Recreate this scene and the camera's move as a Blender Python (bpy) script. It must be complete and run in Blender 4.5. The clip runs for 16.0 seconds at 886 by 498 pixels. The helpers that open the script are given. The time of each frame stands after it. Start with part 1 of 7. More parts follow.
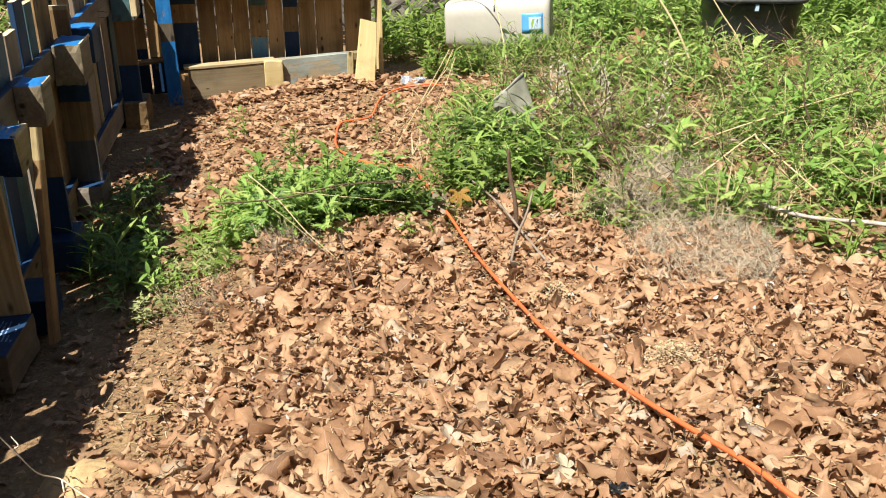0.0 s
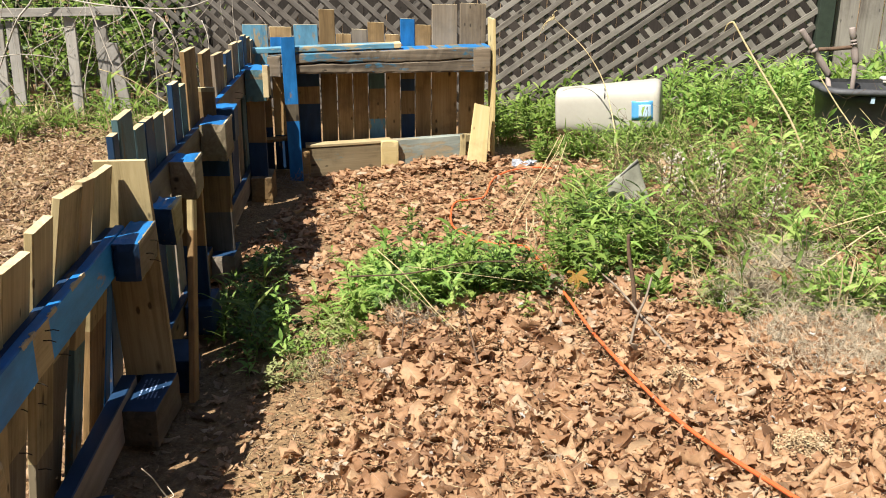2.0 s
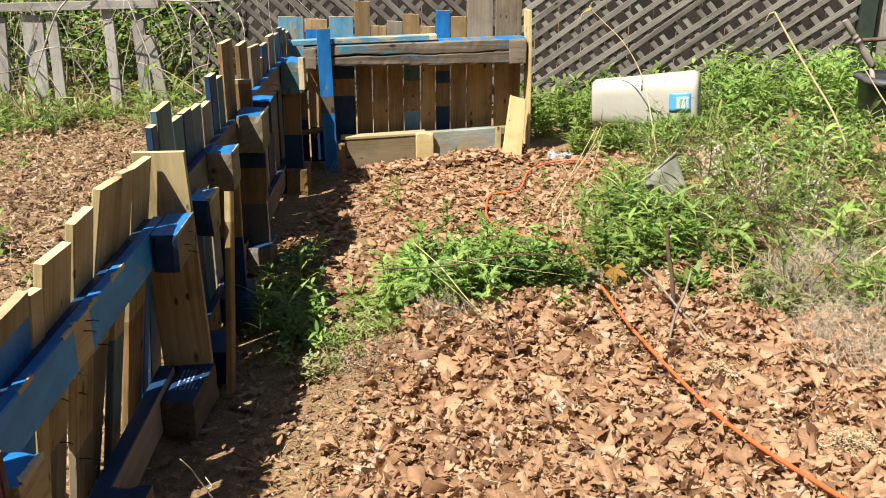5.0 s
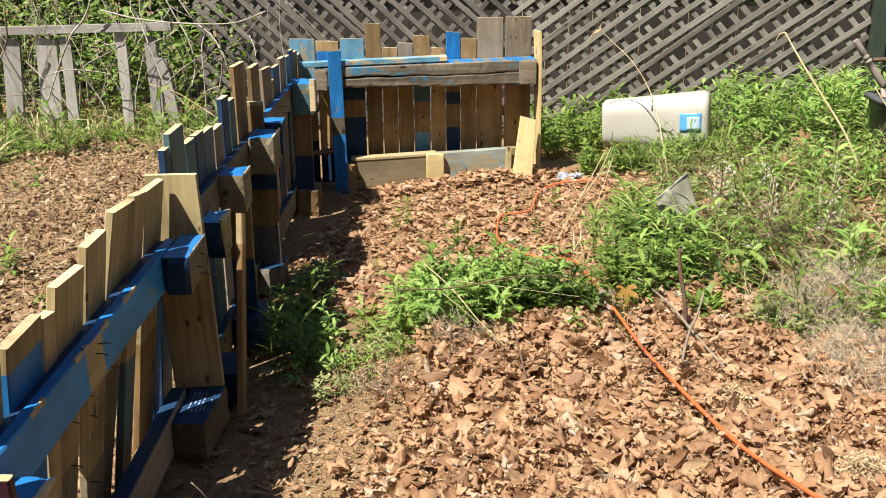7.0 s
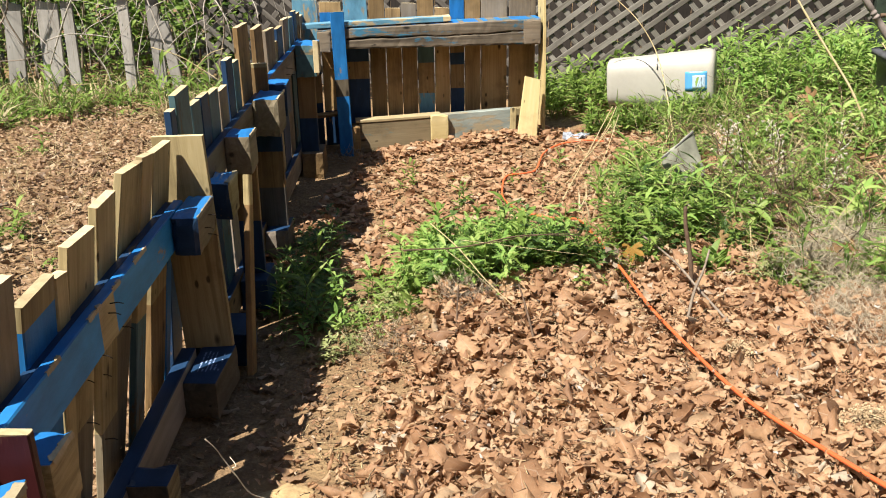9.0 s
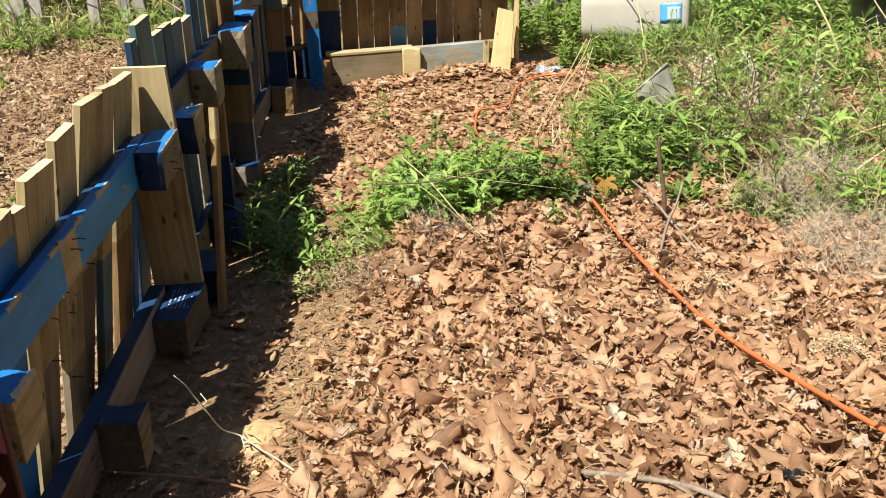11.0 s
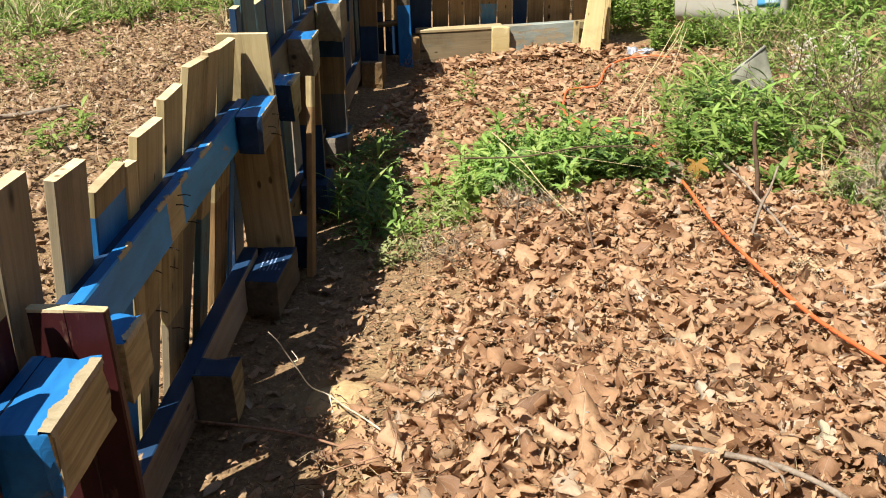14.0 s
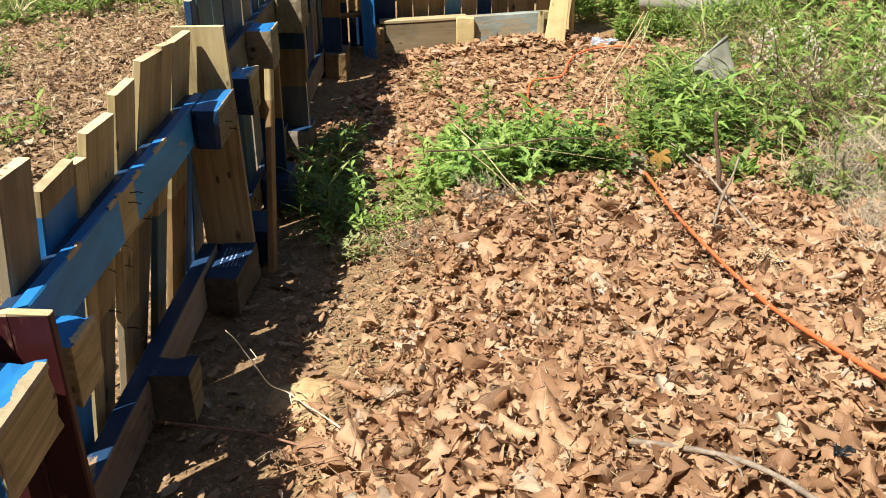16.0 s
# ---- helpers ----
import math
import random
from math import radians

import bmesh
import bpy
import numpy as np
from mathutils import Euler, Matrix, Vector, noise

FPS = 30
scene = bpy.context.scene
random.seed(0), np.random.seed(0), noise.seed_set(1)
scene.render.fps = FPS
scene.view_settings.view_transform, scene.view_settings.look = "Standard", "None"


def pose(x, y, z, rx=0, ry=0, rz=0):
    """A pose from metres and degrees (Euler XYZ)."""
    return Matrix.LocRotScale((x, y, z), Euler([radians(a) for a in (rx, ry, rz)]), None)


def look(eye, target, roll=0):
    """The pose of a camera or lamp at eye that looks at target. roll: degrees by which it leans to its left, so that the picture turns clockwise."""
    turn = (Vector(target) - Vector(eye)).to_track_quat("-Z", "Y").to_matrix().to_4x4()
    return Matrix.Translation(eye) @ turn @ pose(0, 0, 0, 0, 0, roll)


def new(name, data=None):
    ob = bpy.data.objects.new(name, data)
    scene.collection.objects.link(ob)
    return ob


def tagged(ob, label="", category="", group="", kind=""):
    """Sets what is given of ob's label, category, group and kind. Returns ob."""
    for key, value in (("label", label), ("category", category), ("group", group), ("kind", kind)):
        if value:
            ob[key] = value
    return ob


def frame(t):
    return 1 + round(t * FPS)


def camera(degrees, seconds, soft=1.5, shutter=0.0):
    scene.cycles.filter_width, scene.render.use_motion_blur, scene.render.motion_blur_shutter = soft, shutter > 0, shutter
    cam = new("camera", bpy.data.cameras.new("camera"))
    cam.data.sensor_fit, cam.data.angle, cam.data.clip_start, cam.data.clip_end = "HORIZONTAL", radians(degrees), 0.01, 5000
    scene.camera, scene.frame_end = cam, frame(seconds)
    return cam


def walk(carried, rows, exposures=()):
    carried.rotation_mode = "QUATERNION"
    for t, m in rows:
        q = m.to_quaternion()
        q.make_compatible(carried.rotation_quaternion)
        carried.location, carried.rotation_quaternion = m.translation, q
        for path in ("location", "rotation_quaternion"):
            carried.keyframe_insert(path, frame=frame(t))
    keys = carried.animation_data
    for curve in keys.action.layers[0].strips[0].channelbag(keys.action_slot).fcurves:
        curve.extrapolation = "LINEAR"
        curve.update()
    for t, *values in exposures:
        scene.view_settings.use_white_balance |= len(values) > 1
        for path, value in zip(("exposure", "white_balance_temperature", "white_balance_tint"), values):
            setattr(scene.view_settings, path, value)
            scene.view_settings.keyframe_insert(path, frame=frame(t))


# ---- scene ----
cam = camera(51.5, 16.0, soft=1.0)
PATH = [
    (0, (-0.004, -0.009, 1.131), (-0.002, 1.821, 0.324), 0.3),
    (0.5, (-0.048, -0.018, 1.131), (-0.111, 1.807, 0.314), -0.4),
    (1, (-0.093, -0.06, 1.141), (-0.28, 1.778, 0.376), -0.3),
    (1.5, (-0.102, -0.082, 1.152), (-0.281, 1.789, 0.466), 0.2),
    (2, (-0.106, -0.103, 1.166), (-0.297, 1.779, 0.516), 0.4),
    (2.5, (-0.11, -0.086, 1.159), (-0.319, 1.796, 0.514), 0.6),
    (3, (-0.115, -0.092, 1.15), (-0.371, 1.78, 0.495), 0.4),
    (3.5, (-0.119, -0.091, 1.157), (-0.379, 1.777, 0.491), 0.4),
    (6, (-0.123, -0.084, 1.16), (-0.379, 1.786, 0.497), -0.3),
    (6.5, (-0.125, -0.08, 1.16), (-0.376, 1.798, 0.517), -0.2),
    (7, (-0.125, -0.085, 1.164), (-0.408, 1.793, 0.54), -0.3),
    (7.5, (-0.137, -0.099, 1.168), (-0.488, 1.766, 0.536), -0.5),
    (8, (-0.14, -0.098, 1.162), (-0.473, 1.766, 0.52), -0.4),
    (8.5, (-0.137, -0.101, 1.163), (-0.433, 1.765, 0.505), -0.5),
    (9, (-0.13, -0.1, 1.156), (-0.419, 1.752, 0.457), -0.9),
    (11.3, (-0.125, -0.072, 1.132), (-0.324, 1.737, 0.302), -0.4),
    (11.5, (-0.116, -0.069, 1.129), (-0.259, 1.745, 0.298), -0.4),
    (12, (-0.057, -0.055, 1.124), (-0.035, 1.762, 0.287), -0.7),
    (12.5, (-0.052, -0.061, 1.129), (-0.027, 1.761, 0.305), -0.3),
    (13, (-0.109, -0.083, 1.128), (-0.277, 1.733, 0.308), -0.3),
    (13.5, (-0.148, -0.104, 1.12), (-0.49, 1.678, 0.28), -0.5),
    (14, (-0.156, -0.109, 1.115), (-0.543, 1.657, 0.26), -0.5),
    (14.5, (-0.144, -0.112, 1.121), (-0.508, 1.664, 0.277), -0.4),
    (15, (-0.137, -0.107, 1.123), (-0.469, 1.675, 0.279), -0.2),
    (15.5, (-0.136, -0.099, 1.123), (-0.462, 1.68, 0.267), -0.1),
    (16, (-0.137, -0.085, 1.117), (-0.46, 1.685, 0.242), -0.2),
]
walk(cam, [(t, look(eye, target, roll)) for t, eye, target, roll in PATH])

# ---- light ----
SUN_UP, SUN_WAY = 58.5, 38.0          # height of the sun; way its light runs, degrees from +y towards +x
run = Vector((math.sin(radians(SUN_WAY)) * math.cos(radians(SUN_UP)),
              math.cos(radians(SUN_WAY)) * math.cos(radians(SUN_UP)), -math.sin(radians(SUN_UP))))
world = bpy.data.worlds.new("sky")
scene.world = world
world.use_nodes = True
sky = world.node_tree.nodes.new("ShaderNodeTexSky")
sky.sky_type, sky.sun_disc = "NISHITA", False
sky.sun_elevation, sky.sun_rotation = radians(SUN_UP), radians(SUN_WAY + 180)
back = world.node_tree.nodes["Background"]
back.inputs["Strength"].default_value = 0.050
world.node_tree.links.new(sky.outputs["Color"], back.inputs["Color"])
sun = bpy.data.lights.new("sun", "SUN")
sun.energy, sun.angle, sun.color = 5.0, radians(0.53), (1.0, 0.945, 0.85)
sun_ob = new("sun", sun)
sun_ob.matrix_world = look(-run * 20, (0, 0, 0))
scene.view_settings.exposure = 1.32


# ---- materials ----
class Mat:
    """A node material under construction."""

    def __init__(self, name, rough=0.7, spec=0.3):
        self.mat = bpy.data.materials.new(name)
        self.mat.use_nodes = True
        self.nt = self.mat.node_tree
        self.bsdf = self.nt.nodes["Principled BSDF"]
        self.bsdf.inputs["Roughness"].default_value = rough
        self.bsdf.inputs["Specular IOR Level"].default_value = spec

    def node(self, kind, values=(), **sets):
        n = self.nt.nodes.new(kind)
        for k, v in sets.items():
            if k == "operation":
                n.operation = v
            elif k == "blend":
                n.data_type, n.blend_type = "RGBA", v
            elif k == "distance":
                n.feature = v
        for k, v in dict(values).items():
            self.put(n.inputs[k], v)
        return n

    def put(self, socket, v):
        if hasattr(v, "is_output"):
            self.nt.links.new(v, socket)
        else:
            socket.default_value = v

    def coord(self, which="Object", scale=(1, 1, 1), shift=None):
        tc = self.node("ShaderNodeTexCoord")
        out = tc.outputs[which]
        if shift is not None:
            add = self.node("ShaderNodeVectorMath", {0: out, 1: shift}, operation="ADD")
            out = add.outputs[0]
        return self.node("ShaderNodeMapping", {"Vector": out, "Scale": scale}).outputs[0]

    def noise(self, at, scale=5.0, detail=4.0, rough=0.6, distort=0.0):
        return self.node("ShaderNodeTexNoise", {"Vector": at, "Scale": scale, "Detail": detail, "Roughness": rough,
                                                "Distortion": distort}).outputs["Fac"]

    def ramp(self, fac, stops):
        n = self.node("ShaderNodeValToRGB", {"Fac": fac})
        els = n.color_ramp.elements
        while len(els) < len(stops):
            els.new(0.5)
        for el, (p, c) in zip(els, stops):
            el.position, el.color = p, (*c, 1) if len(c) == 3 else c
        return n.outputs["Color"]

    def step(self, fac, a, b):
        """0 below a, 1 above b."""
        n = self.node("ShaderNodeMapRange", {"Value": fac, "From Min": a, "From Max": b})
        return n.outputs["Result"]

    def mix(self, fac, a, b, how="MIX"):
        n = self.node("ShaderNodeMix", blend=how)
        self.put(n.inputs[0], fac)
        for s, v in ((n.inputs[6], a), (n.inputs[7], b)):
            self.put(s, (*v, 1) if isinstance(v, tuple) and len(v) == 3 else v)
        return n.outputs[2]

    def math(self, op, a, b=0.0):
        return self.node("ShaderNodeMath", {0: a, 1: b}, operation=op).outputs[0]

    def chance(self):
        return self.node("ShaderNodeObjectInfo").outputs["Random"]

    def island(self):
        return self.node("ShaderNodeNewGeometry").outputs["Random Per Island"]

    def colour(self, c):
        self.put(self.bsdf.inputs["Base Color"], c)
        return self

    def bump(self, h, strength=0.4, far=0.004):
        n = self.node("ShaderNodeBump", {"Height": h, "Strength": strength, "Distance": far})
        self.put(self.bsdf.inputs["Normal"], n.outputs["Normal"])
        return self

    def through_light(self, colour, share):
        """Thin leaves let some light through."""
        t = self.node("ShaderNodeBsdfTranslucent", {"Color": colour})
        m = self.node("ShaderNodeMixShader", {0: share, 1: self.bsdf.outputs[0], 2: t.outputs[0]})
        self.put(self.nt.nodes["Material Output"].inputs["Surface"], m.outputs[0])
        return self


def wood(name, dark, mid, light, paint=None, bare=0.45, rough=0.75, grey=0.0):
    """Sawn timber with its grain along local z; painted where paint is given, worn through to the wood in places."""
    m = Mat(name, rough, 0.25)
    shift = m.node("ShaderNodeCombineXYZ", {0: m.math("MULTIPLY", m.chance(), 37.0), 2: m.math("MULTIPLY", m.chance(), 91.0)}).outputs[0]
    grain = m.noise(m.coord(scale=(38, 38, 1.7), shift=shift), 1.0, 6, 0.68, 1.4)
    broad = m.noise(m.coord(scale=(7, 7, 1.6), shift=shift), 1.0, 3, 0.5)
    knot = m.node("ShaderNodeTexVoronoi", {"Vector": m.coord(scale=(11, 11, 5), shift=shift), "Scale": 1.0}).outputs["Distance"]
    c = m.ramp(m.math("ADD", m.math("MULTIPLY", grain, 0.55), m.math("MULTIPLY", broad, 0.5)),
               [(0.32, dark), (0.52, mid), (0.74, light)])
    dirt = m.noise(m.coord(scale=(4, 4, 4), shift=shift), 1.0, 6, 0.7)
    c = m.mix(m.math("MULTIPLY", m.step(dirt, 0.48, 0.72), 0.6), c, tuple(v * 0.55 for v in dark))
    c = m.mix(m.step(knot, 0.13, 0.05), c, tuple(v * 0.35 for v in dark))
    speck = m.node("ShaderNodeTexVoronoi", {"Vector": m.coord(scale=(30, 30, 13), shift=shift), "Scale": 1.0})
    rare = m.node("ShaderNodeSeparateXYZ", {0: speck.outputs["Color"]}).outputs[0]
    c = m.mix(m.math("MULTIPLY", m.step(m.math("ADD", speck.outputs["Distance"], m.math("MULTIPLY", grain, 0.15)), 0.26, 0.18), m.math("MULTIPLY", m.step(rare, 0.72, 0.78), 0.85)), c, tuple(v * 0.3 for v in dark))
    tone = m.math("ADD", m.math("MULTIPLY", m.chance(), 0.5), 0.72)
    c = m.mix(1.0, c, m.node("ShaderNodeCombineColor", {0: tone, 1: tone, 2: tone}).outputs[0], "MULTIPLY")
    if grey:
        c = m.mix(m.math("MULTIPLY", m.step(broad, 0.35, 0.65), grey), c, (0.266, 0.252, 0.229))
    h = grain
    if paint:
        at = m.coord(scale=(9, 9, 3.2), shift=shift)
        worn = m.step(m.math("ADD", m.noise(at, 1.0, 6, 0.7), m.math("MULTIPLY", grain, 0.22)), bare + 0.27, bare + 0.32)
        pale = m.noise(m.coord(scale=(20, 20, 6), shift=shift), 1.0, 4, 0.65)
        pc = m.ramp(pale, [(0.3, tuple(v * 0.65 for v in paint)), (0.55, paint), (0.8, tuple(min(1, v * 1.35 + 0.004) for v in paint))])
        c = m.mix(worn, pc, c)
        m.put(m.bsdf.inputs["Roughness"], m.math("ADD", m.math("MULTIPLY", worn, 0.25), 0.5))
        h = m.math("SUBTRACT", m.math("MULTIPLY", grain, 0.6), m.math("MULTIPLY", worn, 0.3))
    return m.colour(c).bump(h, 0.45, 0.003).mat


PINE = wood("pine", (0.138, 0.102, 0.046), (0.298, 0.236, 0.118), (0.424, 0.350, 0.198))
BLOTCHED = wood("blotched_pine", (0.066, 0.048, 0.021), (0.268, 0.210, 0.102), (0.475, 0.396, 0.224))
CUT = wood("sawn_pine_end", (0.326, 0.244, 0.126), (0.474, 0.377, 0.215), (0.562, 0.474, 0.303))
BROWN = wood("brown_pine", (0.082, 0.048, 0.020), (0.205, 0.128, 0.055), (0.325, 0.216, 0.100))
OLD = wood("old_pine", (0.089, 0.063, 0.041), (0.185, 0.141, 0.092), (0.281, 0.222, 0.155), grey=0.35)
YELLOW = wood("fresh_pine", (0.414, 0.303, 0.126), (0.518, 0.407, 0.192), (0.577, 0.474, 0.266))
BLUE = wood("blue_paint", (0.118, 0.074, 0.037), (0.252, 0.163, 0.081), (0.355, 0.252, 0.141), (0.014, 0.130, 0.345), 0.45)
# RAIL_BLUE: BLUE lightened to make up for weak light on the shaded stringer
RAIL_BLUE = wood("lifted_blue_paint", (0.118, 0.074, 0.037), (0.252, 0.163, 0.081), (0.355, 0.252, 0.141), (0.024, 0.205, 0.47), 0.465)
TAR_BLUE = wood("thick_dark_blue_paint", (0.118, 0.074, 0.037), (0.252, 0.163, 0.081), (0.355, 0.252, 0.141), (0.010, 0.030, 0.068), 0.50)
# NAVY: blue paint darkened, with the shade on fronts and low pieces in it
NAVY = wood("shade_toned_blue_paint", (0.096, 0.059, 0.030), (0.207, 0.133, 0.067), (0.296, 0.207, 0.118), (0.011, 0.034, 0.080), 0.46)
TEAL = wood("teal_stain", (0.072, 0.055, 0.032), (0.150, 0.114, 0.064), (0.218, 0.173, 0.105), (0.059, 0.114, 0.127), 0.40)
RED = wood("red_stain", (0.048, 0.019, 0.014), (0.096, 0.044, 0.029), (0.144, 0.082, 0.053), (0.036, 0.007, 0.008), 0.42)
FRESH_PINE = wood("pale_pine", (0.230, 0.160, 0.072), (0.385, 0.285, 0.140), (0.490, 0.385, 0.215))
# RAW and DIM: old wood toned down for faces turned from the sun
RAW = wood("weathered_raw_shade_toned", (0.081, 0.065, 0.041), (0.174, 0.141, 0.089), (0.266, 0.222, 0.148))
DIM = wood("shade_dimmed_old_pine", (0.052, 0.041, 0.027), (0.122, 0.098, 0.065), (0.200, 0.163, 0.111))
BARE = wood("torn_bare_wood", (0.237, 0.185, 0.104), (0.370, 0.303, 0.185), (0.488, 0.414, 0.274))
WASHED = wood("washed_out_teal", (0.192, 0.155, 0.096), (0.296, 0.244, 0.155), (0.385, 0.326, 0.222), (0.222, 0.248, 0.222), 0.30)
# scuffed paint, made paler still so a shaded block top looks sunlit
SCUFFED_LIT = wood("scuffed_sunlit_blue_paint", (0.300, 0.330, 0.360), (0.390, 0.440, 0.500), (0.480, 0.530, 0.600), (0.035, 0.220, 0.500), 0.29)
STAINED = wood("tan_stained_beam", (0.115, 0.085, 0.048), (0.215, 0.165, 0.095), (0.310, 0.245, 0.150), (0.110, 0.150, 0.140), 0.16)
SKY = wood("worn_sky_blue", (0.200, 0.155, 0.090), (0.320, 0.260, 0.160), (0.420, 0.350, 0.230), (0.105, 0.250, 0.345), 0.36)
# SHADED: BROWN lightened to replace bounce light missing on the far slats
SHADED = wood("lifted_brown_slat", (0.100, 0.060, 0.025), (0.290, 0.185, 0.082), (0.420, 0.290, 0.140))
# DARK_GREY is GREY darkened to stand for weaker light
DARK_GREY = wood("shaded_weathered_wood", (0.041, 0.034, 0.029), (0.087, 0.075, 0.063), (0.139, 0.124, 0.107), grey=0.25, rough=0.85)
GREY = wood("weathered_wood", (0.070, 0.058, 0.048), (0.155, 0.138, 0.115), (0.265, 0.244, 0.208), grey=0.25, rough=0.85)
PICKET = wood("silvered_wood", (0.153, 0.133, 0.114), (0.255, 0.236, 0.210), (0.350, 0.331, 0.305), grey=0.3, rough=0.85)
BEAM = wood("split_weathered_beam", (0.040, 0.030, 0.021), (0.165, 0.130, 0.090), (0.360, 0.300, 0.212), (0.045, 0.145, 0.220), 0.25, grey=0.1)


def leaf_mat(name, stops, by_object=False, share=0.32, rough=0.5, blots=0.32):
    m = Mat(name, rough, 0.35)
    pick = m.chance() if by_object else m.island()
    c = m.ramp(pick, stops)
    at = m.coord("Object", (1, 1, 1))
    blot = m.noise(at, 75.0, 6, 0.68)
    c = m.mix(m.math("MULTIPLY", m.step(blot, 0.42, 0.72), blots), c, tuple(v * 0.5 for v in stops[0][1]))
    uv = m.coord("UV", (1, 1, 1))
    sep = m.node("ShaderNodeSeparateXYZ", {0: uv})
    rib = m.math("ABSOLUTE", m.math("SUBTRACT", sep.outputs[0], 0.5))
    side = m.math("FRACT", m.math("MULTIPLY", m.math("SUBTRACT", sep.outputs[1], m.math("MULTIPLY", rib, 0.9)), 5.0))
    vein = m.math("MAXIMUM", m.step(rib, 0.03, 0.0), m.math("MULTIPLY", m.step(side, 0.1, 0.0), 0.6))
    c = m.mix(m.math("MULTIPLY", vein, 0.35), c, tuple(min(1, v * 1.2) for v in stops[-1][1]))
    rim = m.math("MULTIPLY", m.step(m.math("ADD", rib, m.math("MULTIPLY", blot, 0.25)), 0.42, 0.66), 0.40)
    c = m.mix(rim, c, stops[0][1])
    m.colour(c).bump(m.math("ADD", m.math("MULTIPLY", vein, 0.5), blot), 0.6, 0.003)
    return m.through_light(c, share).mat


DRY_STOPS = [(0.0, (0.200, 0.106, 0.056)), (0.16, (0.320, 0.173, 0.089)), (0.48, (0.445, 0.260, 0.141)), (0.75, (0.500, 0.311, 0.173)),
             (0.94, (0.510, 0.350, 0.210)), (1.0, (0.490, 0.405, 0.305))]
RUST_STOPS = [(0.0, (0.133, 0.065, 0.033)), (0.4, (0.296, 0.159, 0.080)), (0.8, (0.385, 0.233, 0.126)), (1.0, (0.444, 0.303, 0.185))]
DULL_STOPS = [(0.0, (0.115, 0.067, 0.037)), (0.3, (0.284, 0.173, 0.097)), (0.8, (0.426, 0.284, 0.164)), (1.0, (0.515, 0.408, 0.284))]
DRY = leaf_mat("dry_leaf", DRY_STOPS, share=0.38, rough=0.6)
DULL = leaf_mat("weathered_dry_leaf", DULL_STOPS)
RUSTY = leaf_mat("reddish_dry_leaf", RUST_STOPS)
DRY_ONE = leaf_mat("dry_leaf_single", DRY_STOPS, True, 0.38, 0.6)
PALE_DRY = leaf_mat("bleached_leaf", [(0.0, (0.459, 0.400, 0.281)), (1.0, (0.548, 0.503, 0.385))], True)
RUST_LEAF = leaf_mat("rust_leaf", [(0.0, (0.230, 0.120, 0.052)), (1.0, (0.360, 0.235, 0.105))], True)
FRESH = leaf_mat("green_leaf", [(0.0, (0.086, 0.150, 0.026)), (0.4, (0.185, 0.285, 0.054)), (0.8, (0.262, 0.372, 0.080)), (1.0, (0.360, 0.440, 0.135))],
                 share=0.5, rough=0.45, blots=0.15)
DEEP = leaf_mat("dark_green_leaf", [(0.0, (0.048, 0.092, 0.022)), (0.5, (0.085, 0.148, 0.037)), (1.0, (0.133, 0.207, 0.059))], share=0.38, rough=0.42)
LIME = leaf_mat("bright_green_leaf", [(0.0, (0.170, 0.315, 0.066)), (0.5, (0.285, 0.450, 0.102)), (1.0, (0.440, 0.530, 0.165))], share=0.5, blots=0.12)
SAGE = leaf_mat("grey_green_leaf", [(0.0, (0.185, 0.210, 0.072)), (0.6, (0.298, 0.322, 0.126)), (1.0, (0.395, 0.395, 0.190))], share=0.3)
FEATHERY = leaf_mat("feathery_dead_weed", [(0.0, (0.320, 0.258, 0.175)), (0.6, (0.480, 0.405, 0.290)), (1.0, (0.580, 0.515, 0.395))], share=0.1)
BLEACH = leaf_mat("bleached_scrap", [(0.0, (0.380, 0.345, 0.300)), (0.6, (0.500, 0.470, 0.425)), (1.0, (0.600, 0.580, 0.550))])
AMBER = leaf_mat("amber_leaf", [(0.0, (0.420, 0.235, 0.052)), (1.0, (0.500, 0.330, 0.090))], True, 0.4)
GREY_BROWN = leaf_mat("grey_brown_leaf", [(0.0, (0.300, 0.235, 0.170)), (1.0, (0.400, 0.330, 0.245))], True)
STRAW = leaf_mat("straw", [(0.0, (0.222, 0.163, 0.081)), (0.6, (0.370, 0.296, 0.163)), (1.0, (0.488, 0.414, 0.266))], share=0.1)


def bark(name, dark, light, scale=30):
    m = Mat(name, 0.85, 0.2)
    at = m.coord("Object")
    n = m.noise(at, scale, 5, 0.65)
    n2 = m.noise(at, scale * 6, 3, 0.6)
    tone = m.math("ADD", m.math("MULTIPLY", m.island(), 0.6), 0.7)
    c = m.ramp(m.math("ADD", m.math("MULTIPLY", n, 0.7), m.math("MULTIPLY", n2, 0.3)), [(0.35, dark), (0.65, light)])
    c = m.mix(1.0, c, m.node("ShaderNodeCombineColor", {0: tone, 1: tone, 2: tone}).outputs[0], "MULTIPLY")
    return m.colour(c).bump(n2, 0.5, 0.002).mat


TWIG = bark("twig_bark", (0.118, 0.089, 0.063), (0.281, 0.229, 0.178))
DARK_TWIG = bark("dark_twig_bark", (0.052, 0.033, 0.022), (0.148, 0.096, 0.063))
RED_TWIG = bark("red_brown_twig", (0.13, 0.065, 0.038), (0.33, 0.19, 0.12))
PALE_VINE = bark("pale_vine_bark", (0.266, 0.229, 0.185), (0.488, 0.444, 0.385))
STALK = bark("dry_stalk", (0.340, 0.259, 0.126), (0.518, 0.429, 0.252))
PEELED = bark("peeled_root", (0.36, 0.29, 0.20), (0.56, 0.48, 0.37), 22)
BLEACHED = bark("peeled_branch", (0.13, 0.095, 0.065), (0.56, 0.51, 0.45), 22)


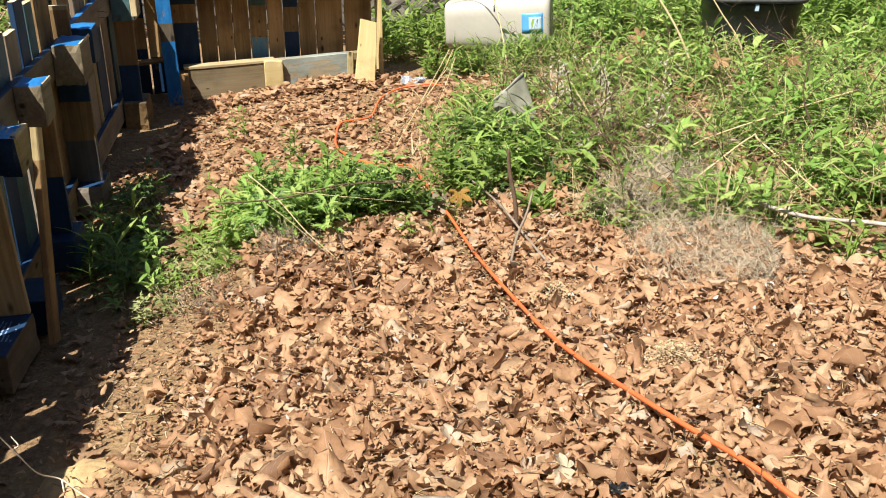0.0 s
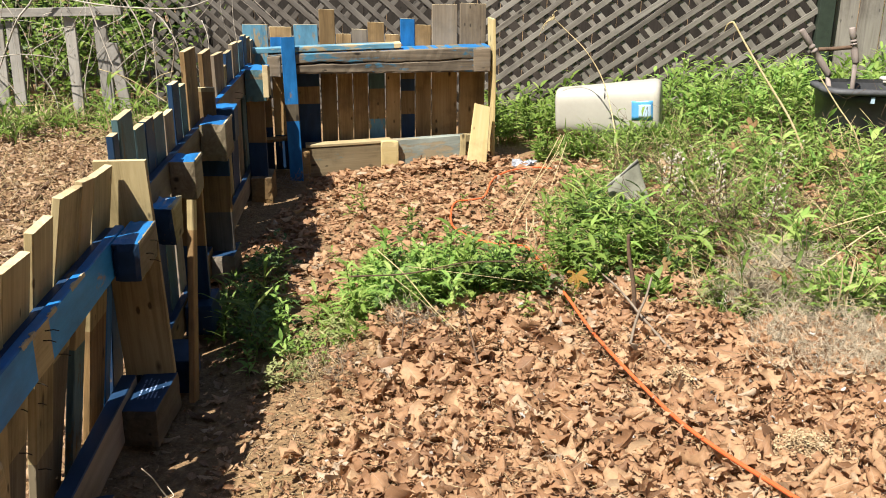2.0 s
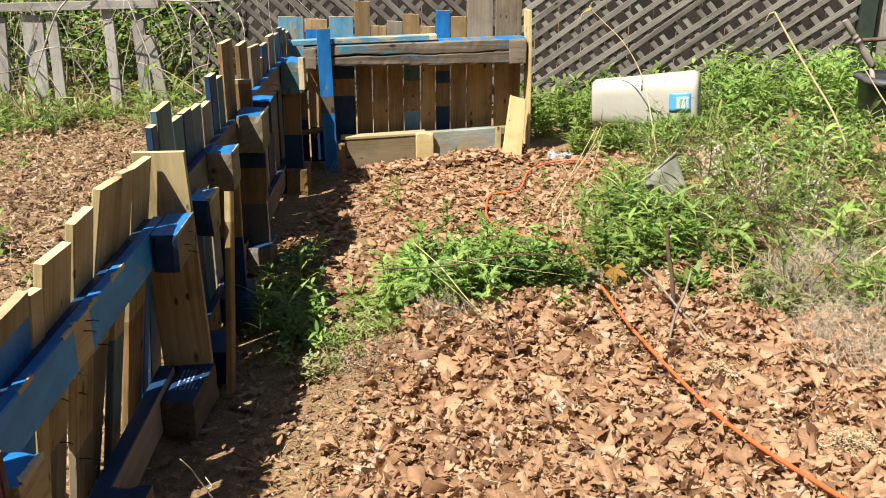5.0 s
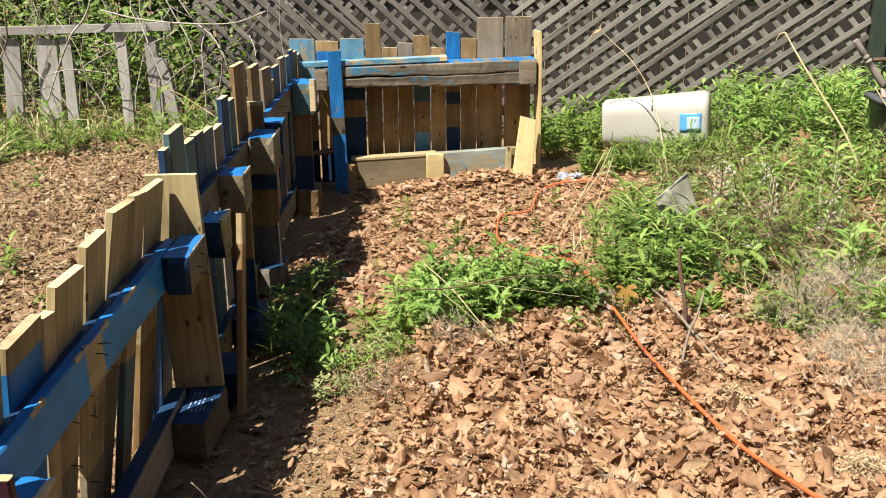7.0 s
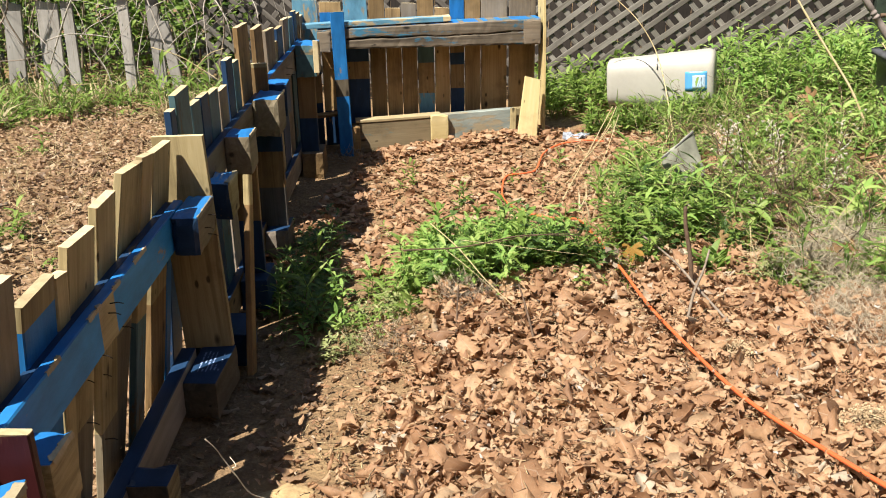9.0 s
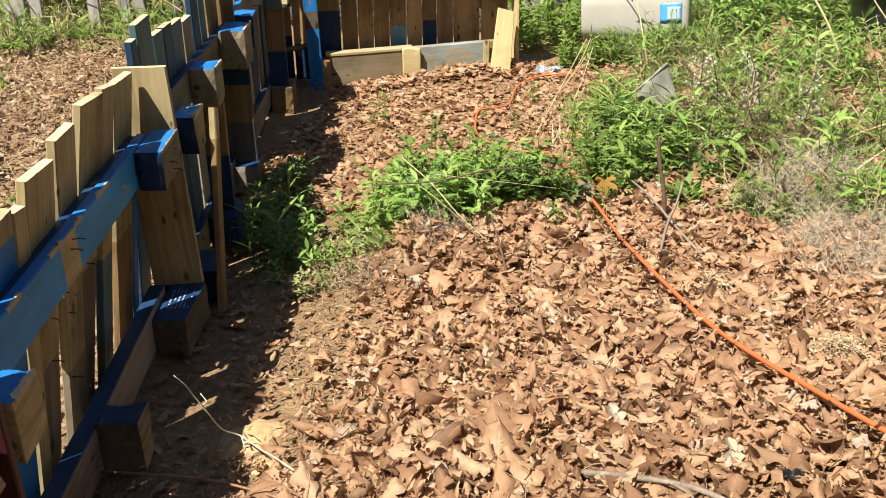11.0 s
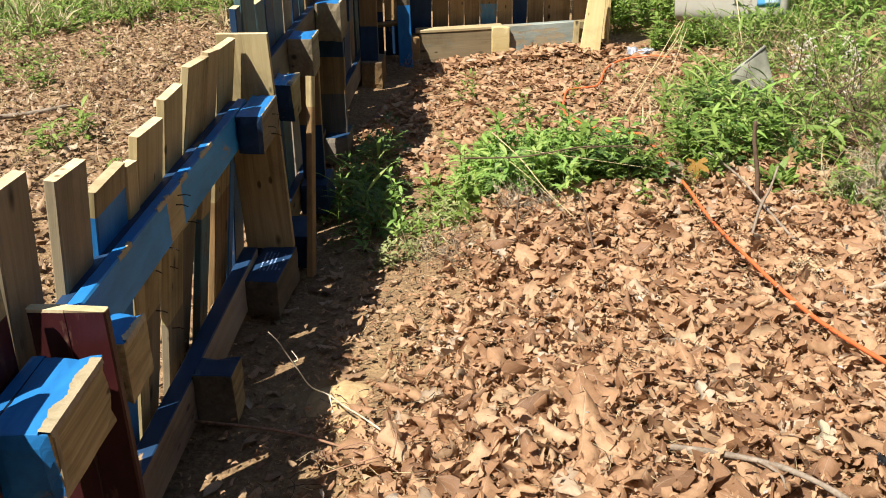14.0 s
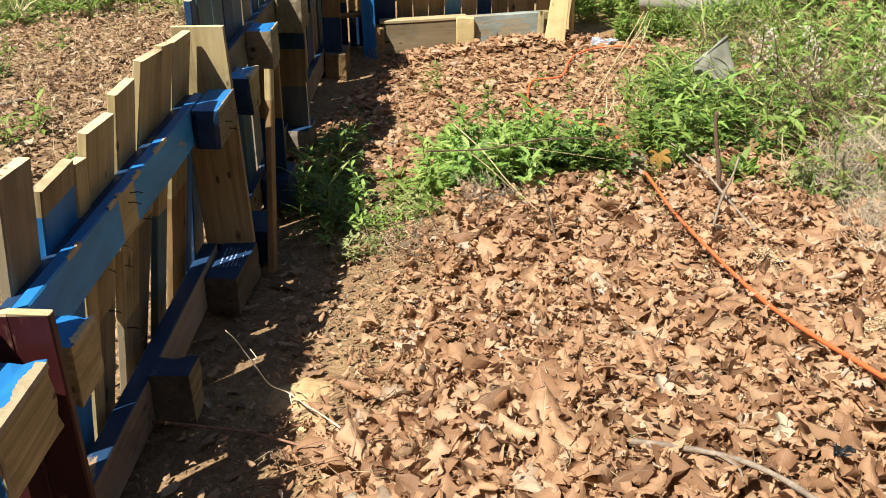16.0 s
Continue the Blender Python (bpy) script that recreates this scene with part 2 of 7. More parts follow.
def soil_mat():
    m = Mat("leaf_mould_soil", 0.95, 0.15)
    at = m.coord("Object")
    n1, n2, n3 = m.noise(at, 2.2, 5, 0.6), m.noise(at, 38.0, 6, 0.72), m.noise(at, 160.0, 3, 0.7)
    c = m.ramp(m.math("ADD", m.math("MULTIPLY", n2, 0.65), m.math("MULTIPLY", n3, 0.35)),
               [(0.3, (0.074, 0.046, 0.025)), (0.5, (0.185, 0.118, 0.063)), (0.7, (0.311, 0.215, 0.115))])
    c = m.mix(m.math("MULTIPLY", m.step(n1, 0.55, 0.7), 0.5), c, (0.326, 0.229, 0.111))
    grit = m.node("ShaderNodeTexVoronoi", {"Vector": at, "Scale": 75.0}).outputs["Distance"]
    return m.colour(c).bump(m.math("ADD", n2, m.math("MULTIPLY", grit, 0.6)), 0.9, 0.012).mat


SOIL = soil_mat()


def plain(name, colour, rough=0.5, spec=0.4, vary=0.12, scale=14, metal=0.0, relief=0.15):
    m = Mat(name, rough, spec)
    at = m.coord("Object")
    n, n2 = m.noise(at, scale, 4, 0.6), m.noise(at, scale * 9, 3, 0.6)
    lo, hi = tuple(v * (1 - vary) for v in colour), tuple(min(1, v * (1 + vary)) for v in colour)
    c = m.ramp(m.math("ADD", m.math("MULTIPLY", n, 0.7), m.math("MULTIPLY", n2, 0.3)), [(0.35, lo), (0.65, hi)])
    m.bsdf.inputs["Metallic"].default_value = metal
    return m.colour(c).bump(n2, relief, 0.002).mat


CORD = plain("orange_vinyl", (0.56, 0.110, 0.034), 0.38, 0.5, 0.12)
BIN = plain("cream_plastic", (0.363, 0.344, 0.296), 0.45, 0.4, 0.06, 6)
BIN_STICKER = plain("blue_sticker", (0.089, 0.311, 0.592), 0.4, 0.4, 0.08)
WHITE_STICKER = plain("white_sticker", (0.370, 0.488, 0.607), 0.4, 0.4, 0.05)
BLACK_PLASTIC = plain("black_plastic", (0.021, 0.022, 0.024), 0.42, 0.45, 0.3, 8)
DUSTY = plain("dusty_black_rim", (0.063, 0.064, 0.068), 0.6, 0.3, 0.35, 20)
ROPE = plain("pale_rope", (0.459, 0.429, 0.370), 0.9, 0.1, 0.2, 60, relief=0.6)
IRON = plain("dark_nail", (0.037, 0.030, 0.026), 0.6, 0.4, 0.3, 40, metal=0.6)
RAG = plain("grey_canvas", (0.215, 0.215, 0.170), 0.85, 0.15, 0.2, 25)
RAG_TRIM = plain("dark_canvas_edge", (0.081, 0.078, 0.074), 0.85, 0.15, 0.2, 25)
FILM = plain("pale_plastic_scrap", (0.459, 0.488, 0.548), 0.3, 0.5, 0.15, 40)
TOOL_WOOD = wood("grey_handle_wood", (0.148, 0.118, 0.104), (0.252, 0.207, 0.185), (0.333, 0.281, 0.252), rough=0.7)
SAND = plain("tan_loam", (0.370, 0.259, 0.133), 0.95, 0.1, 0.3, 45, relief=0.9)
SCUFF = plain("white_scuff", (0.19, 0.26, 0.42), 0.8, 0.2, 0.3, 60)
CHIP = plain("wood_chips", (0.385, 0.285, 0.170), 0.9, 0.1, 0.25, 90, relief=0.5)
SIDING = wood("shade_dark_siding", (0.015, 0.013, 0.010), (0.030, 0.024, 0.020), (0.048, 0.040, 0.033))
GREEN_POST = plain("dark_green_post", (0.026, 0.037, 0.026), 0.6, 0.3, 0.3, 12)


# ---- mesh helpers ----
def part(name, bm, material, parent=None, label=""):
    """One mesh object, under a thing or a part."""
    me = bpy.data.meshes.new(name)
    bm.to_mesh(me)
    bm.free()
    for mt in material if isinstance(material, (list, tuple)) else [material]:
        me.materials.append(mt)
    ob = new(name, me)
    ob.parent = parent
    return tagged(ob, label)


def thing(name, label, category, at=(0, 0, 0), group="", kind=""):
    ob = new(name)
    ob.location = at
    ob.empty_display_size = 0.05
    return tagged(ob, label, category, group, kind)


def pose_of(ob):
    """The world pose of ob, from its parents' own numbers."""
    m = ob.matrix_basis if ob.parent is None else pose_of(ob.parent) @ ob.matrix_parent_inverse @ ob.matrix_basis
    return m.copy()


def settle(ob, parent, m=None):
    """Hang ob under parent, at the world pose m."""
    if m is not None:
        ob.matrix_basis = m
    if parent is not None:
        ob.parent = parent
        ob.matrix_parent_inverse = pose_of(parent).inverted()
    return ob


def axes(origin, xdir, zdir):
    z = Vector(zdir).normalized()
    x = (Vector(xdir) - z * Vector(xdir).dot(z)).normalized()
    y = z.cross(x)
    m = Matrix((x, y, z)).transposed().to_4x4()
    m.translation = origin
    return m


wob = random.Random(5)


def board(name, parent, foot, xdir, zdir, length, width, thick, material, bands=(), bow=0.0, twist=0.0, slope=0.0,
          ends=None, label="", worn=0.0025, taper=1.0):
    """A sawn board: foot is the middle of its lower end, width along xdir, length along zdir. bands: (from, to, material)
    in shares of the length. slope: how far one top corner is lower. ends: material of the cut ends."""
    mats = [material]
    for *_, mt in bands:
        if mt not in mats:
            mats.append(mt)
    if ends is not None and ends not in mats:
        mats.append(ends)
    cuts = sorted({0.0, 0.25, 0.5, 0.75, 1.0} | {b for a, c, _ in bands for b in (a, c)})
    bm = bmesh.new()
    rings = []
    for f in cuts:
        hw, ht, c = width / 2 * (1 + (taper - 1) * f), thick / 2, worn
        off = bow * math.sin(math.pi * f) + wob.uniform(-1, 1) * 0.0012
        a = radians(twist) * (f - 0.5)
        ring = []
        for px, py in ((-hw + c, -ht), (hw - c, -ht), (hw, -ht + c), (hw, ht - c), (hw - c, ht), (-hw + c, ht), (-hw, ht - c), (-hw, -ht + c)):
            jx = px + wob.uniform(-1, 1) * 0.0008
            x, y = jx * math.cos(a) - py * math.sin(a), jx * math.sin(a) + py * math.cos(a)
            ring.append(bm.verts.new((x, y + off, f * length - (slope * (px / width + 0.5) if f == 1.0 else 0))))
        rings.append(ring)
    for k, (r0, r1) in enumerate(zip(rings, rings[1:])):
        mid = (cuts[k] + cuts[k + 1]) / 2
        idx = 0
        for a, b, mt in bands:
            if a <= mid <= b:
                idx = mats.index(mt)
        for n in range(8):
            bm.faces.new((r0[n], r0[(n + 1) % 8], r1[(n + 1) % 8], r1[n])).material_index = idx
    end = mats.index(ends) if ends is not None else 0
    bm.faces.new(rings[0][::-1]).material_index = end
    bm.faces.new(rings[-1]).material_index = end
    ob = part(name, bm, mats, None, label)
    return settle(ob, parent, axes(foot, xdir, zdir))


def block(name, parent, foot, xdir, size, material, top=None, front=None, label="", turn=0.0):
    """A sawn block: size along xdir, across and up; foot is the middle of its underside; front: its face on the -x side."""
    sx, sy, sz = size
    bm = bmesh.new()
    bmesh.ops.create_cube(bm, size=1.0)
    bmesh.ops.scale(bm, vec=(sy, sz, sx), verts=bm.verts)
    for v in bm.verts:
        v.co += Vector((wob.uniform(-1, 1), wob.uniform(-1, 1), wob.uniform(-1, 1))) * 0.003
    bmesh.ops.subdivide_edges(bm, edges=bm.edges[:], cuts=4, use_grid_fill=True)
    for v in bm.verts:
        edge = sum(abs(abs(a) - b / 2) < 0.005 for a, b in zip(v.co, (sy, sz, sx)))
        if edge > 1:
            v.co *= 1 - 0.5 * min(0.0045, 0.004 * wob.random()) / max(0.02, min(sx, sy, sz) / 2)
    sharp = [e for e in bm.edges if e.calc_face_angle(0) > 0.6]
    bmesh.ops.bevel(bm, geom=sharp, offset=0.0035, segments=2, affect="EDGES", profile=0.6)
    mats = [material] + [x for x in (top, front) if x is not None]
    for f in bm.faces:
        if top is not None and f.normal.y > 0.8:
            f.material_index = 1
        elif front is not None and f.normal.z < -0.8:
            f.material_index = len(mats) - 1
    ob = part(name, bm, mats, None, label)
    x = (Matrix.Rotation(radians(turn), 3, "Z") @ Vector(xdir)).normalized()
    up = Vector((0, 0, 1))
    m = Matrix((up.cross(x), up, x)).transposed().to_4x4()
    m.translation = Vector(foot) + up * sz / 2
    return settle(ob, parent, m)


def tube(bm, pts, r0, r1=None, sides=6, knobs=0.0):
    """A tapered round bar through pts."""
    r1 = r0 if r1 is None else r1
    pts = [Vector(p) for p in pts]
    rings, ref = [], Vector((0.31, 0.2, 0.93))
    for k, p in enumerate(pts):
        d = (pts[min(k + 1, len(pts) - 1)] - pts[max(k - 1, 0)]).normalized()
        a = d.cross(ref)
        a = (a if a.length > 1e-3 else d.cross(Vector((1, 0, 0)))).normalized()
        b = d.cross(a)
        r = (r0 + (r1 - r0) * k / (len(pts) - 1)) * (1 + knobs * wob.uniform(-1, 1))
        rings.append([bm.verts.new(p + (a * math.cos(t) + b * math.sin(t)) * r) for t in (2 * math.pi * n / sides for n in range(sides))])
    for q0, q1 in zip(rings, rings[1:]):
        for n in range(sides):
            f = bm.faces.new((q0[n], q0[(n + 1) % sides], q1[(n + 1) % sides], q1[n]))
            f.smooth = True
    bm.faces.new(rings[0][::-1])
    bm.faces.new(rings[-1])
    return bm


def curve(pts, n):
    """A smooth line of n + 1 points through pts (Catmull-Rom)."""
    p = [Vector(pts[0]) * 2 - Vector(pts[1])] + [Vector(q) for q in pts] + [Vector(pts[-1]) * 2 - Vector(pts[-2])]
    out = []
    for k in range(n + 1):
        f = k / n * (len(pts) - 1)
        i = min(int(f), len(pts) - 2)
        t = f - i
        a, b, c, d = p[i : i + 4]
        out.append(0.5 * (2 * b + (c - a) * t + (2 * a - 5 * b + 4 * c - d) * t * t + (3 * b - a - 3 * c + d) * t ** 3))
    return out


def quads(name, verts, faces, material, uv=None, smooth=True):
    """A mesh object from arrays of corners and four-cornered faces."""
    me = bpy.data.meshes.new(name)
    me.vertices.add(len(verts))
    me.vertices.foreach_set("co", np.ascontiguousarray(verts, np.float32).ravel())
    me.loops.add(faces.size)
    me.loops.foreach_set("vertex_index", np.ascontiguousarray(faces, np.int32).ravel())
    me.polygons.add(len(faces))
    me.polygons.foreach_set("loop_start", np.arange(0, faces.size, 4, dtype=np.int32))
    me.polygons.foreach_set("use_smooth", np.full(len(faces), smooth))
    if uv is not None:
        layer = me.uv_layers.new(name="UVMap")
        layer.data.foreach_set("uv", np.ascontiguousarray(uv[faces.ravel()], np.float32).ravel())
    me.update(calc_edges=True)
    me.materials.append(material)
    return me


def ease(a, b, x):
    t = np.clip((np.asarray(x, float) - a) / (b - a), 0, 1)
    return t * t * (3 - 2 * t)


def ground(x, y):
    """Height of the ground."""
    x, y = np.asarray(x, float), np.asarray(y, float)
    z = -0.02 + 0.10 * np.clip(x, -1.05, 1.6) - 0.02 * (np.clip(y, 0.5, 6.6) - 2)
    z = z + (0.085 + 0.07 * ease(0.1, 0.9, x)) * np.exp(-((np.minimum(y, 9) - 1.25) / 0.62) ** 2) * ease(-0.85, -0.25, x)
    z = z + 0.09 * ease(-1.35, -2.2, x)
    z = z + 0.06 * ease(-0.8, -0.5, x) * (1 - ease(-0.25, 0.05, x)) * np.exp(-((np.clip(y, 0, 6) - 2.65) / 0.45) ** 2)
    foot = y - (4.90 + 0.275 * (x + 1.36))
    z = z + (0.032 + 0.010 * ease(-1.1, -0.6, x)) * np.exp(-(foot / 0.22) ** 2) * ease(-1.25, -0.90, x) * (1 - ease(-0.5, -0.25, x))
    return z + 0.008 * np.sin(5.1 * x + 1.3) * np.sin(4.3 * y) + 0.005 * np.sin(13 * x) * np.cos(11 * y + x)


def gz(x, y):
    return float(ground(x, y))


# ---- ground ----
def build_ground():
    xs = np.r_[-400, -120, -40, -16, -9, np.arange(-6, 3.6, 0.07), 5, 9, 16, 40, 120, 400]
    ys = np.r_[-400, -120, -40, -12, -5, -2, np.arange(-0.6, 7.6, 0.07), 9, 12, 20, 45, 120, 400]
    gx, gy = np.meshgrid(xs, ys)
    v = np.c_[gx.ravel(), gy.ravel(), ground(gx, gy).ravel()]
    w = len(xs)
    i = (np.arange(len(ys) - 1)[:, None] * w + np.arange(w - 1)).ravel()
    me = quads("ground", v, np.c_[i, i + 1, i + w + 1, i + w], SOIL)
    tagged(new("ground", me), "brown bare soil strewn with leaf mould and grit", "ground", kind="structure")


build_ground()

# ---- the long fence of pallets ----
U, E_, UP = Vector((-0.18, 0.984, 0)).normalized(), Vector((0.984, 0.18, 0)).normalized(), Vector((0, 0, 1))


def on_fence(y, w, z):
    """A point beside the fence: y along it, w out from the slats' face, z up."""
    return Vector((-1.065 - 0.183 * (y - 1.5), y, z)) + E_ * w


def slat(pallet, y0, y1, top, style, lean=0.0, slope=0.0, low=-0.10, w=-0.010, tip=0.0, foot_share=0.93):
    """An upright deck slat of the long fence; tip: how far its head leans out into the yard for each metre."""
    main, bands = style
    mid = (y0 + y1) / 2
    zdir = UP + U * math.tan(radians(lean)) + E_ * tip
    foot = on_fence(mid, w - tip * (0.58 - low), low) - U * math.tan(radians(lean)) * (top - low)
    board("slat", pallet, foot, U, zdir, top - low, (y1 - y0) * foot_share, 0.019, main, bands, wob.uniform(-0.004, 0.004), wob.uniform(-3, 3),
          slope, CUT, taper=1.0 / foot_share)


def rail(pallet, y0, y1, z0, z1, mat, w=0.013, thick=0.024, bands=(), rise=0.0, edge=None):
    """A stringer board along the fence, on edge."""
    a, b = on_fence(y0, w, (z0 + z1) / 2), on_fence(y1, w, (z0 + z1) / 2 + rise)
    ob = board("stringer", pallet, a, UP, b - a, (b - a).length, z1 - z0, thick, mat, bands, 0, 0, 0, CUT)
    if edge is not None:
        ob.data.materials.append(edge)
        up = (ob.matrix_basis.to_3x3().inverted() @ UP).normalized()
        for p in ob.data.polygons:
            if p.normal.dot(up) > 0.6:
                p.material_index = len(ob.data.materials) - 1
    return ob


def fence_block(pallet, y0, y1, z0, z1, mat, top, front=None, w0=0.026, w1=0.12, turn=0.0):
    p = on_fence((y0 + y1) / 2 - 0.013, (w0 + w1) / 2, z0)
    return block("block", pallet, p, U, ((y1 - y0) / 0.984, w1 - w0, z1 - z0), mat, top, front, turn=turn)


def cross_board(pallet, y, w0, w1, z0, z1, mat, bands=(), thick=0.018, lean=0.0, slope=0.0, label=""):
    """An upright board across the fence's line, its face towards the fence's near end."""
    foot = on_fence(y, (w0 + w1) / 2, z0)
    return board("cross_board", pallet, foot, E_, UP - E_ * math.tan(radians(lean)), z1 - z0, w1 - w0, thick, mat, bands,
                 wob.uniform(-0.003, 0.003), wob.uniform(-2, 2), slope, CUT, label)


def bare_edge(pallet, y0, y1, w, z, wide, jag, seed):
    """A strip along a block's upper edge where the paint is torn off, ragged on its inner side."""
    r = random.Random(seed)
    n, bm = 40, bmesh.new()
    rows, drift = [], 0.0
    for k in range(n + 1):
        y = y0 + (y1 - y0) * k / n
        drift = 0.8 * drift + r.uniform(-1, 1) * 0.45 * jag
        inner = w - wide - drift - 0.5 * jag * math.sin(k * 0.31 + seed)
        rows.append([bm.verts.new(on_fence(y, a, b)) for a, b in ((w + 0.0008, z - 0.006 - r.random() * 0.003), (w - 0.001, z + 0.0006), (inner + 0.0015, z + 0.001 + r.uniform(0, 0.0008)), (inner, z - 0.004))])
    for a, b in zip(rows, rows[1:]):
        for k in range(3):
            bm.faces.new((a[k], b[k], b[k + 1], a[k + 1]))
    bmesh.ops.recalc_face_normals(bm, faces=bm.faces[:])
    settle(part("bare_edge", bm, BARE, None, "torn bare wood edge"), pallet)


def bare_front(pallet, y, w, z0, z1, wide, seed):
    """The same down the outer edge of a block's near face."""
    r = random.Random(seed)
    n, bm = 14, bmesh.new()
    rows = []
    for k in range(n + 1):
        f = k / n
        inner = w - wide * (1.3 - 0.6 * f) - r.uniform(-1, 1) * 0.005
        z = z0 + (z1 - z0) * f
        rows.append([bm.verts.new(on_fence(b, a, z)) for a, b in ((w, y + 0.008), (w, y - 0.0015), (inner, y - 0.0015), (inner - 0.001, y + 0.004))])
    for a, b in zip(rows, rows[1:]):
        for k in range(3):
            bm.faces.new((a[k], b[k], b[k + 1], a[k + 1]))
    bmesh.ops.recalc_face_normals(bm, faces=bm.faces[:])
    settle(part("bare_edge", bm, BARE, None, "torn bare wood edge"), pallet)


def stamp(pallet, y0, y1, w0, w1, z):
    """Worn white marks stamped on a block: short bars in rows."""
    r = random.Random(3)
    bm = bmesh.new()
    for row in range(6):
        w, y = w0 + (w1 - w0) * row / 5, y0 + r.uniform(0, 0.012)
        while y < y1 - 0.012:
            long = r.uniform(0.004, 0.022)
            if r.random() < 0.75:
                c = [on_fence(y + a * long, w + b * 0.0020 + r.uniform(-0.001, 0.001), z) for a, b in ((0, -1), (1, -1), (1, 1), (0, 1))]
                bm.faces.new([bm.verts.new(p) for p in c])
            y += long + r.uniform(0.002, 0.006)
    bmesh.ops.recalc_face_normals(bm, faces=bm.faces[:])
    settle(part("stamp", bm, SCUFF, None, "worn white stamp marks"), pallet)


def nails(parent, spots, way, length=0.03):
    for p in spots:
        bm = bmesh.new()
        d = Vector(way) + Vector((wob.uniform(-0.2, 0.2), wob.uniform(-0.2, 0.2), wob.uniform(-0.25, 0.1)))
        tube(bm, [Vector(p), Vector(p) + d * length * 0.6, Vector(p) + d * length + Vector((0, 0, -0.004))], 0.0014, 0.0011, 5)
        settle(part("nail", bm, IRON), parent)


PLAIN, DARK, WORN = (PINE, ()), (BROWN, ()), (OLD, ())
LOW_BLUE, ALL_BLUE = (PINE, ((0.0, 0.86, BLUE),)), (NAVY, ())
TEALED = (TEAL, ())
HALF_TEAL, BROWN_BLUE = (BROWN, ((0.3, 0.75, TEAL),)), (BROWN, ((0.0, 0.35, NAVY), (0.55, 0.75, BLUE)))

# nearest pallet: only its far end stands in view, stained red
near = thing("pallet", "red-stained wooden pallet standing on edge with blue-topped block", "pallet", on_fence(0.6, 0, -0.12), "pallets of the fence")
for y0, y1, top, st in ((0.02, 0.13, 0.60, WORN), (0.20, 0.33, 0.63, (RED, ())), (0.38, 0.50, 0.58, WORN), (0.55, 0.66, 0.62, (RED, ())),
                        (0.69, 0.80, 0.575, (RED, ((0.93, 1.0, PINE),)))):
    slat(near, y0, y1, top, st, w=-0.012)
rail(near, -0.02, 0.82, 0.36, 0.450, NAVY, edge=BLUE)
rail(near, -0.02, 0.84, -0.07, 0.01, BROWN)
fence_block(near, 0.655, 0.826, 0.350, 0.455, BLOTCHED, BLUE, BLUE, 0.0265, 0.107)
bare_edge(near, 0.642, 0.806, 0.1085, 0.4572, 0.019, 0.004, 5)
bare_front(near, 0.6505, 0.1072, 0.352, 0.454, 0.016, 7)
fence_block(near, 0.0, 0.15, 0.355, 0.47, OLD, BLUE)
fence_block(near, 0.0, 0.15, -0.11, 0.0, OLD, BLUE)
fence_block(near, 0.66, 0.80, -0.11, 0.0, OLD, NAVY)
cross_board(near, 0.842, 0.0, 0.0545, -0.07, 0.514, RED, ((0.992, 1.0, CUT),), 0.016, 0, 0.0)
cross_board(near, 0.842, 0.0555, 0.1135, -0.07, 0.514, RED, ((0.992, 1.0, CUT),), 0.016, 0.4, 0.003)

# second pallet
first = thing("pallet", "blue-painted wooden pallet on edge with uneven pale pine slats", "pallet", on_fence(1.4, 0, -0.12), "pallets of the fence")
# lower lengths in RAW, DIM and BROWN carry the shade below the rail
for y0, y1, top, st, lean, slope, tip, share in ((0.80, 0.905, 0.70, (RAW, ()), -3.5, 0.01, 0.09, 0.84), (0.985, 1.103, 0.642, (RAW, ()), 1.5, 0.004, 0.09, 0.84),
                                                  (1.116, 1.262, 0.573, (PINE, ((0.0, 0.935, BLUE),)), 0, 0.0, 0.10, 0.80), (1.264, 1.318, 0.562, PLAIN, 0, 0.006, 0.10, 0.9),
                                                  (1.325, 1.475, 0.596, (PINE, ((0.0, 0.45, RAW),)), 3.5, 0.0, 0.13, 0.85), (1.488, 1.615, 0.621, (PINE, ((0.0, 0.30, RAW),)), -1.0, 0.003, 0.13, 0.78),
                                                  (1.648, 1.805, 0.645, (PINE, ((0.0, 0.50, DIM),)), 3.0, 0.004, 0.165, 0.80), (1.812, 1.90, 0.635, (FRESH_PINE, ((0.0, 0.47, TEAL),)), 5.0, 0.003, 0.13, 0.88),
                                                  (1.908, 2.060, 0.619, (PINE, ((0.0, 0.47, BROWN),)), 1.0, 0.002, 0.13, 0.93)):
    slat(first, y0, y1, top, st, lean, slope, -0.13, -0.012, tip, share)
rail(first, 0.875, 2.02, 0.366, 0.461, RAIL_BLUE, bands=((0.42, 0.495, PINE),), edge=BLUE)
for y0, y1, seed in ((1.10, 1.16, 21), (1.30, 1.37, 22), (1.44, 1.49, 23), (1.585, 1.68, 24)):
    bare_edge(first, y0, y1, 0.0262, 0.4618, 0.005, 0.004, seed)
slat(first, 2.050, 2.100, 0.372, (BLUE, ()), 0, 0, -0.13, -0.012, 0.13)
slat(first, 2.135, 2.255, 0.380, (NAVY, ()), 0, 0, -0.14, -0.045, 0.08)
# hidden extra board, added to block sun streaks through the slat gaps
rail(first, 1.40, 1.70, 0.22, 0.43, OLD, w=-0.125, thick=0.02)
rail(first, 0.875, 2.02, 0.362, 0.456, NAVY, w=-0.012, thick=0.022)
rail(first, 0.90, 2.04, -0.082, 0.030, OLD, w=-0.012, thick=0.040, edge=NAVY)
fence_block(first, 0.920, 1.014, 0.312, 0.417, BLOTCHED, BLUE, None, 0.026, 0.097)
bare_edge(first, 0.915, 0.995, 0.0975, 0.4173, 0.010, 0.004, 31)
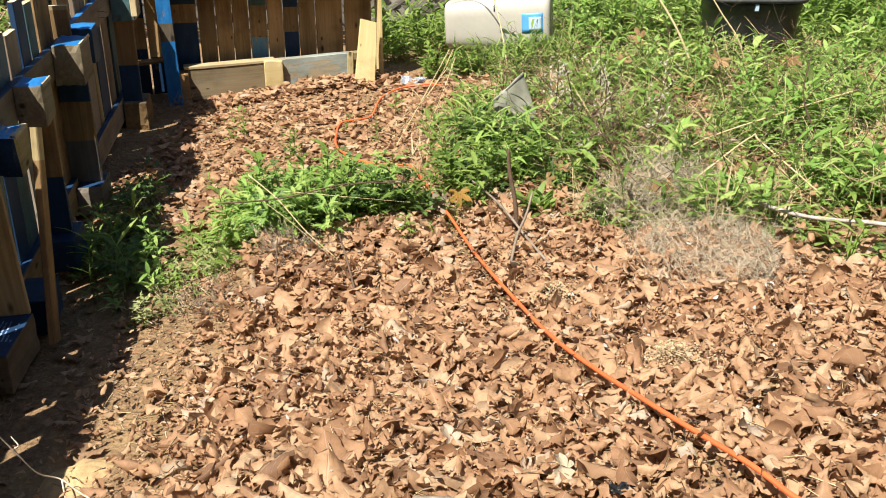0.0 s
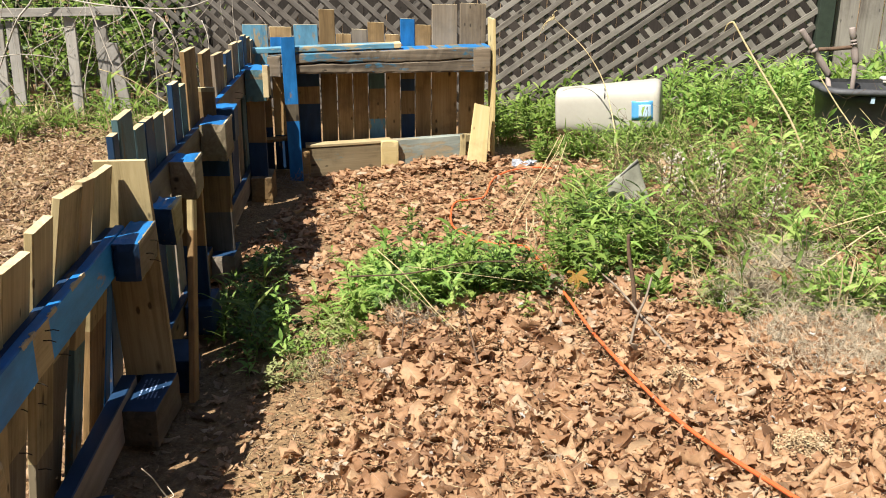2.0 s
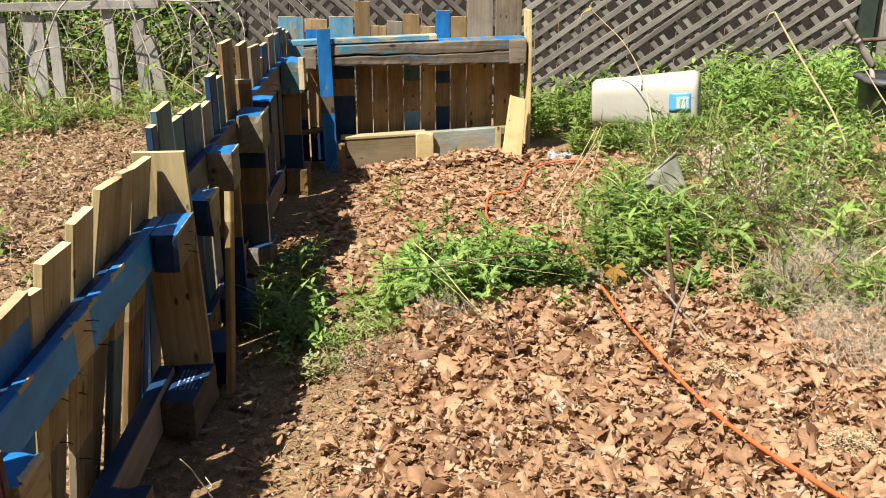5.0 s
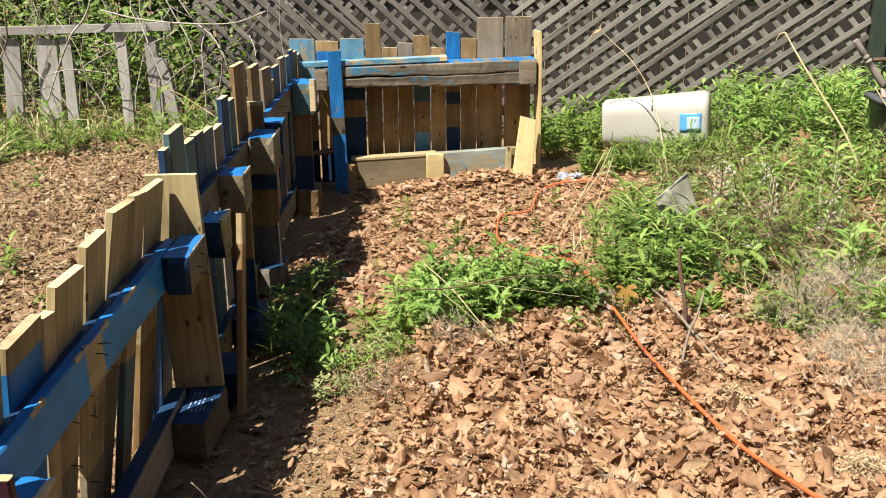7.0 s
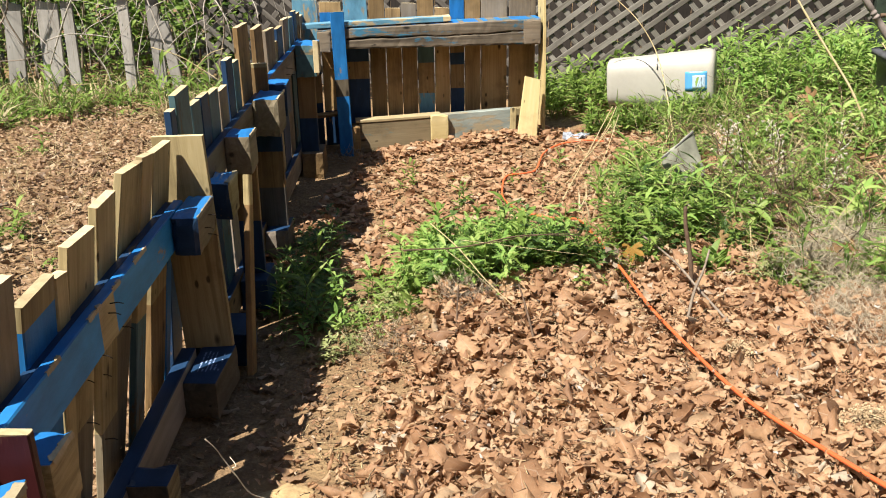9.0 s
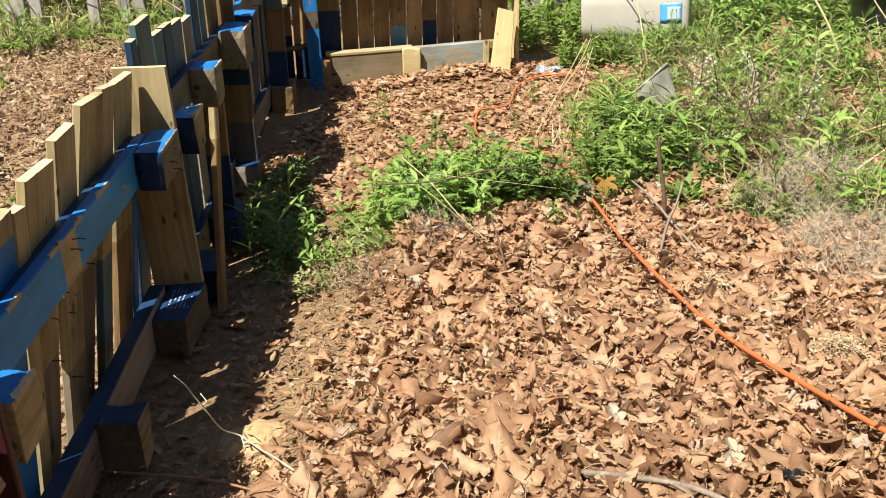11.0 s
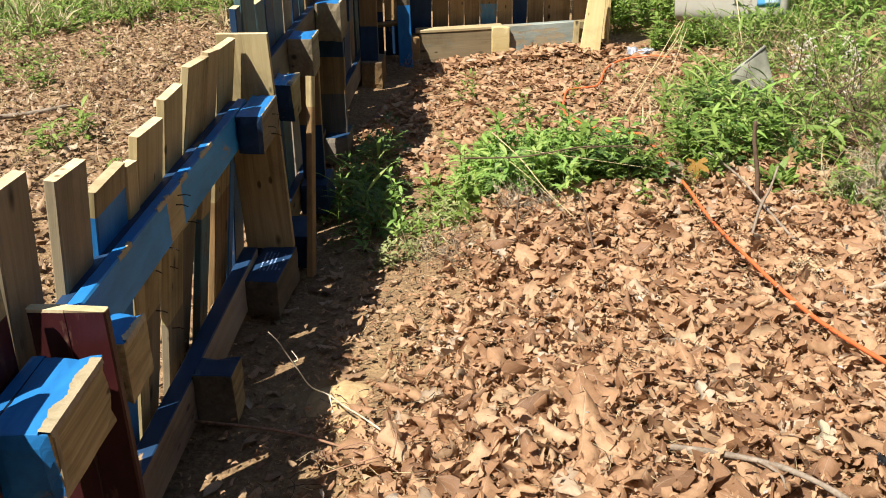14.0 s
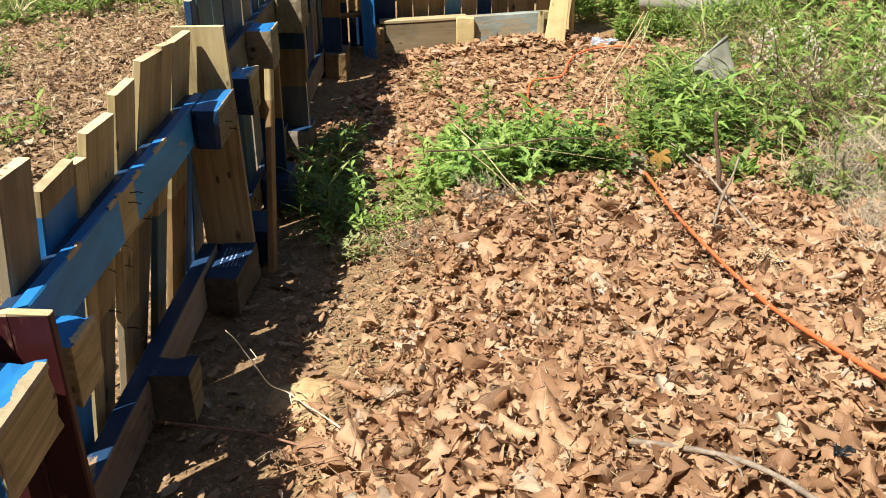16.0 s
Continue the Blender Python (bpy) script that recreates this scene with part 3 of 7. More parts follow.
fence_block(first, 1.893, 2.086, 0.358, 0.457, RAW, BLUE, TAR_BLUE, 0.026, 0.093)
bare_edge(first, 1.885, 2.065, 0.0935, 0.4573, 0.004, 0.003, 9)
# DIM puts the deep shade at the fence's foot into these low blocks
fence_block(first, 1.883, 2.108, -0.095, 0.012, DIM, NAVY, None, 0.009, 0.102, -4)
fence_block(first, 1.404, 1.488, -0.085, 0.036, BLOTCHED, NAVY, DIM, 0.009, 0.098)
stamp(first, 1.93, 2.05, 0.035, 0.088, 0.0135)
cross_board(first, 2.085, -0.030, 0.104, 0.012, 0.616, PINE, (), 0.018, 2.3, 0.004)
nails(first, [on_fence(1.414, 0.026, 0.443), on_fence(1.398, 0.026, 0.430), on_fence(1.665, -0.048, 0.275), on_fence(1.51, -0.046, 0.285),
              on_fence(1.515, -0.052, 0.235), on_fence(1.41, -0.046, 0.28), on_fence(1.28, 0.0, 0.26), on_fence(1.35, 0.0, 0.18), on_fence(1.12, 0.0, 0.28), on_fence(1.10, 0.0, 0.20),
              on_fence(1.99, 0.093, 0.430), on_fence(1.94, 0.093, 0.412), on_fence(1.97, 0.093, 0.385)], E_, 0.024)

# third pallet
second = thing("pallet", "weathered pallet on edge with teal-stained slats and blue-topped blocks", "pallet", on_fence(2.7, 0, -0.12), "pallets of the fence")
for y0, y1, top, st, lean, slope in ((2.10, 2.148, 0.672, (NAVY, ()), 0, 0.0), (2.155, 2.31, 0.703, TEALED, 0, 0.0), (2.325, 2.43, 0.641, TEALED, 1, 0.0),
                                     (2.437, 2.545, 0.642, ALL_BLUE, 0, 0.002), (2.552, 2.68, 0.628, TEALED, 0.5, 0.0), (2.70, 2.82, 0.610, WORN, 0, 0.0),
                                     (2.845, 2.95, 0.684, ALL_BLUE, 1.0, 0.0), (2.972, 3.06, 0.658, TEALED, 0.5, 0.0), (3.09, 3.29, 0.762, DARK, 0, 0.004)):
    slat(second, y0, y1, top, st, lean, slope, -0.18)
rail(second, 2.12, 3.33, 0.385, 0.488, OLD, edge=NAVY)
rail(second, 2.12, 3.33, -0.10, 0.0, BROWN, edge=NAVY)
fence_block(second, 2.290, 2.422, 0.315, 0.427, PINE, SCUFFED_LIT, NAVY, 0.026, 0.092)
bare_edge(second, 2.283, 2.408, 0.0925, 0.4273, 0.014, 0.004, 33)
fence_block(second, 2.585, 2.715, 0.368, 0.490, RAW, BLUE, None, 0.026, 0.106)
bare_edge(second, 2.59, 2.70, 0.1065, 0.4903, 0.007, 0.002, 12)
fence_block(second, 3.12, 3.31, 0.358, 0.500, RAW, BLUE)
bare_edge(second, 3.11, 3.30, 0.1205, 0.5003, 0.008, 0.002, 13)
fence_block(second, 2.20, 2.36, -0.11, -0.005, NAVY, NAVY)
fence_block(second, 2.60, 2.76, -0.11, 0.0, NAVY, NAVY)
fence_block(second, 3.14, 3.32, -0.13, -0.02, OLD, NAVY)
cross_board(second, 3.20, 0.005, 0.112, -0.02, 0.358, BROWN, ((0.0, 0.42, DARK_GREY), (0.8, 1.0, NAVY)), 0.02)
cross_board(second, 2.66, 0.03, 0.105, 0.0, 0.375, BROWN, ((0.0, 0.5, NAVY),), 0.02)

# fourth pallet
third = thing("pallet", "blue and brown pallet on edge meeting the far corner", "pallet", on_fence(4.0, 0, -0.14), "pallets of the fence")
for y0, y1, top, st, lean in ((3.42, 3.62, 0.715, DARK, 0), (3.72, 3.93, 0.668, WORN, 1.5), (3.96, 4.10, 0.592, PLAIN, 0), (4.02, 4.22, 0.640, ALL_BLUE, 1.0),
                              (4.25, 4.42, 0.655, WORN, 0), (4.46, 4.60, 0.64, TEALED, 0), (4.63, 4.74, 0.655, ALL_BLUE, 0), (4.76, 4.90, 0.63, DARK, 0), (4.92, 5.04, 0.60, WORN, 0)):
    slat(third, y0, y1, top, st, lean, 0.003, -0.21)
# low slats added behind the gaps to keep light streaks off the corner
for y0, y1 in ((3.60, 3.76), (3.90, 4.0), (4.39, 4.48), (4.57, 4.65), (4.72, 4.78)):
    slat(third, y0, y1, 0.50, DARK, 0, 0.0, -0.21, -0.034)
rail(third, 3.36, 4.72, 0.395, 0.505, OLD, edge=BLUE)
rail(third, 3.36, 4.72, -0.12, -0.01, OLD, edge=NAVY)
fence_block(third, 3.36, 3.50, 0.38, 0.510, NAVY, BLUE)
fence_block(third, 4.37, 4.58, 0.36, 0.520, PINE, BLUE, TEAL, 0.03, 0.138)
fence_block(third, 4.36, 4.56, -0.17, -0.03, BROWN, OLD, None, 0.03, 0.14)
cross_board(third, 3.318, -0.006, 0.056, 0.30, 0.600, BROWN, ((0.95, 1.0, PINE),), 0.02)
cross_board(third, 4.40, 0.028, 0.118, -0.03, 0.36, BROWN, ((0.0, 0.45, NAVY),), 0.02)
cross_board(third, 4.350, 0.122, 0.150, 0.385, 0.545, CUT, (), 0.012, 0, 0.004, "pale pine end strip")
nails(third, [on_fence(4.05, 0.025, 0.46), on_fence(4.05, 0.025, 0.43)], E_, 0.04)

# thin batten leaning between the pallets
batten = thing("batten", "thin weathered pine batten leaning against the pallet fence", "batten", on_fence(2.2, 0.14, -0.1))
p0, p1 = Vector((-1.045, 2.15, -0.10)), Vector((-1.068, 2.315, 0.448))
board("stick", batten, p0, E_, p1 - p0, (p1 - p0).length, 0.018, 0.06, BROWN, ((0.85, 1.0, PINE),), 0.004, 4)

# ---- the pallet across the far end ----
A0 = Vector((-1.36, 4.95, 0))
B_U = Vector((0.91, 0.25, 0)).normalized()
B_N = Vector((B_U.y, -B_U.x, 0))


def on_back(s, off, z):
    """A point at the far pallet: s along it, off out towards the yard, z up."""
    return A0 + B_U * s + B_N * off + UP * z


far = thing("pallet", "blue-banded brown pallet with a split weathered beam across the far end", "pallet", on_back(0.4, 0, -0.15), "pallets of the fence")
for s0, s1, top, st in ((-0.372, -0.232, 0.678, (NAVY, ((0.72, 1.0, SKY), (0.3, 0.5, SHADED)))), (-0.222, -0.100, 0.663, (SHADED, ((0.0, 0.25, NAVY), (0.86, 0.93, BLUE)))),
                        (-0.088, 0.046, 0.674, (NAVY, ((0.46, 0.58, SHADED), (0.78, 1.0, SKY)))), (0.055, 0.144, 0.758, (BROWN, ())), (0.150, 0.236, 0.620, (SHADED, ())), (0.240, 0.326, 0.646, (OLD, ((0.0, 0.72, SHADED),))),
                        (0.332, 0.425, 0.684, (SHADED, ((0.10, 0.34, SKY), (0.55, 0.72, TEAL)))), (0.432, 0.515, 0.616, (SHADED, ())),
                        (0.520, 0.602, 0.703, (SHADED, ((0.0, 0.36, NAVY), (0.52, 0.60, NAVY), (0.78, 1.0, BLUE)))), (0.607, 0.698, 0.667, (SHADED, ())), (0.704, 0.853, 0.780, (OLD, ((0.0, 0.7, SHADED),))),
                        (0.868, 1.022, 0.786, (OLD, ((0.0, 0.7, SHADED),)))):
    main, bands = st
    board("slat", far, on_back((s0 + s1) / 2, -0.182, -0.16), B_U, UP, top + 0.16, s1 - s0, 0.018, main, bands, wob.uniform(-0.003, 0.003), wob.uniform(-2, 2),
          wob.uniform(0, 0.006), CUT)


def split_beam():
    """The top beam, cracked along its length, with lips of bare wood."""
    bm = bmesh.new()
    n, rings = 46, []
    rnd = random.Random(3)
    for k in range(n + 1):
        f = k / n
        s = -0.236 + 1.251 * f
        crack = 0.468 + 0.022 * f + 0.004 * math.sin(f * 7) + 0.002 * math.sin(f * 31) + rnd.uniform(-0.0015, 0.0015)
        gap = 0.0025 + 0.0055 * max(0, math.sin(f * 9 - 0.8)) * (1 - f * 0.7)
        deep = 0.03 if 0.10 < f < 0.85 else 0.002
        zt, zb = 0.530 + 0.028 * f + rnd.uniform(-0.001, 0.001), 0.422 - 0.006 * f + rnd.uniform(-0.0015, 0.0015)
        prof = [(0, zb), (0.004, zb + 0.01), (0.003, crack - gap - 0.004), (0.0, crack - gap), (-deep, crack), (-0.002, crack + gap),
                (0.001, crack + gap + 0.006), (0.0, zt - 0.006), (-0.006, zt), (-0.165, zt), (-0.165, zb)]
        rings.append([bm.verts.new(on_back(s, o + rnd.uniform(-0.0015, 0.0015), z)) for o, z in prof])
    for r0, r1 in zip(rings, rings[1:]):
        for k in range(len(r0)):
            f = bm.faces.new((r0[k], r1[k], r1[(k + 1) % len(r0)], r0[(k + 1) % len(r0)]))
            f.material_index = 1 if k == 8 and f.calc_center_median().z > 0 and rnd.random() < 0.7 else 0
    bm.faces.new(rings[0])
    bm.faces.new(rings[-1][::-1])
    bmesh.ops.recalc_face_normals(bm, faces=bm.faces[:])
    m = axes(on_back(0, 0, 0.48), UP, B_U)
    bmesh.ops.transform(bm, matrix=m.inverted(), verts=bm.verts)
    settle(part("beam", bm, [BEAM, BLUE], None, "split weathered beam with blue paint on top"), far, m)


split_beam()
block("block", far, on_back(0.965, 0.004, 0.417), B_U, (0.10, 0.012, 0.135), OLD, None, None)
block("block", far, on_back(-0.205, -0.028, 0.408), B_U, (0.07, 0.07, 0.112), OLD, None, TEAL)
p0, p1 = on_back(-0.318, -0.035, 0.5475), on_back(0.503, -0.050, 0.570)
board("top_strip", far, p0, B_N, p1 - p0, (p1 - p0).length, 0.075, 0.028, SKY, ((0.95, 1.0, CUT),), 0, 2)
p0, p1 = on_back(-0.03, -0.040, -0.088), on_back(0.43, -0.040, -0.070)
board("bottom_beam", far, p0, UP, p1 - p0, (p1 - p0).length, 0.17, 0.05, STAINED)
p0, p1 = on_back(-0.05, -0.048, 0.0065), on_back(0.44, -0.048, 0.0245)
board("bottom_strip", far, p0, B_N, p1 - p0, (p1 - p0).length, 0.075, 0.017, CUT)
p0, p1 = on_back(0.44, -0.03, -0.062), on_back(0.93, -0.03, -0.04)
board("bottom_beam", far, p0, UP, p1 - p0, (p1 - p0).length, 0.185, 0.05, WASHED, ((0.88, 1.0, PINE),), 0, 0, 0, PINE)
block("block", far, on_back(0.43, 0.012, -0.16), B_U, (0.104, 0.03, 0.195), YELLOW)
block("block", far, on_back(-0.07, -0.02, -0.21), B_U, (0.085, 0.10, 0.20), BROWN)
p0, p1 = on_back(-0.36, -0.06, 0.035), on_back(-0.10, -0.06, 0.055)
board("bottom_strip", far, p0, B_N, p1 - p0, (p1 - p0).length, 0.08, 0.016, BROWN)
board("diagonal_board", far, on_back(-0.107, 0.035, -0.20), B_U, on_back(-0.126, 0.012, 0.626) - on_back(-0.107, 0.035, -0.20), 0.826, 0.075, 0.018, BLUE,
      ((0.44, 0.555, DIM),), 0.006, 14, 0, PINE)
board("side_board", far, on_back(1.045, -0.06, -0.12), B_N, on_back(1.03, -0.06, 0.71) - on_back(1.045, -0.06, -0.12), 0.83, 0.13, 0.018, YELLOW, (), 0.004, 2)
prop = thing("loose_board", "fresh yellow pine offcut leaning on the far pallet", "board", on_back(0.92, 0.14, -0.12))
p0, p1 = on_back(0.912, 0.14, -0.135), on_back(0.966, 0.045, 0.240)
board("offcut", prop, p0, B_U + UP * 0.02, p1 - p0, (p1 - p0).length, 0.118, 0.022, YELLOW, (), 0, 0, 0.016, YELLOW, taper=0.78)
lean = thing("loose_board", "short pine strip leaning behind the yellow offcut", "board", on_back(0.86, 0.06, -0.13))
p0, p1 = on_back(0.845, 0.07, -0.14), on_back(0.86, 0.02, 0.06)
board("offcut", lean, p0, B_U, p1 - p0, (p1 - p0).length, 0.035, 0.016, PINE)

# ---- lattice, pickets and what closes the yard behind ----
Y_L = 6.5


def lattice(name, x0, x1, z0, z1, rising, falling, rising_front, pitch=0.092, wide=0.037, mat=GREY):
    """A panel of crossed laths in two layers, each lath a part."""
    holder = tagged(new(name), "weathered grey diagonal lattice panel", "lattice", kind="structure")
    holder.location = ((x0 + x1) / 2, Y_L, z0)
    for ang, front in ((rising, rising_front), (-falling, not rising_front)):
        a = radians(ang)
        d, n = Vector((math.cos(a), 0, math.sin(a))), Vector((-math.sin(a), 0, math.cos(a)))
        corners = [Vector((x, 0, z)) for x in (x0, x1) for z in (z0, z1)]
        lo, hi = min(c.dot(n) for c in corners), max(c.dot(n) for c in corners)
        c = lo + 0.06
        while c < hi:
            ts = []
            for axis, val in ((0, x0), (0, x1), (2, z0), (2, z1)):
                if abs(d[axis]) > 1e-6:
                    t = (val - n[axis] * c) / d[axis]
                    p = n * c + d * t
                    if x0 - 1e-6 <= p.x <= x1 + 1e-6 and z0 - 1e-6 <= p.z <= z1 + 1e-6:
                        ts.append(t)
            if len(ts) >= 2 and max(ts) - min(ts) > 0.08:
                t0, t1 = min(ts), max(ts)
                tilt = radians(wob.uniform(-1.0, 1.0))
                dd = (d * math.cos(tilt) + n * math.sin(tilt)).normalized()
                p = n * c + d * t0 + Vector((0, Y_L + (-0.006 if front else 0.006), 0))
                board("lath", holder, p, dd.cross(Vector((0, 1, 0))), dd, t1 - t0, wide * wob.uniform(0.92, 1.06), 0.009, mat, (), 0, wob.uniform(-2, 2), worn=0.0015)
            c += pitch * wob.uniform(0.97, 1.03)
    return holder


# left panel gets less light; its darker wood colour stands for that
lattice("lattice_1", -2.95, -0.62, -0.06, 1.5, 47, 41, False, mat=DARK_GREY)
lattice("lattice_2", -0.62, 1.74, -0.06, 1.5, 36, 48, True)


def rail_across(name, x0, x1, y, z0, z1, high, thick, mat, label, kind="structure"):
    ob = board(name, None, Vector((x0, y, z0)), UP, Vector((x1 - x0, 0, z1 - z0)), math.hypot(x1 - x0, z1 - z0), high, thick, mat)
    return tagged(ob, label, "fence", kind=kind)


rail_across("trim", -2.95, 1.74, Y_L + 0.06, 0.74, 0.84, 0.09, 0.04, GREY, "grey horizontal rail behind the lattice")
rail_across("trim", -2.95, 1.74, Y_L + 0.06, 0.04, 0.06, 0.09, 0.04, GREY, "grey bottom rail behind the lattice")
post = board("fence_post", None, Vector((1.80, Y_L, -0.1)), Vector((1, 0, 0)), UP, 1.7, 0.10, 0.10, GREEN_POST)
tagged(post, "dark green square fence post beside the lattice", "post", kind="structure")
gate = tagged(new("gate"), "weathered grey board gate beyond the lattice", "gate", kind="structure")
gate.location = (2.2, Y_L, 0)
for k in range(6):
    board("plank", gate, Vector((1.945 + k * 0.158, Y_L + 0.02, -0.05)), Vector((1, 0, 0)), UP, 1.55 + wob.uniform(-0.02, 0.02), 0.15, 0.02, GREY)
for z in (0.25, 1.2):
    board("cross_rail", gate, Vector((1.86, Y_L - 0.005, z)), UP, Vector((1, 0, 0)), 1.0, 0.09, 0.028, GREY)

pickets = tagged(new("picket_fence"), "old grey picket fence with broken and missing pickets", "fence", kind="structure")
pickets.location = (-3.9, 6.0, 0)
board("rail", pickets, Vector((-5.6, 5.985, 0.572)), UP, Vector((2.70, 0, 0.090)), 2.70, 0.058, 0.035, PICKET)
for x, wdt, top, ln in ((-3.295, 0.078, 0.62, 0.2), (-3.075, 0.090, 0.60, -0.8), (-2.985, 0.080, 0.46, -8), (-3.715, 0.085, 0.58, 0.8), (-3.87, 0.160, 0.58, 2.5), (-4.15, 0.135, 0.58, 5),
                         (-4.36, 0.10, 0.6, 1), (-4.56, 0.09, 0.6, -2), (-4.78, 0.10, 0.6, 0), (-5.0, 0.09, 0.55, 3), (-5.25, 0.09, 0.58, 0), (-5.5, 0.09, 0.58, -1)):
    foot = Vector((x - math.tan(radians(ln)) * 0.3, 6.015, -0.06))
    board("picket", pickets, foot, Vector((1, 0, 0)), UP + Vector((1, 0, 0)) * math.tan(radians(ln)), top + 0.06, wdt, 0.02, PICKET, (), 0.004, 3, 0.02)

# near-black planks carry the shade behind the lattice in their colour
wall = tagged(new("wall_north"), "plank wall behind the lattice, coloured near-black for shade", "wall", kind="structure")
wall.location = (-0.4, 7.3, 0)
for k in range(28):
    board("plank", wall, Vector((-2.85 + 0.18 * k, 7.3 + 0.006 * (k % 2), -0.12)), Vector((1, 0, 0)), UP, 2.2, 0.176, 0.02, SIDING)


def plain_wall(name, label, a, b, high, mat):
    """A plain wall added out of view, to close the place and hold back skylight."""
    a, b = Vector(a), Vector(b)
    bm = bmesh.new()
    bmesh.ops.create_cube(bm, size=1.0)
    bmesh.ops.scale(bm, vec=((b - a).length, 0.2, high), verts=bm.verts)
    ob = part(name, bm, mat)
    ob.matrix_basis = Matrix.Translation((a + b) / 2 + UP * (high / 2 - 0.4)) @ Matrix.Rotation(math.atan2(b.y - a.y, b.x - a.x), 4, "Z")
    return tagged(ob, label, "wall", kind="structure")


STUCCO = plain("brown_stucco", (0.14, 0.115, 0.09), 0.9, 0.2, 0.2, 8)
# both walls are unseen additions that deepen the yard's shade
plain_wall("wall_south", "plain brown wall added out of view to cut skylight", (-5, -3.2, 0), (7, -3.2, 0), 5.0, STUCCO)
plain_wall("wall_east", "plain brown side wall added out of view to cut skylight", (5.2, -3.2, 0), (5.2, 9.0, 0), 4.0, STUCCO)


# ---- loose things in the yard ----
def build_bin():
    """A tall bin on its side, its closed lid towards +x."""
    at = thing("waste_bin", "cream plastic waste bin lying on its side in the weeds", "waste bin", (0.3, 5.5, gz(0.3, 5.5)))
    a, b = Vector((0.02, 5.56, 0.145)), Vector((0.635, 5.46, 0.185))
    d = (b - a).normalized()
    side = d.cross(UP).normalized()
    up = side.cross(d)

    def skin(f, t, grow=0.0):
        hw, hh = 0.105 + 0.05 * f + grow, 0.132 + 0.042 * f + grow
        c, s = math.cos(t), math.sin(t)
        p = 0.55
        return a + (b - a) * f + side * (hw * math.copysign(abs(c) ** p, c)) + up * (hh * math.copysign(abs(s) ** p, s))

    bm = bmesh.new()
    n = 40
    prof = [(0.0, -0.06), (0.0, -0.022), (0.008, -0.006), (0.025, 0.0), (0.05, 0.001), (0.3, 0.0), (0.55, 0.0), (0.56, 0.002), (0.8, 0.002), (0.93, 0.003), (0.955, 0.001),
            (0.978, -0.006), (0.993, -0.02), (1.0, -0.042), (1.002, -0.08)]
    rings = [[bm.verts.new(skin(f, 2 * math.pi * k / n, g)) for k in range(n)] for f, g in prof]
    for r0, r1 in zip(rings, rings[1:]):
        for k in range(n):
            bm.faces.new((r0[k], r0[(k + 1) % n], r1[(k + 1) % n], r1[k])).smooth = True
    bm.faces.new(rings[0])
    bm.faces.new(rings[-1][::-1])
    bmesh.ops.recalc_face_normals(bm, faces=bm.faces[:])
    settle(part("body", bm, BIN), at)

    def patch(f0, f1, t0, t1, lift, nf=4, nt=5):
        q = bmesh.new()
        g = [[q.verts.new(skin(f0 + (f1 - f0) * i / nf, radians(t0 + (t1 - t0) * j / nt), lift)) for j in range(nt + 1)] for i in range(nf + 1)]
        for i in range(nf):
            for j in range(nt):
                q.faces.new((g[i][j], g[i + 1][j], g[i + 1][j + 1], g[i][j + 1])).smooth = True
        bmesh.ops.recalc_face_normals(q, faces=q.faces[:])
        bmesh.ops.solidify(q, geom=q.faces[:], thickness=0.0008)
        return q

    sticker = settle(part("sticker", patch(0.735, 0.930, -4, 12, 0.0045), BIN_STICKER, None, "blue and white paper sticker"), at)
    settle(part("sticker_panel", patch(0.80, 0.915, -2, 6, 0.0062), WHITE_STICKER, None, "white panel"), sticker)
    settle(part("handle_slot", patch(0.475, 0.487, 20, 62, 0.0022), BLACK_PLASTIC, None, "dark handle slot"), at)


build_bin()


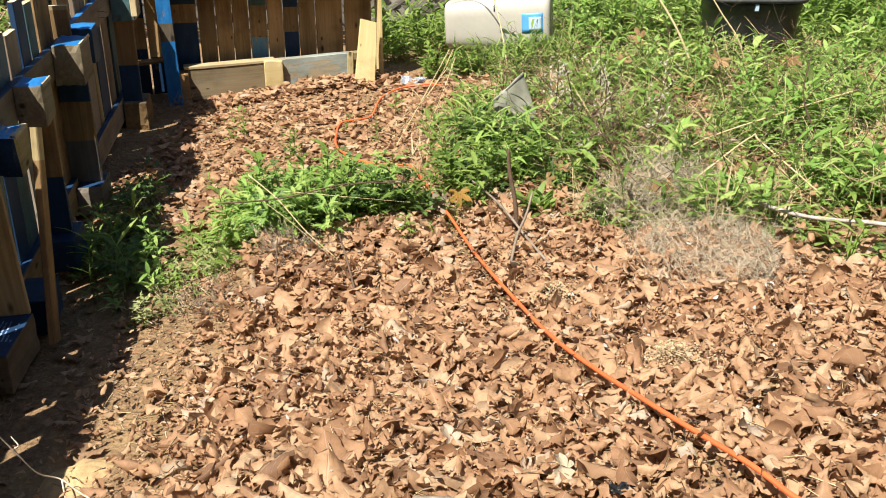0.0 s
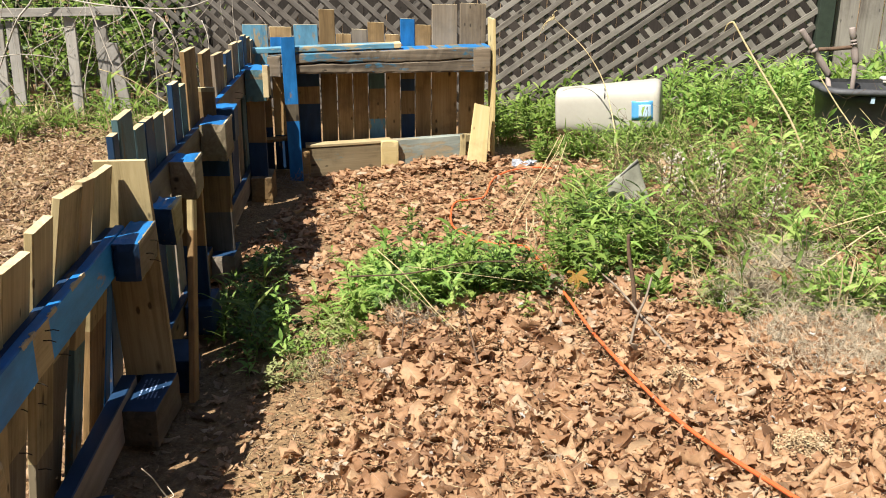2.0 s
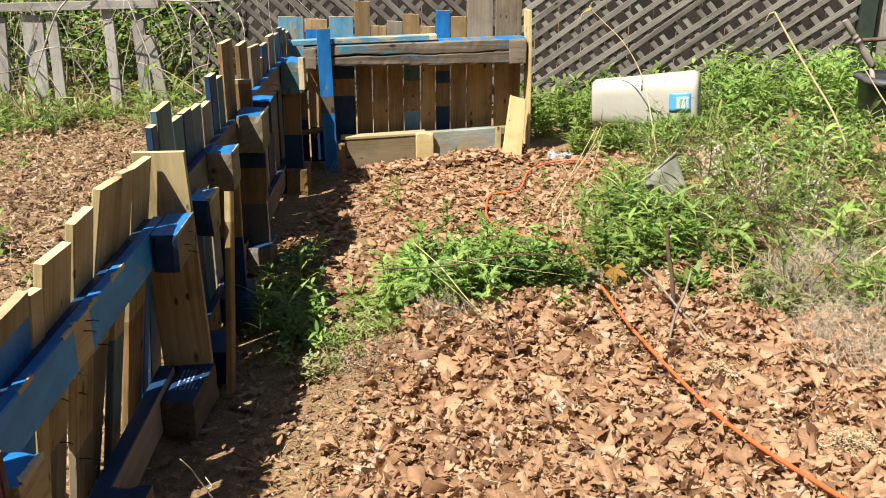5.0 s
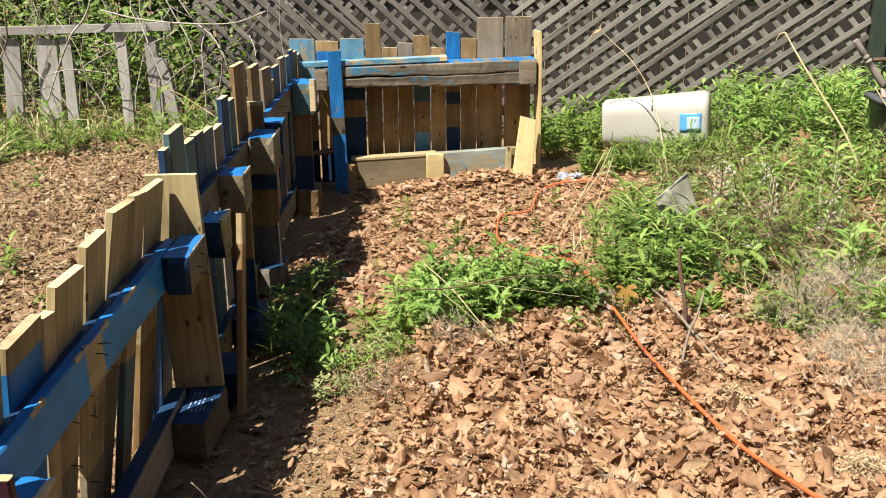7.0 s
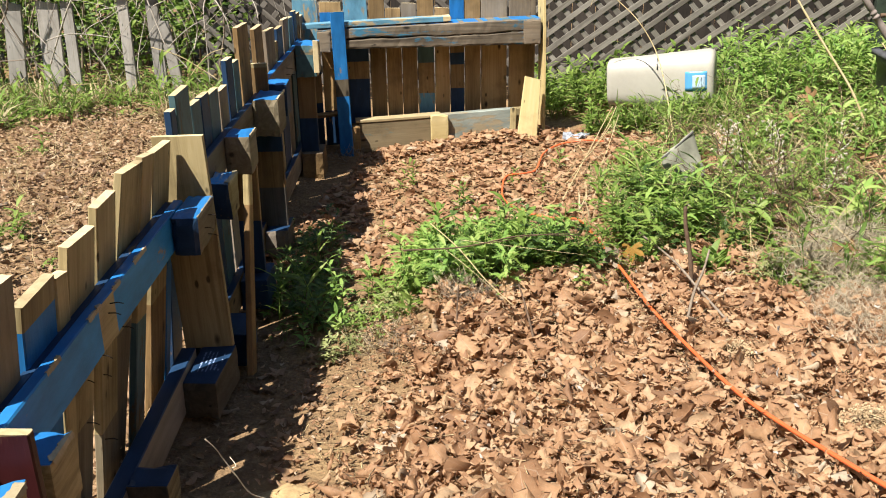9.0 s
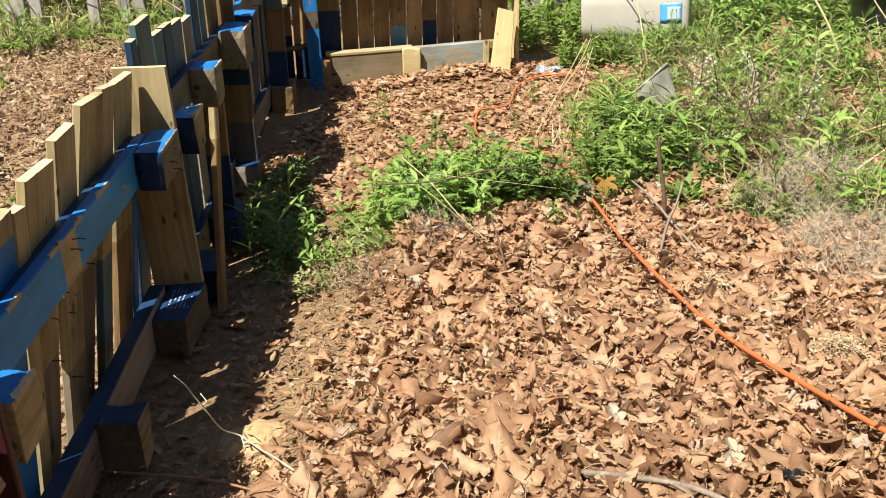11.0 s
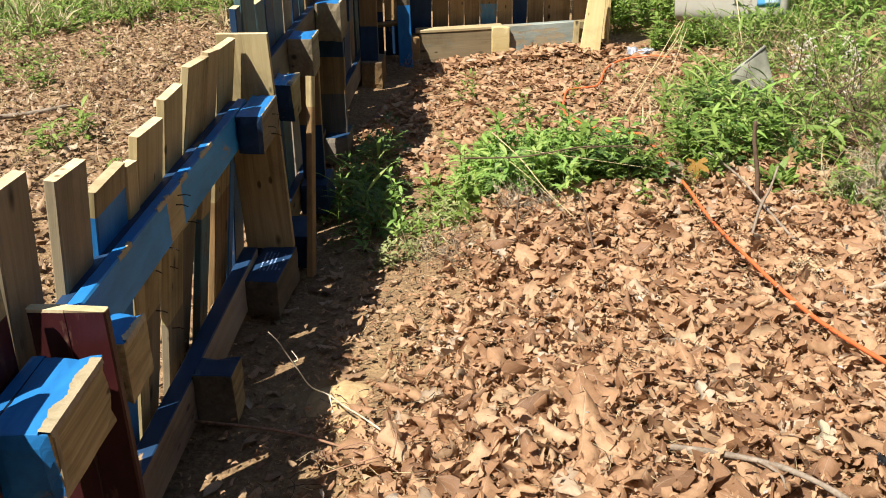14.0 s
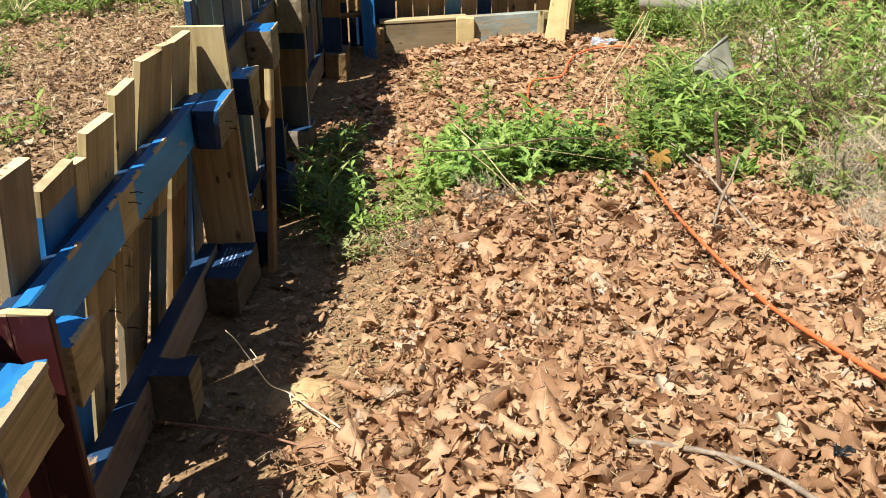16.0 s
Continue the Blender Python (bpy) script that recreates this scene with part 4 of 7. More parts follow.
def build_tub():
    """A black tote with a flanged rim, and things in it."""
    x0, y0, g = 1.63, 4.98, gz(1.6, 5.0)
    tub = thing("storage_tub", "dusty black plastic tub standing in tall weeds", "tub", (x0, y0, g))

    def ring(bm, hx, hy, z, r=0.12, n=8):
        out = []
        for cx, cy, a0 in ((1, 1, 0), (-1, 1, 90), (-1, -1, 180), (1, -1, 270)):
            for k in range(n + 1):
                t = radians(a0 + 90 * k / n)
                out.append(bm.verts.new((x0 + cx * (hx - r) + r * math.cos(t), y0 + cy * (hy - r) + r * math.sin(t), z)))
        return out

    def shell(levels, close):
        bm = bmesh.new()
        rings = [ring(bm, *lv) for lv in levels]
        for a, b in zip(rings, rings[1:]):
            for k in range(len(a)):
                bm.faces.new((a[k], a[(k + 1) % len(a)], b[(k + 1) % len(b)], b[k])).smooth = True
        if close:
            bm.faces.new(rings[0][::-1])
            bm.faces.new(rings[-1])
        else:
            for k in range(len(rings[0])):
                bm.faces.new((rings[-1][k], rings[-1][(k + 1) % len(rings[0])], rings[0][(k + 1) % len(rings[0])], rings[0][k]))
        bmesh.ops.recalc_face_normals(bm, faces=bm.faces[:])
        return bm

    t = 0.428
    settle(part("body", shell([(0.20, 0.15, g), (0.225, 0.170, g + 0.12), (0.227, 0.172, g + 0.13), (0.238, 0.182, t - 0.08), (0.243, 0.187, t - 0.075), (0.245, 0.19, t - 0.02),
                               (0.237, 0.182, t - 0.02), (0.19, 0.145, g + 0.01)], True), BLACK_PLASTIC), tub)
    settle(part("rim", shell([(0.243, 0.187, t - 0.034), (0.264, 0.208, t - 0.032), (0.266, 0.210, t - 0.010), (0.236, 0.180, t)], False), DUSTY, None, "dusty grey rim"), tub)
    bm = bmesh.new()
    bmesh.ops.create_cube(bm, size=1, matrix=Matrix.LocRotScale((x0 - 0.03, y0 - 0.195, t - 0.055), None, (0.018, 0.012, 0.032)))
    settle(part("clip", bm, WHITE_STICKER, None, "white plastic clip"), tub)
    rope = thing("rope", "loop of pale rope lying over the tub's rim", "rope", (x0 + 0.14, y0 - 0.16, t))
    bm = bmesh.new()
    pts = []
    for k in range(26):
        a = k * 0.75
        pts.append((x0 + 0.13 + (0.10 + 0.012 * math.sin(k)) * math.cos(a), y0 - 0.13 + 0.075 * math.sin(a), t + 0.014 + 0.0016 * k))
    tube(bm, curve(pts, 120), 0.009, 0.009, 7, 0.08)
    settle(part("coil", bm, ROPE), rope)
    tool = thing("hand_tool", "long-handled garden tool with two turned wooden grips", "garden tool", (x0 - 0.1, y0, t))

    def grip(p, q):
        bm = bmesh.new()
        p, q = Vector(p), Vector(q)
        prof = ((0, 0.017), (0.02, 0.019), (0.10, 0.020), (0.28, 0.022), (0.30, 0.018), (0.33, 0.018), (0.35, 0.023), (0.38, 0.023), (0.39, 0.019), (0.42, 0.019), (0.43, 0.024),
                (0.46, 0.024), (0.47, 0.020), (0.6, 0.023), (0.8, 0.024), (0.95, 0.022), (1, 0.018))
        d = (q - p).normalized()
        s = d.cross(Vector((0, 1, 0))).normalized()
        v = d.cross(s)
        rings = [[bm.verts.new(p + (q - p) * f + (s * math.cos(t) + v * math.sin(t)) * r * 0.82) for t in (2 * math.pi * k / 12 for k in range(12))] for f, r in prof]
        for a, b in zip(rings, rings[1:]):
            for k in range(12):
                bm.faces.new((a[k], a[(k + 1) % 12], b[(k + 1) % 12], b[k])).smooth = True
        bm.faces.new(rings[0][::-1])
        bm.faces.new(rings[-1])
        bmesh.ops.recalc_face_normals(bm, faces=bm.faces[:])
        settle(part("grip", bm, TOOL_WOOD), tool)

    grip((1.26, 5.0, 0.700), (1.435, 5.0, 0.46))
    grip((1.515, 5.0, 0.715), (1.56, 5.0, 0.53))
    bm = bmesh.new()
    tube(bm, curve([(1.36, 5.0, 0.60), (1.44, 5.0, 0.605), (1.545, 5.0, 0.617)], 8), 0.011, 0.011, 8, 0.04)
    settle(part("cross_bar", bm, DARK_TWIG, None, "dark cross bar"), tool)
    bm = bmesh.new()
    tube(bm, [(1.42, 5.0, 0.48), (1.46, 5.0, 0.33), (1.50, 5.0, 0.20)], 0.012, 0.012, 8)
    settle(part("shaft", bm, TOOL_WOOD), tool)
    bm = bmesh.new()
    tube(bm, [(1.556, 5.0, 0.56), (1.56, 5.0, 0.40), (1.56, 5.0, 0.20)], 0.012, 0.012, 8)
    settle(part("shaft", bm, TOOL_WOOD), tool)


build_tub()


CORD_LINE = []


def build_cord():
    pts = [(0.72, 0.70), (0.589, 1.018), (0.528, 1.110), (0.483, 1.215), (0.384, 1.425), (0.315, 1.622), (0.236, 1.865), (0.145, 2.223), (0.081, 2.525), (0.015, 2.793), (-0.067, 3.115),
           (-0.125, 3.350), (-0.165, 3.402), (-0.280, 3.441), (-0.38, 3.58), (-0.460, 3.80), (-0.485, 4.0), (-0.481, 4.20), (-0.391, 4.268), (-0.346, 4.34), (-0.330, 4.61), (-0.292, 4.775), (-0.206, 4.855),
           (-0.10, 4.85), (-0.01, 4.79)]
    line = CORD_LINE[:] = curve([(x, y, gz(x, y) + (0.056 if y < 3.0 else 0.049 if y < 3.6 else 0.030)) for x, y in pts], 240)
    for k, p in enumerate(line):
        p.z += 0.0012 * math.sin(k * 0.30)
    bm = tube(bmesh.new(), line, 0.0051, 0.0051, 8)
    cord = part("extension_cord", bm, CORD)
    tagged(cord, "bright orange extension cord snaking over dead leaves", "extension cord")


build_cord()


def build_rag():
    """A crumpled stiff sheet of canvas, half sunk in the weeds."""
    rag = thing("canvas_scrap", "crumpled grey canvas scrap with a dark hem among weeds", "cloth", (0.3, 3.75, gz(0.3, 3.75)))
    rnd = random.Random(8)
    c = [Vector((0.205, 3.740, 0.155)), Vector((0.328, 3.800, 0.258)), Vector((0.398, 3.745, 0.085)), Vector((0.232, 3.690, 0.035))]
    n = 12
    bm = bmesh.new()
    grid = []
    for i in range(n + 1):
        row = []
        for j in range(n + 1):
            u, v = i / n, j / n
            p = c[0] * (1 - u) * (1 - v) + c[1] * u * (1 - v) + c[2] * u * v + c[3] * (1 - u) * v
            p = p + Vector((0.1, -0.9, 0.5)) * (0.006 * math.sin(v * 5 + u * 3) + 0.004 * math.sin(u * 9 - v * 4) - 0.03 * v * v) + Vector((0, 0, rnd.uniform(-1, 1) * 0.003))
            row.append(bm.verts.new(p))
        grid.append(row)
    for i in range(n):
        for j in range(n):
            f = bm.faces.new((grid[i][j], grid[i + 1][j], grid[i + 1][j + 1], grid[i][j + 1]))
            f.smooth = True
    bmesh.ops.recalc_face_normals(bm, faces=bm.faces[:])
    bmesh.ops.solidify(bm, geom=bm.faces[:], thickness=0.004)
    settle(part("sheet", bm, RAG), rag)
    bm = tube(bmesh.new(), [c[0] + (c[1] - c[0]) * k / 8 + Vector((0.004, -0.007, -0.004)) + Vector((0.1, -0.9, 0.5)) * (0.004 * math.sin(k / 8 * 9)) for k in range(9)], 0.006, 0.005, 6, 0.1)
    settle(part("hem", bm, RAG_TRIM, None, "dark folded hem"), rag)


build_rag()


def scrap(name, label, category, at, size, mat, seed):
    """A small crumpled scrap lying on the ground."""
    rnd = random.Random(seed)
    bm = bmesh.new()
    n = 7
    g = [[bm.verts.new((at[0] + (i / n - 0.5) * size[0], at[1] + (j / n - 0.5) * size[1], at[2] + rnd.uniform(0, size[2]))) for j in range(n + 1)] for i in range(n + 1)]
    for i in range(n):
        for j in range(n):
            bm.faces.new((g[i][j], g[i + 1][j], g[i + 1][j + 1], g[i][j + 1]))
    bmesh.ops.solidify(bm, geom=bm.faces[:], thickness=0.002)
    return tagged(part(name, bm, mat), label, category)


scrap("plastic_scrap", "crumpled pale bluish plastic scrap on the leaves", "litter", (-0.16, 5.0, gz(-0.16, 5.0) + 0.02), (0.15, 0.10, 0.03), FILM, 1)
scrap("plastic_scrap", "small shiny black plastic scrap among dead leaves", "litter", (0.291, 1.206, gz(0.291, 1.206) + 0.046), (0.040, 0.030, 0.012), BLACK_PLASTIC, 2)


def stick(name, label, pts, r0, r1, mat, forks=(), category="stick", n=24):
    s = thing(name, label, category, pts[0])
    settle(part("stem", tube(bmesh.new(), curve(pts, n), r0, r1, 7, 0.12), mat), s)
    for f in forks:
        settle(part("twig", tube(bmesh.new(), curve(f, 10), r1 * 0.9, r1 * 0.35, 5, 0.1), mat), s)
    return s


def laid(pts, lift=0.02):
    return [(x, y, gz(x, y) + lift + (0.026 if x > -0.6 else 0.006) + (h[0] if h else 0)) for x, y, *h in pts]


stick("branch", "knobbly grey-brown fallen branch lying on dead leaves", laid([(-0.05, 1.235), (0.02, 1.222), (0.107, 1.195), (0.175, 1.15), (0.24, 1.08)], 0.028), 0.0060, 0.0048, TWIG,
      [laid([(0.09, 1.20), (0.12, 1.165), (0.125, 1.13)], 0.030)])
stick("twig", "thin reddish-brown twig sticking out beside the fence", [(-1.054, 1.385, -0.075), (-0.865, 1.306, -0.008), (-0.804, 1.312, -0.013), (-0.733, 1.308, -0.018), (-0.649, 1.276, -0.008), (-0.567, 1.232, 0.006), (-0.515, 1.195, 0.010)], 0.0036, 0.002, RED_TWIG,
      [laid([(-0.56, 1.215, 0.012), (-0.66, 1.20, 0.02), (-0.74, 1.18, 0.0)], 0.02), laid([(-0.55, 1.21, 0.012), (-0.62, 1.27, 0.03), (-0.70, 1.25, 0.02)], 0.02), laid([(-0.54, 1.20, 0.012), (-0.55, 1.26, 0.03), (-0.60, 1.32, 0.02)], 0.02)])
stick("root", "pale forked dry root arching out of the fence's shade", [(-0.859, 1.412, 0.156), (-0.844, 1.424, 0.127), (-0.835, 1.437, 0.093), (-0.816, 1.446, 0.050), (-0.795, 1.462, -0.004), (-0.768, 1.492, -0.040),
                                                                       (-0.714, 1.437, -0.024), (-0.662, 1.383, -0.003), (-0.616, 1.336, 0.012), (-0.578, 1.306, 0.014)], 0.0011, 0.0023, PEELED,
      [[(-0.818, 1.446, 0.050), (-0.824, 1.449, 0.064), (-0.816, 1.452, 0.070), (-0.833, 1.463, 0.083)], [(-0.765, 1.49, -0.04), (-0.745, 1.45, -0.05), (-0.735, 1.43, -0.06)]], n=40)
stick("branch", "bleached peeled branch resting on green weeds", laid([(0.905, 2.49, 0.055), (1.022, 2.37, 0.05), (1.156, 2.205, 0.065), (1.36, 1.97, 0.05)], 0.03), 0.0068, 0.0048, BLEACHED,
      [laid([(1.16, 2.20, 0.06), (1.25, 2.22, 0.09), (1.40, 2.15, 0.12)], 0.03)])
stick("dry_weed", "stiff brown dead stem standing among leaves", [(0.235, 2.665, gz(0.23, 2.66)), (0.225, 2.69, 0.10), (0.205, 2.71, 0.20), (0.20, 2.72, 0.265)], 0.0075, 0.006, DARK_TWIG)
stick("dry_weed", "crooked brown dead stem leaning over leaves", [(0.185, 2.37, gz(0.18, 2.37)), (0.215, 2.48, 0.07), (0.25, 2.57, 0.11), (0.27, 2.62, 0.16)], 0.005, 0.0035, TWIG)
stick("twig", "long thin grey twig lying among leaves", laid([(0.09, 3.10, 0.03), (0.18, 2.78, 0.04), (0.25, 2.52, 0.02), (0.305, 2.33)], 0.015), 0.0035, 0.0045, TWIG)
stick("dry_weed", "thin dark dead stem rising from the leaf bed", [(-0.225, 2.18, gz(-0.22, 2.18)), (-0.245, 2.24, 0.03), (-0.27, 2.32, 0.075), (-0.295, 2.38, 0.12)], 0.0042, 0.0028, DARK_TWIG)
stick("dry_weed", "pair of fine dark stems among the dead leaves", [(-0.47, 2.30, gz(-0.47, 2.3)), (-0.475, 2.36, 0.03), (-0.478, 2.42, 0.09)], 0.003, 0.002, DARK_TWIG,
      [[(-0.475, 2.36, 0.03), (-0.43, 2.38, 0.06), (-0.415, 2.40, 0.085)]])
stick("dry_stalk", "thick straw-coloured dry stalk leaning in the weeds", [(0.868, 4.80, 0.752), (0.95, 4.74, 0.615), (1.05, 4.67, 0.46), (1.157, 4.60, 0.294), (1.24, 4.55, 0.12)], 0.005, 0.0065, STALK, [[(0.868, 4.8, 0.752), (0.845, 4.81, 0.74), (0.83, 4.82, 0.70)]], "stalk")
stick("dry_stalk", "arching dry stalk with a feathery seed head", [(-0.026, 5.30, 0.711), (0.041, 5.30, 0.649), (0.154, 5.25, 0.546), (0.254, 5.20, 0.397), (0.305, 5.0, 0.238), (0.342, 4.6, 0.0)], 0.0025, 0.0035, STALK,
      [[(-0.026, 5.3, 0.711), (-0.05 - 0.01 * k, 5.3, 0.72 - 0.012 * k), (-0.05 - 0.02 * k, 5.3, 0.70 - 0.03 * k)] for k in range(-2, 4)], "stalk", 40)
stick("dry_stalk", "thin straw stalk leaning before the black tub", [(1.209, 4.40, 0.544), (1.29, 4.35, 0.42), (1.372, 4.30, 0.301), (1.43, 4.27, 0.14)], 0.003, 0.004, STALK, [], "stalk")
stick("dry_stalk", "long straw stalk slanting over green weeds", [(1.535, 3.358, 0.30), (1.25, 3.27, 0.24), (0.932, 3.196, 0.15), (0.80, 3.15, 0.06)], 0.0025, 0.0035, STALK, [], "stalk")
stick("dry_stalk", "bent straw stalk over green weeds", [(1.15, 2.62, 0.16), (1.03, 2.86, 0.25), (1.0, 2.88, 0.26), (0.80, 2.74, 0.17)], 0.003, 0.003, STALK, [], "stalk")
stick("dry_stalk", "pair of straw stalks crossing by the weeds", [(0.03, 4.9, 0.13), (-0.03, 4.65, 0.07), (-0.12, 4.2, 0.0), (-0.20, 3.75, -0.045)], 0.0025, 0.0025, STALK,
      [[(0.05, 4.9, 0.13), (-0.02, 4.6, 0.05), (-0.16, 4.1, -0.03), (-0.23, 3.85, -0.05)], [(0.06, 4.75, 0.12), (0.0, 4.3, 0.06), (-0.08, 3.8, -0.02)], [(0.02, 4.6, 0.10), (-0.10, 4.25, 0.02), (-0.26, 4.0, -0.05)]], "stalk")
stick("dry_stalk", "brown broken stem lying over the weed clump", [(-0.66, 2.50, 0.165), (-0.48, 2.55, 0.165), (-0.30, 2.62, 0.185), (-0.12, 2.68, 0.17)], 0.0028, 0.0014, DARK_TWIG, [[(-0.40, 2.58, 0.17), (-0.22, 2.63, 0.19), (-0.05, 2.64, 0.19)]], "stalk")
stick("dry_stalk", "straw stems fallen across the weed clump", [(-0.60, 2.66, 0.20), (-0.50, 2.58, 0.15), (-0.40, 2.47, 0.09), (-0.31, 2.40, 0.04)], 0.0020, 0.0013, STALK,
      [[(-0.55, 2.56, 0.16), (-0.45, 2.48, 0.12), (-0.33, 2.40, 0.05)], [(-0.50, 2.60, 0.17), (-0.30, 2.58, 0.16), (-0.10, 2.56, 0.15)]], "stalk")
stick("branch", "bare brown branch lying on leaves beyond the fence", laid([(-2.85, 3.06), (-2.769, 3.133), (-2.672, 3.226), (-2.56, 3.35)], 0.03), 0.012, 0.009, TWIG)
stick("dry_weed", "tall thin dark stem standing in the weeds", [(1.30, 2.9, gz(1.3, 2.9)), (1.27, 2.95, 0.2), (1.20, 3.0, 0.36), (1.21, 3.02, 0.50)], 0.004, 0.002, DARK_TWIG)

# ---- scattered leaves ----
rng = np.random.default_rng(11)


def leaf_form(seed, rows=6, cols=4, curl=1.0, bend=0.6, tooth=0.2, slim=1.0):
    """A dry leaf of unit length: a lobed blade rolled about its midrib, bent and twisted along. Corners, faces, uv."""
    r = np.random.default_rng(seed)
    v = np.linspace(0, 1, rows + 1)
    wide = slim * r.uniform(0.24, 0.40)
    base = np.sin(np.pi * np.clip(v * 0.95 + 0.03, 0, 1) ** r.uniform(0.75, 1.25)) ** 0.8
    lobes = r.uniform(1.4, 2.8)
    sides = [wide * base * (1 + tooth * np.cos(6.283 * (lobes * v + r.random())) + 1.3 * tooth * r.uniform(-1, 1, rows + 1)) for _ in range(2)]
    for h in sides:
        h[0], h[-1] = 0.03, 0.015
    u = np.linspace(-1, 1, cols + 1)
    vv, uu = np.meshgrid(v, u, indexing="ij")
    w = np.where(uu < 0, sides[0][:, None], sides[1][:, None]) * uu
    k = curl * r.uniform(0.6, 1.4) / wide * (0.55 + 0.9 * np.abs(vv - r.uniform(0.1, 0.9)))
    k = k * np.where(uu < 0, r.uniform(0.3, 1.3), r.uniform(0.3, 1.3))
    th = w * k
    x, z = np.sin(th) / k, (1 - np.cos(th)) / k
    for _ in range(3):
        a, f = r.uniform(0, 3.14), r.uniform(2.2, 4.5)
        fold = np.abs(np.mod((vv * math.cos(a) + w * math.sin(a)) * f + r.random(), 1.0) - 0.5)
        z = z + r.uniform(0.025, 0.075) * fold * (0.3 + np.abs(uu))
    z = z + 0.018 * r.uniform(-1, 1, z.shape) + np.abs(w) * r.uniform(-0.1, 0.3) + 0.05 * np.sin(vv * r.uniform(5, 10) + np.sign(uu) * r.uniform(0, 3) + r.uniform(0, 6)) * uu ** 2
    tw = r.uniform(-0.9, 0.9) * (vv - 0.5)
    x, z = x * np.cos(tw) - z * np.sin(tw), x * np.sin(tw) + z * np.cos(tw)
    full = bend * r.choice((-1, 1)) * r.uniform(0.3, 1.5)
    ph = full * (vv - 0.5)
    y = np.sin(ph) / full - z * np.sin(ph)
    z = (1 - np.cos(ph)) / full + z * np.cos(ph)
    x = x + r.uniform(-0.25, 0.25) * (vv - 0.5) ** 2
    P = np.c_[x.ravel(), y.ravel(), (z - z.mean()).ravel()]
    n = cols + 1
    i = (np.arange(rows)[:, None] * n + np.arange(cols)).ravel()
    return P, np.c_[i, i + 1, i + n + 1, i + n], np.c_[(uu.ravel() + 1) / 2, vv.ravel()]


def maple_form(seed, tips=5):
    """A broad leaf with pointed lobes round its stalk, of unit width, cupped a little."""
    r = np.random.default_rng(seed)
    out = []
    n = tips * 4
    for k in range(n + 1):
        f = k / n
        a = -2.35 + 4.7 * f
        tip = abs(math.sin(math.pi * tips * f))
        out.append((a, (0.24 + 0.34 * tip ** 0.9) * (0.72 + 0.34 * math.cos(a * 0.62)) * r.uniform(0.9, 1.1)))
    cup, droop = r.uniform(0.25, 0.7), r.uniform(0.1, 0.5)
    P, uv = [(0.0, 0.0, 0.0)], [(0.5, 0.0)]
    for share in (0.5, 1.0):
        for a, q in out:
            x, y = q * share * math.sin(a), q * share * math.cos(a)
            P.append((x, y, cup * x * x - droop * y * y + 0.02 * r.uniform(-1, 1)))
            uv.append((0.5 + 0.5 * math.sin(a) * share, 0.5 + 0.5 * math.cos(a) * share))
    m = n + 1
    F = [(0, 1 + k, 2 + k, 3 + k) for k in range(0, n, 2)] + [(1 + k, 1 + m + k, 2 + m + k, 2 + k) for k in range(n)]
    return np.array(P), np.array(F), np.array(uv)


def turns(yaw, tilt, about):
    """Rotation matrices: yaw about z, then leaning by tilt towards the way named by about."""
    c, s = np.cos(yaw), np.sin(yaw)
    o, l = np.zeros_like(yaw), np.ones_like(yaw)
    Z = np.stack([np.stack([c, -s, o], -1), np.stack([s, c, o], -1), np.stack([o, o, l], -1)], -2)
    ax, ay = np.cos(about), np.sin(about)
    ct, st = np.cos(tilt), np.sin(tilt)
    T = np.stack([np.stack([ct + ax * ax * (1 - ct), ax * ay * (1 - ct), ay * st], -1),
                  np.stack([ax * ay * (1 - ct), ct + ay * ay * (1 - ct), -ax * st], -1), np.stack([-ay * st, ax * st, ct], -1)], -2)
    return T @ Z


def spread(name, forms, at, M, size, mat, smooth=True, pick=None):
    """Joins one copy of a form at each place: at (n, 3), turns M (n, 3, 3), size (n,)."""
    pick = rng.integers(0, len(forms), len(at)) if pick is None else pick
    vs, fs, us, base = [], [], [], 0
    for k, (P, F, uv) in enumerate(forms):
        sel = np.flatnonzero(pick == k)
        if not len(sel):
            continue
        V = np.einsum("nij,pj->npi", M[sel] * size[sel, None, None], P) + at[sel, None, :]
        vs.append(V.reshape(-1, 3))
        fs.append((F[None] + (np.arange(len(sel)) * len(P))[:, None, None] + base).reshape(-1, 4))
        us.append(np.tile(uv, (len(sel), 1)))
        base += len(sel) * len(P)
    return quads(name, np.concatenate(vs), np.concatenate(fs), mat, np.concatenate(us), smooth)


def bed_edge(x):
    """How far back the clear leaf bed reaches."""
    return np.interp(x, [-0.9, -0.55, -0.3, 0.0, 0.2, 0.42, 0.5, 0.9, 1.0, 2.5], [2.25, 2.66, 2.75, 2.86, 2.98, 3.0, 2.5, 2.45, 2.15, 2.05])


def sample(n, x0, x1, y0, y1, keep):
    out = np.zeros((0, 2))
    while len(out) < n:
        p = np.c_[rng.uniform(x0, x1, n), rng.uniform(y0, y1, n)]
        out = np.r_[out, p[rng.random(n) < keep(p[:, 0], p[:, 1])]]
    return out[:n]


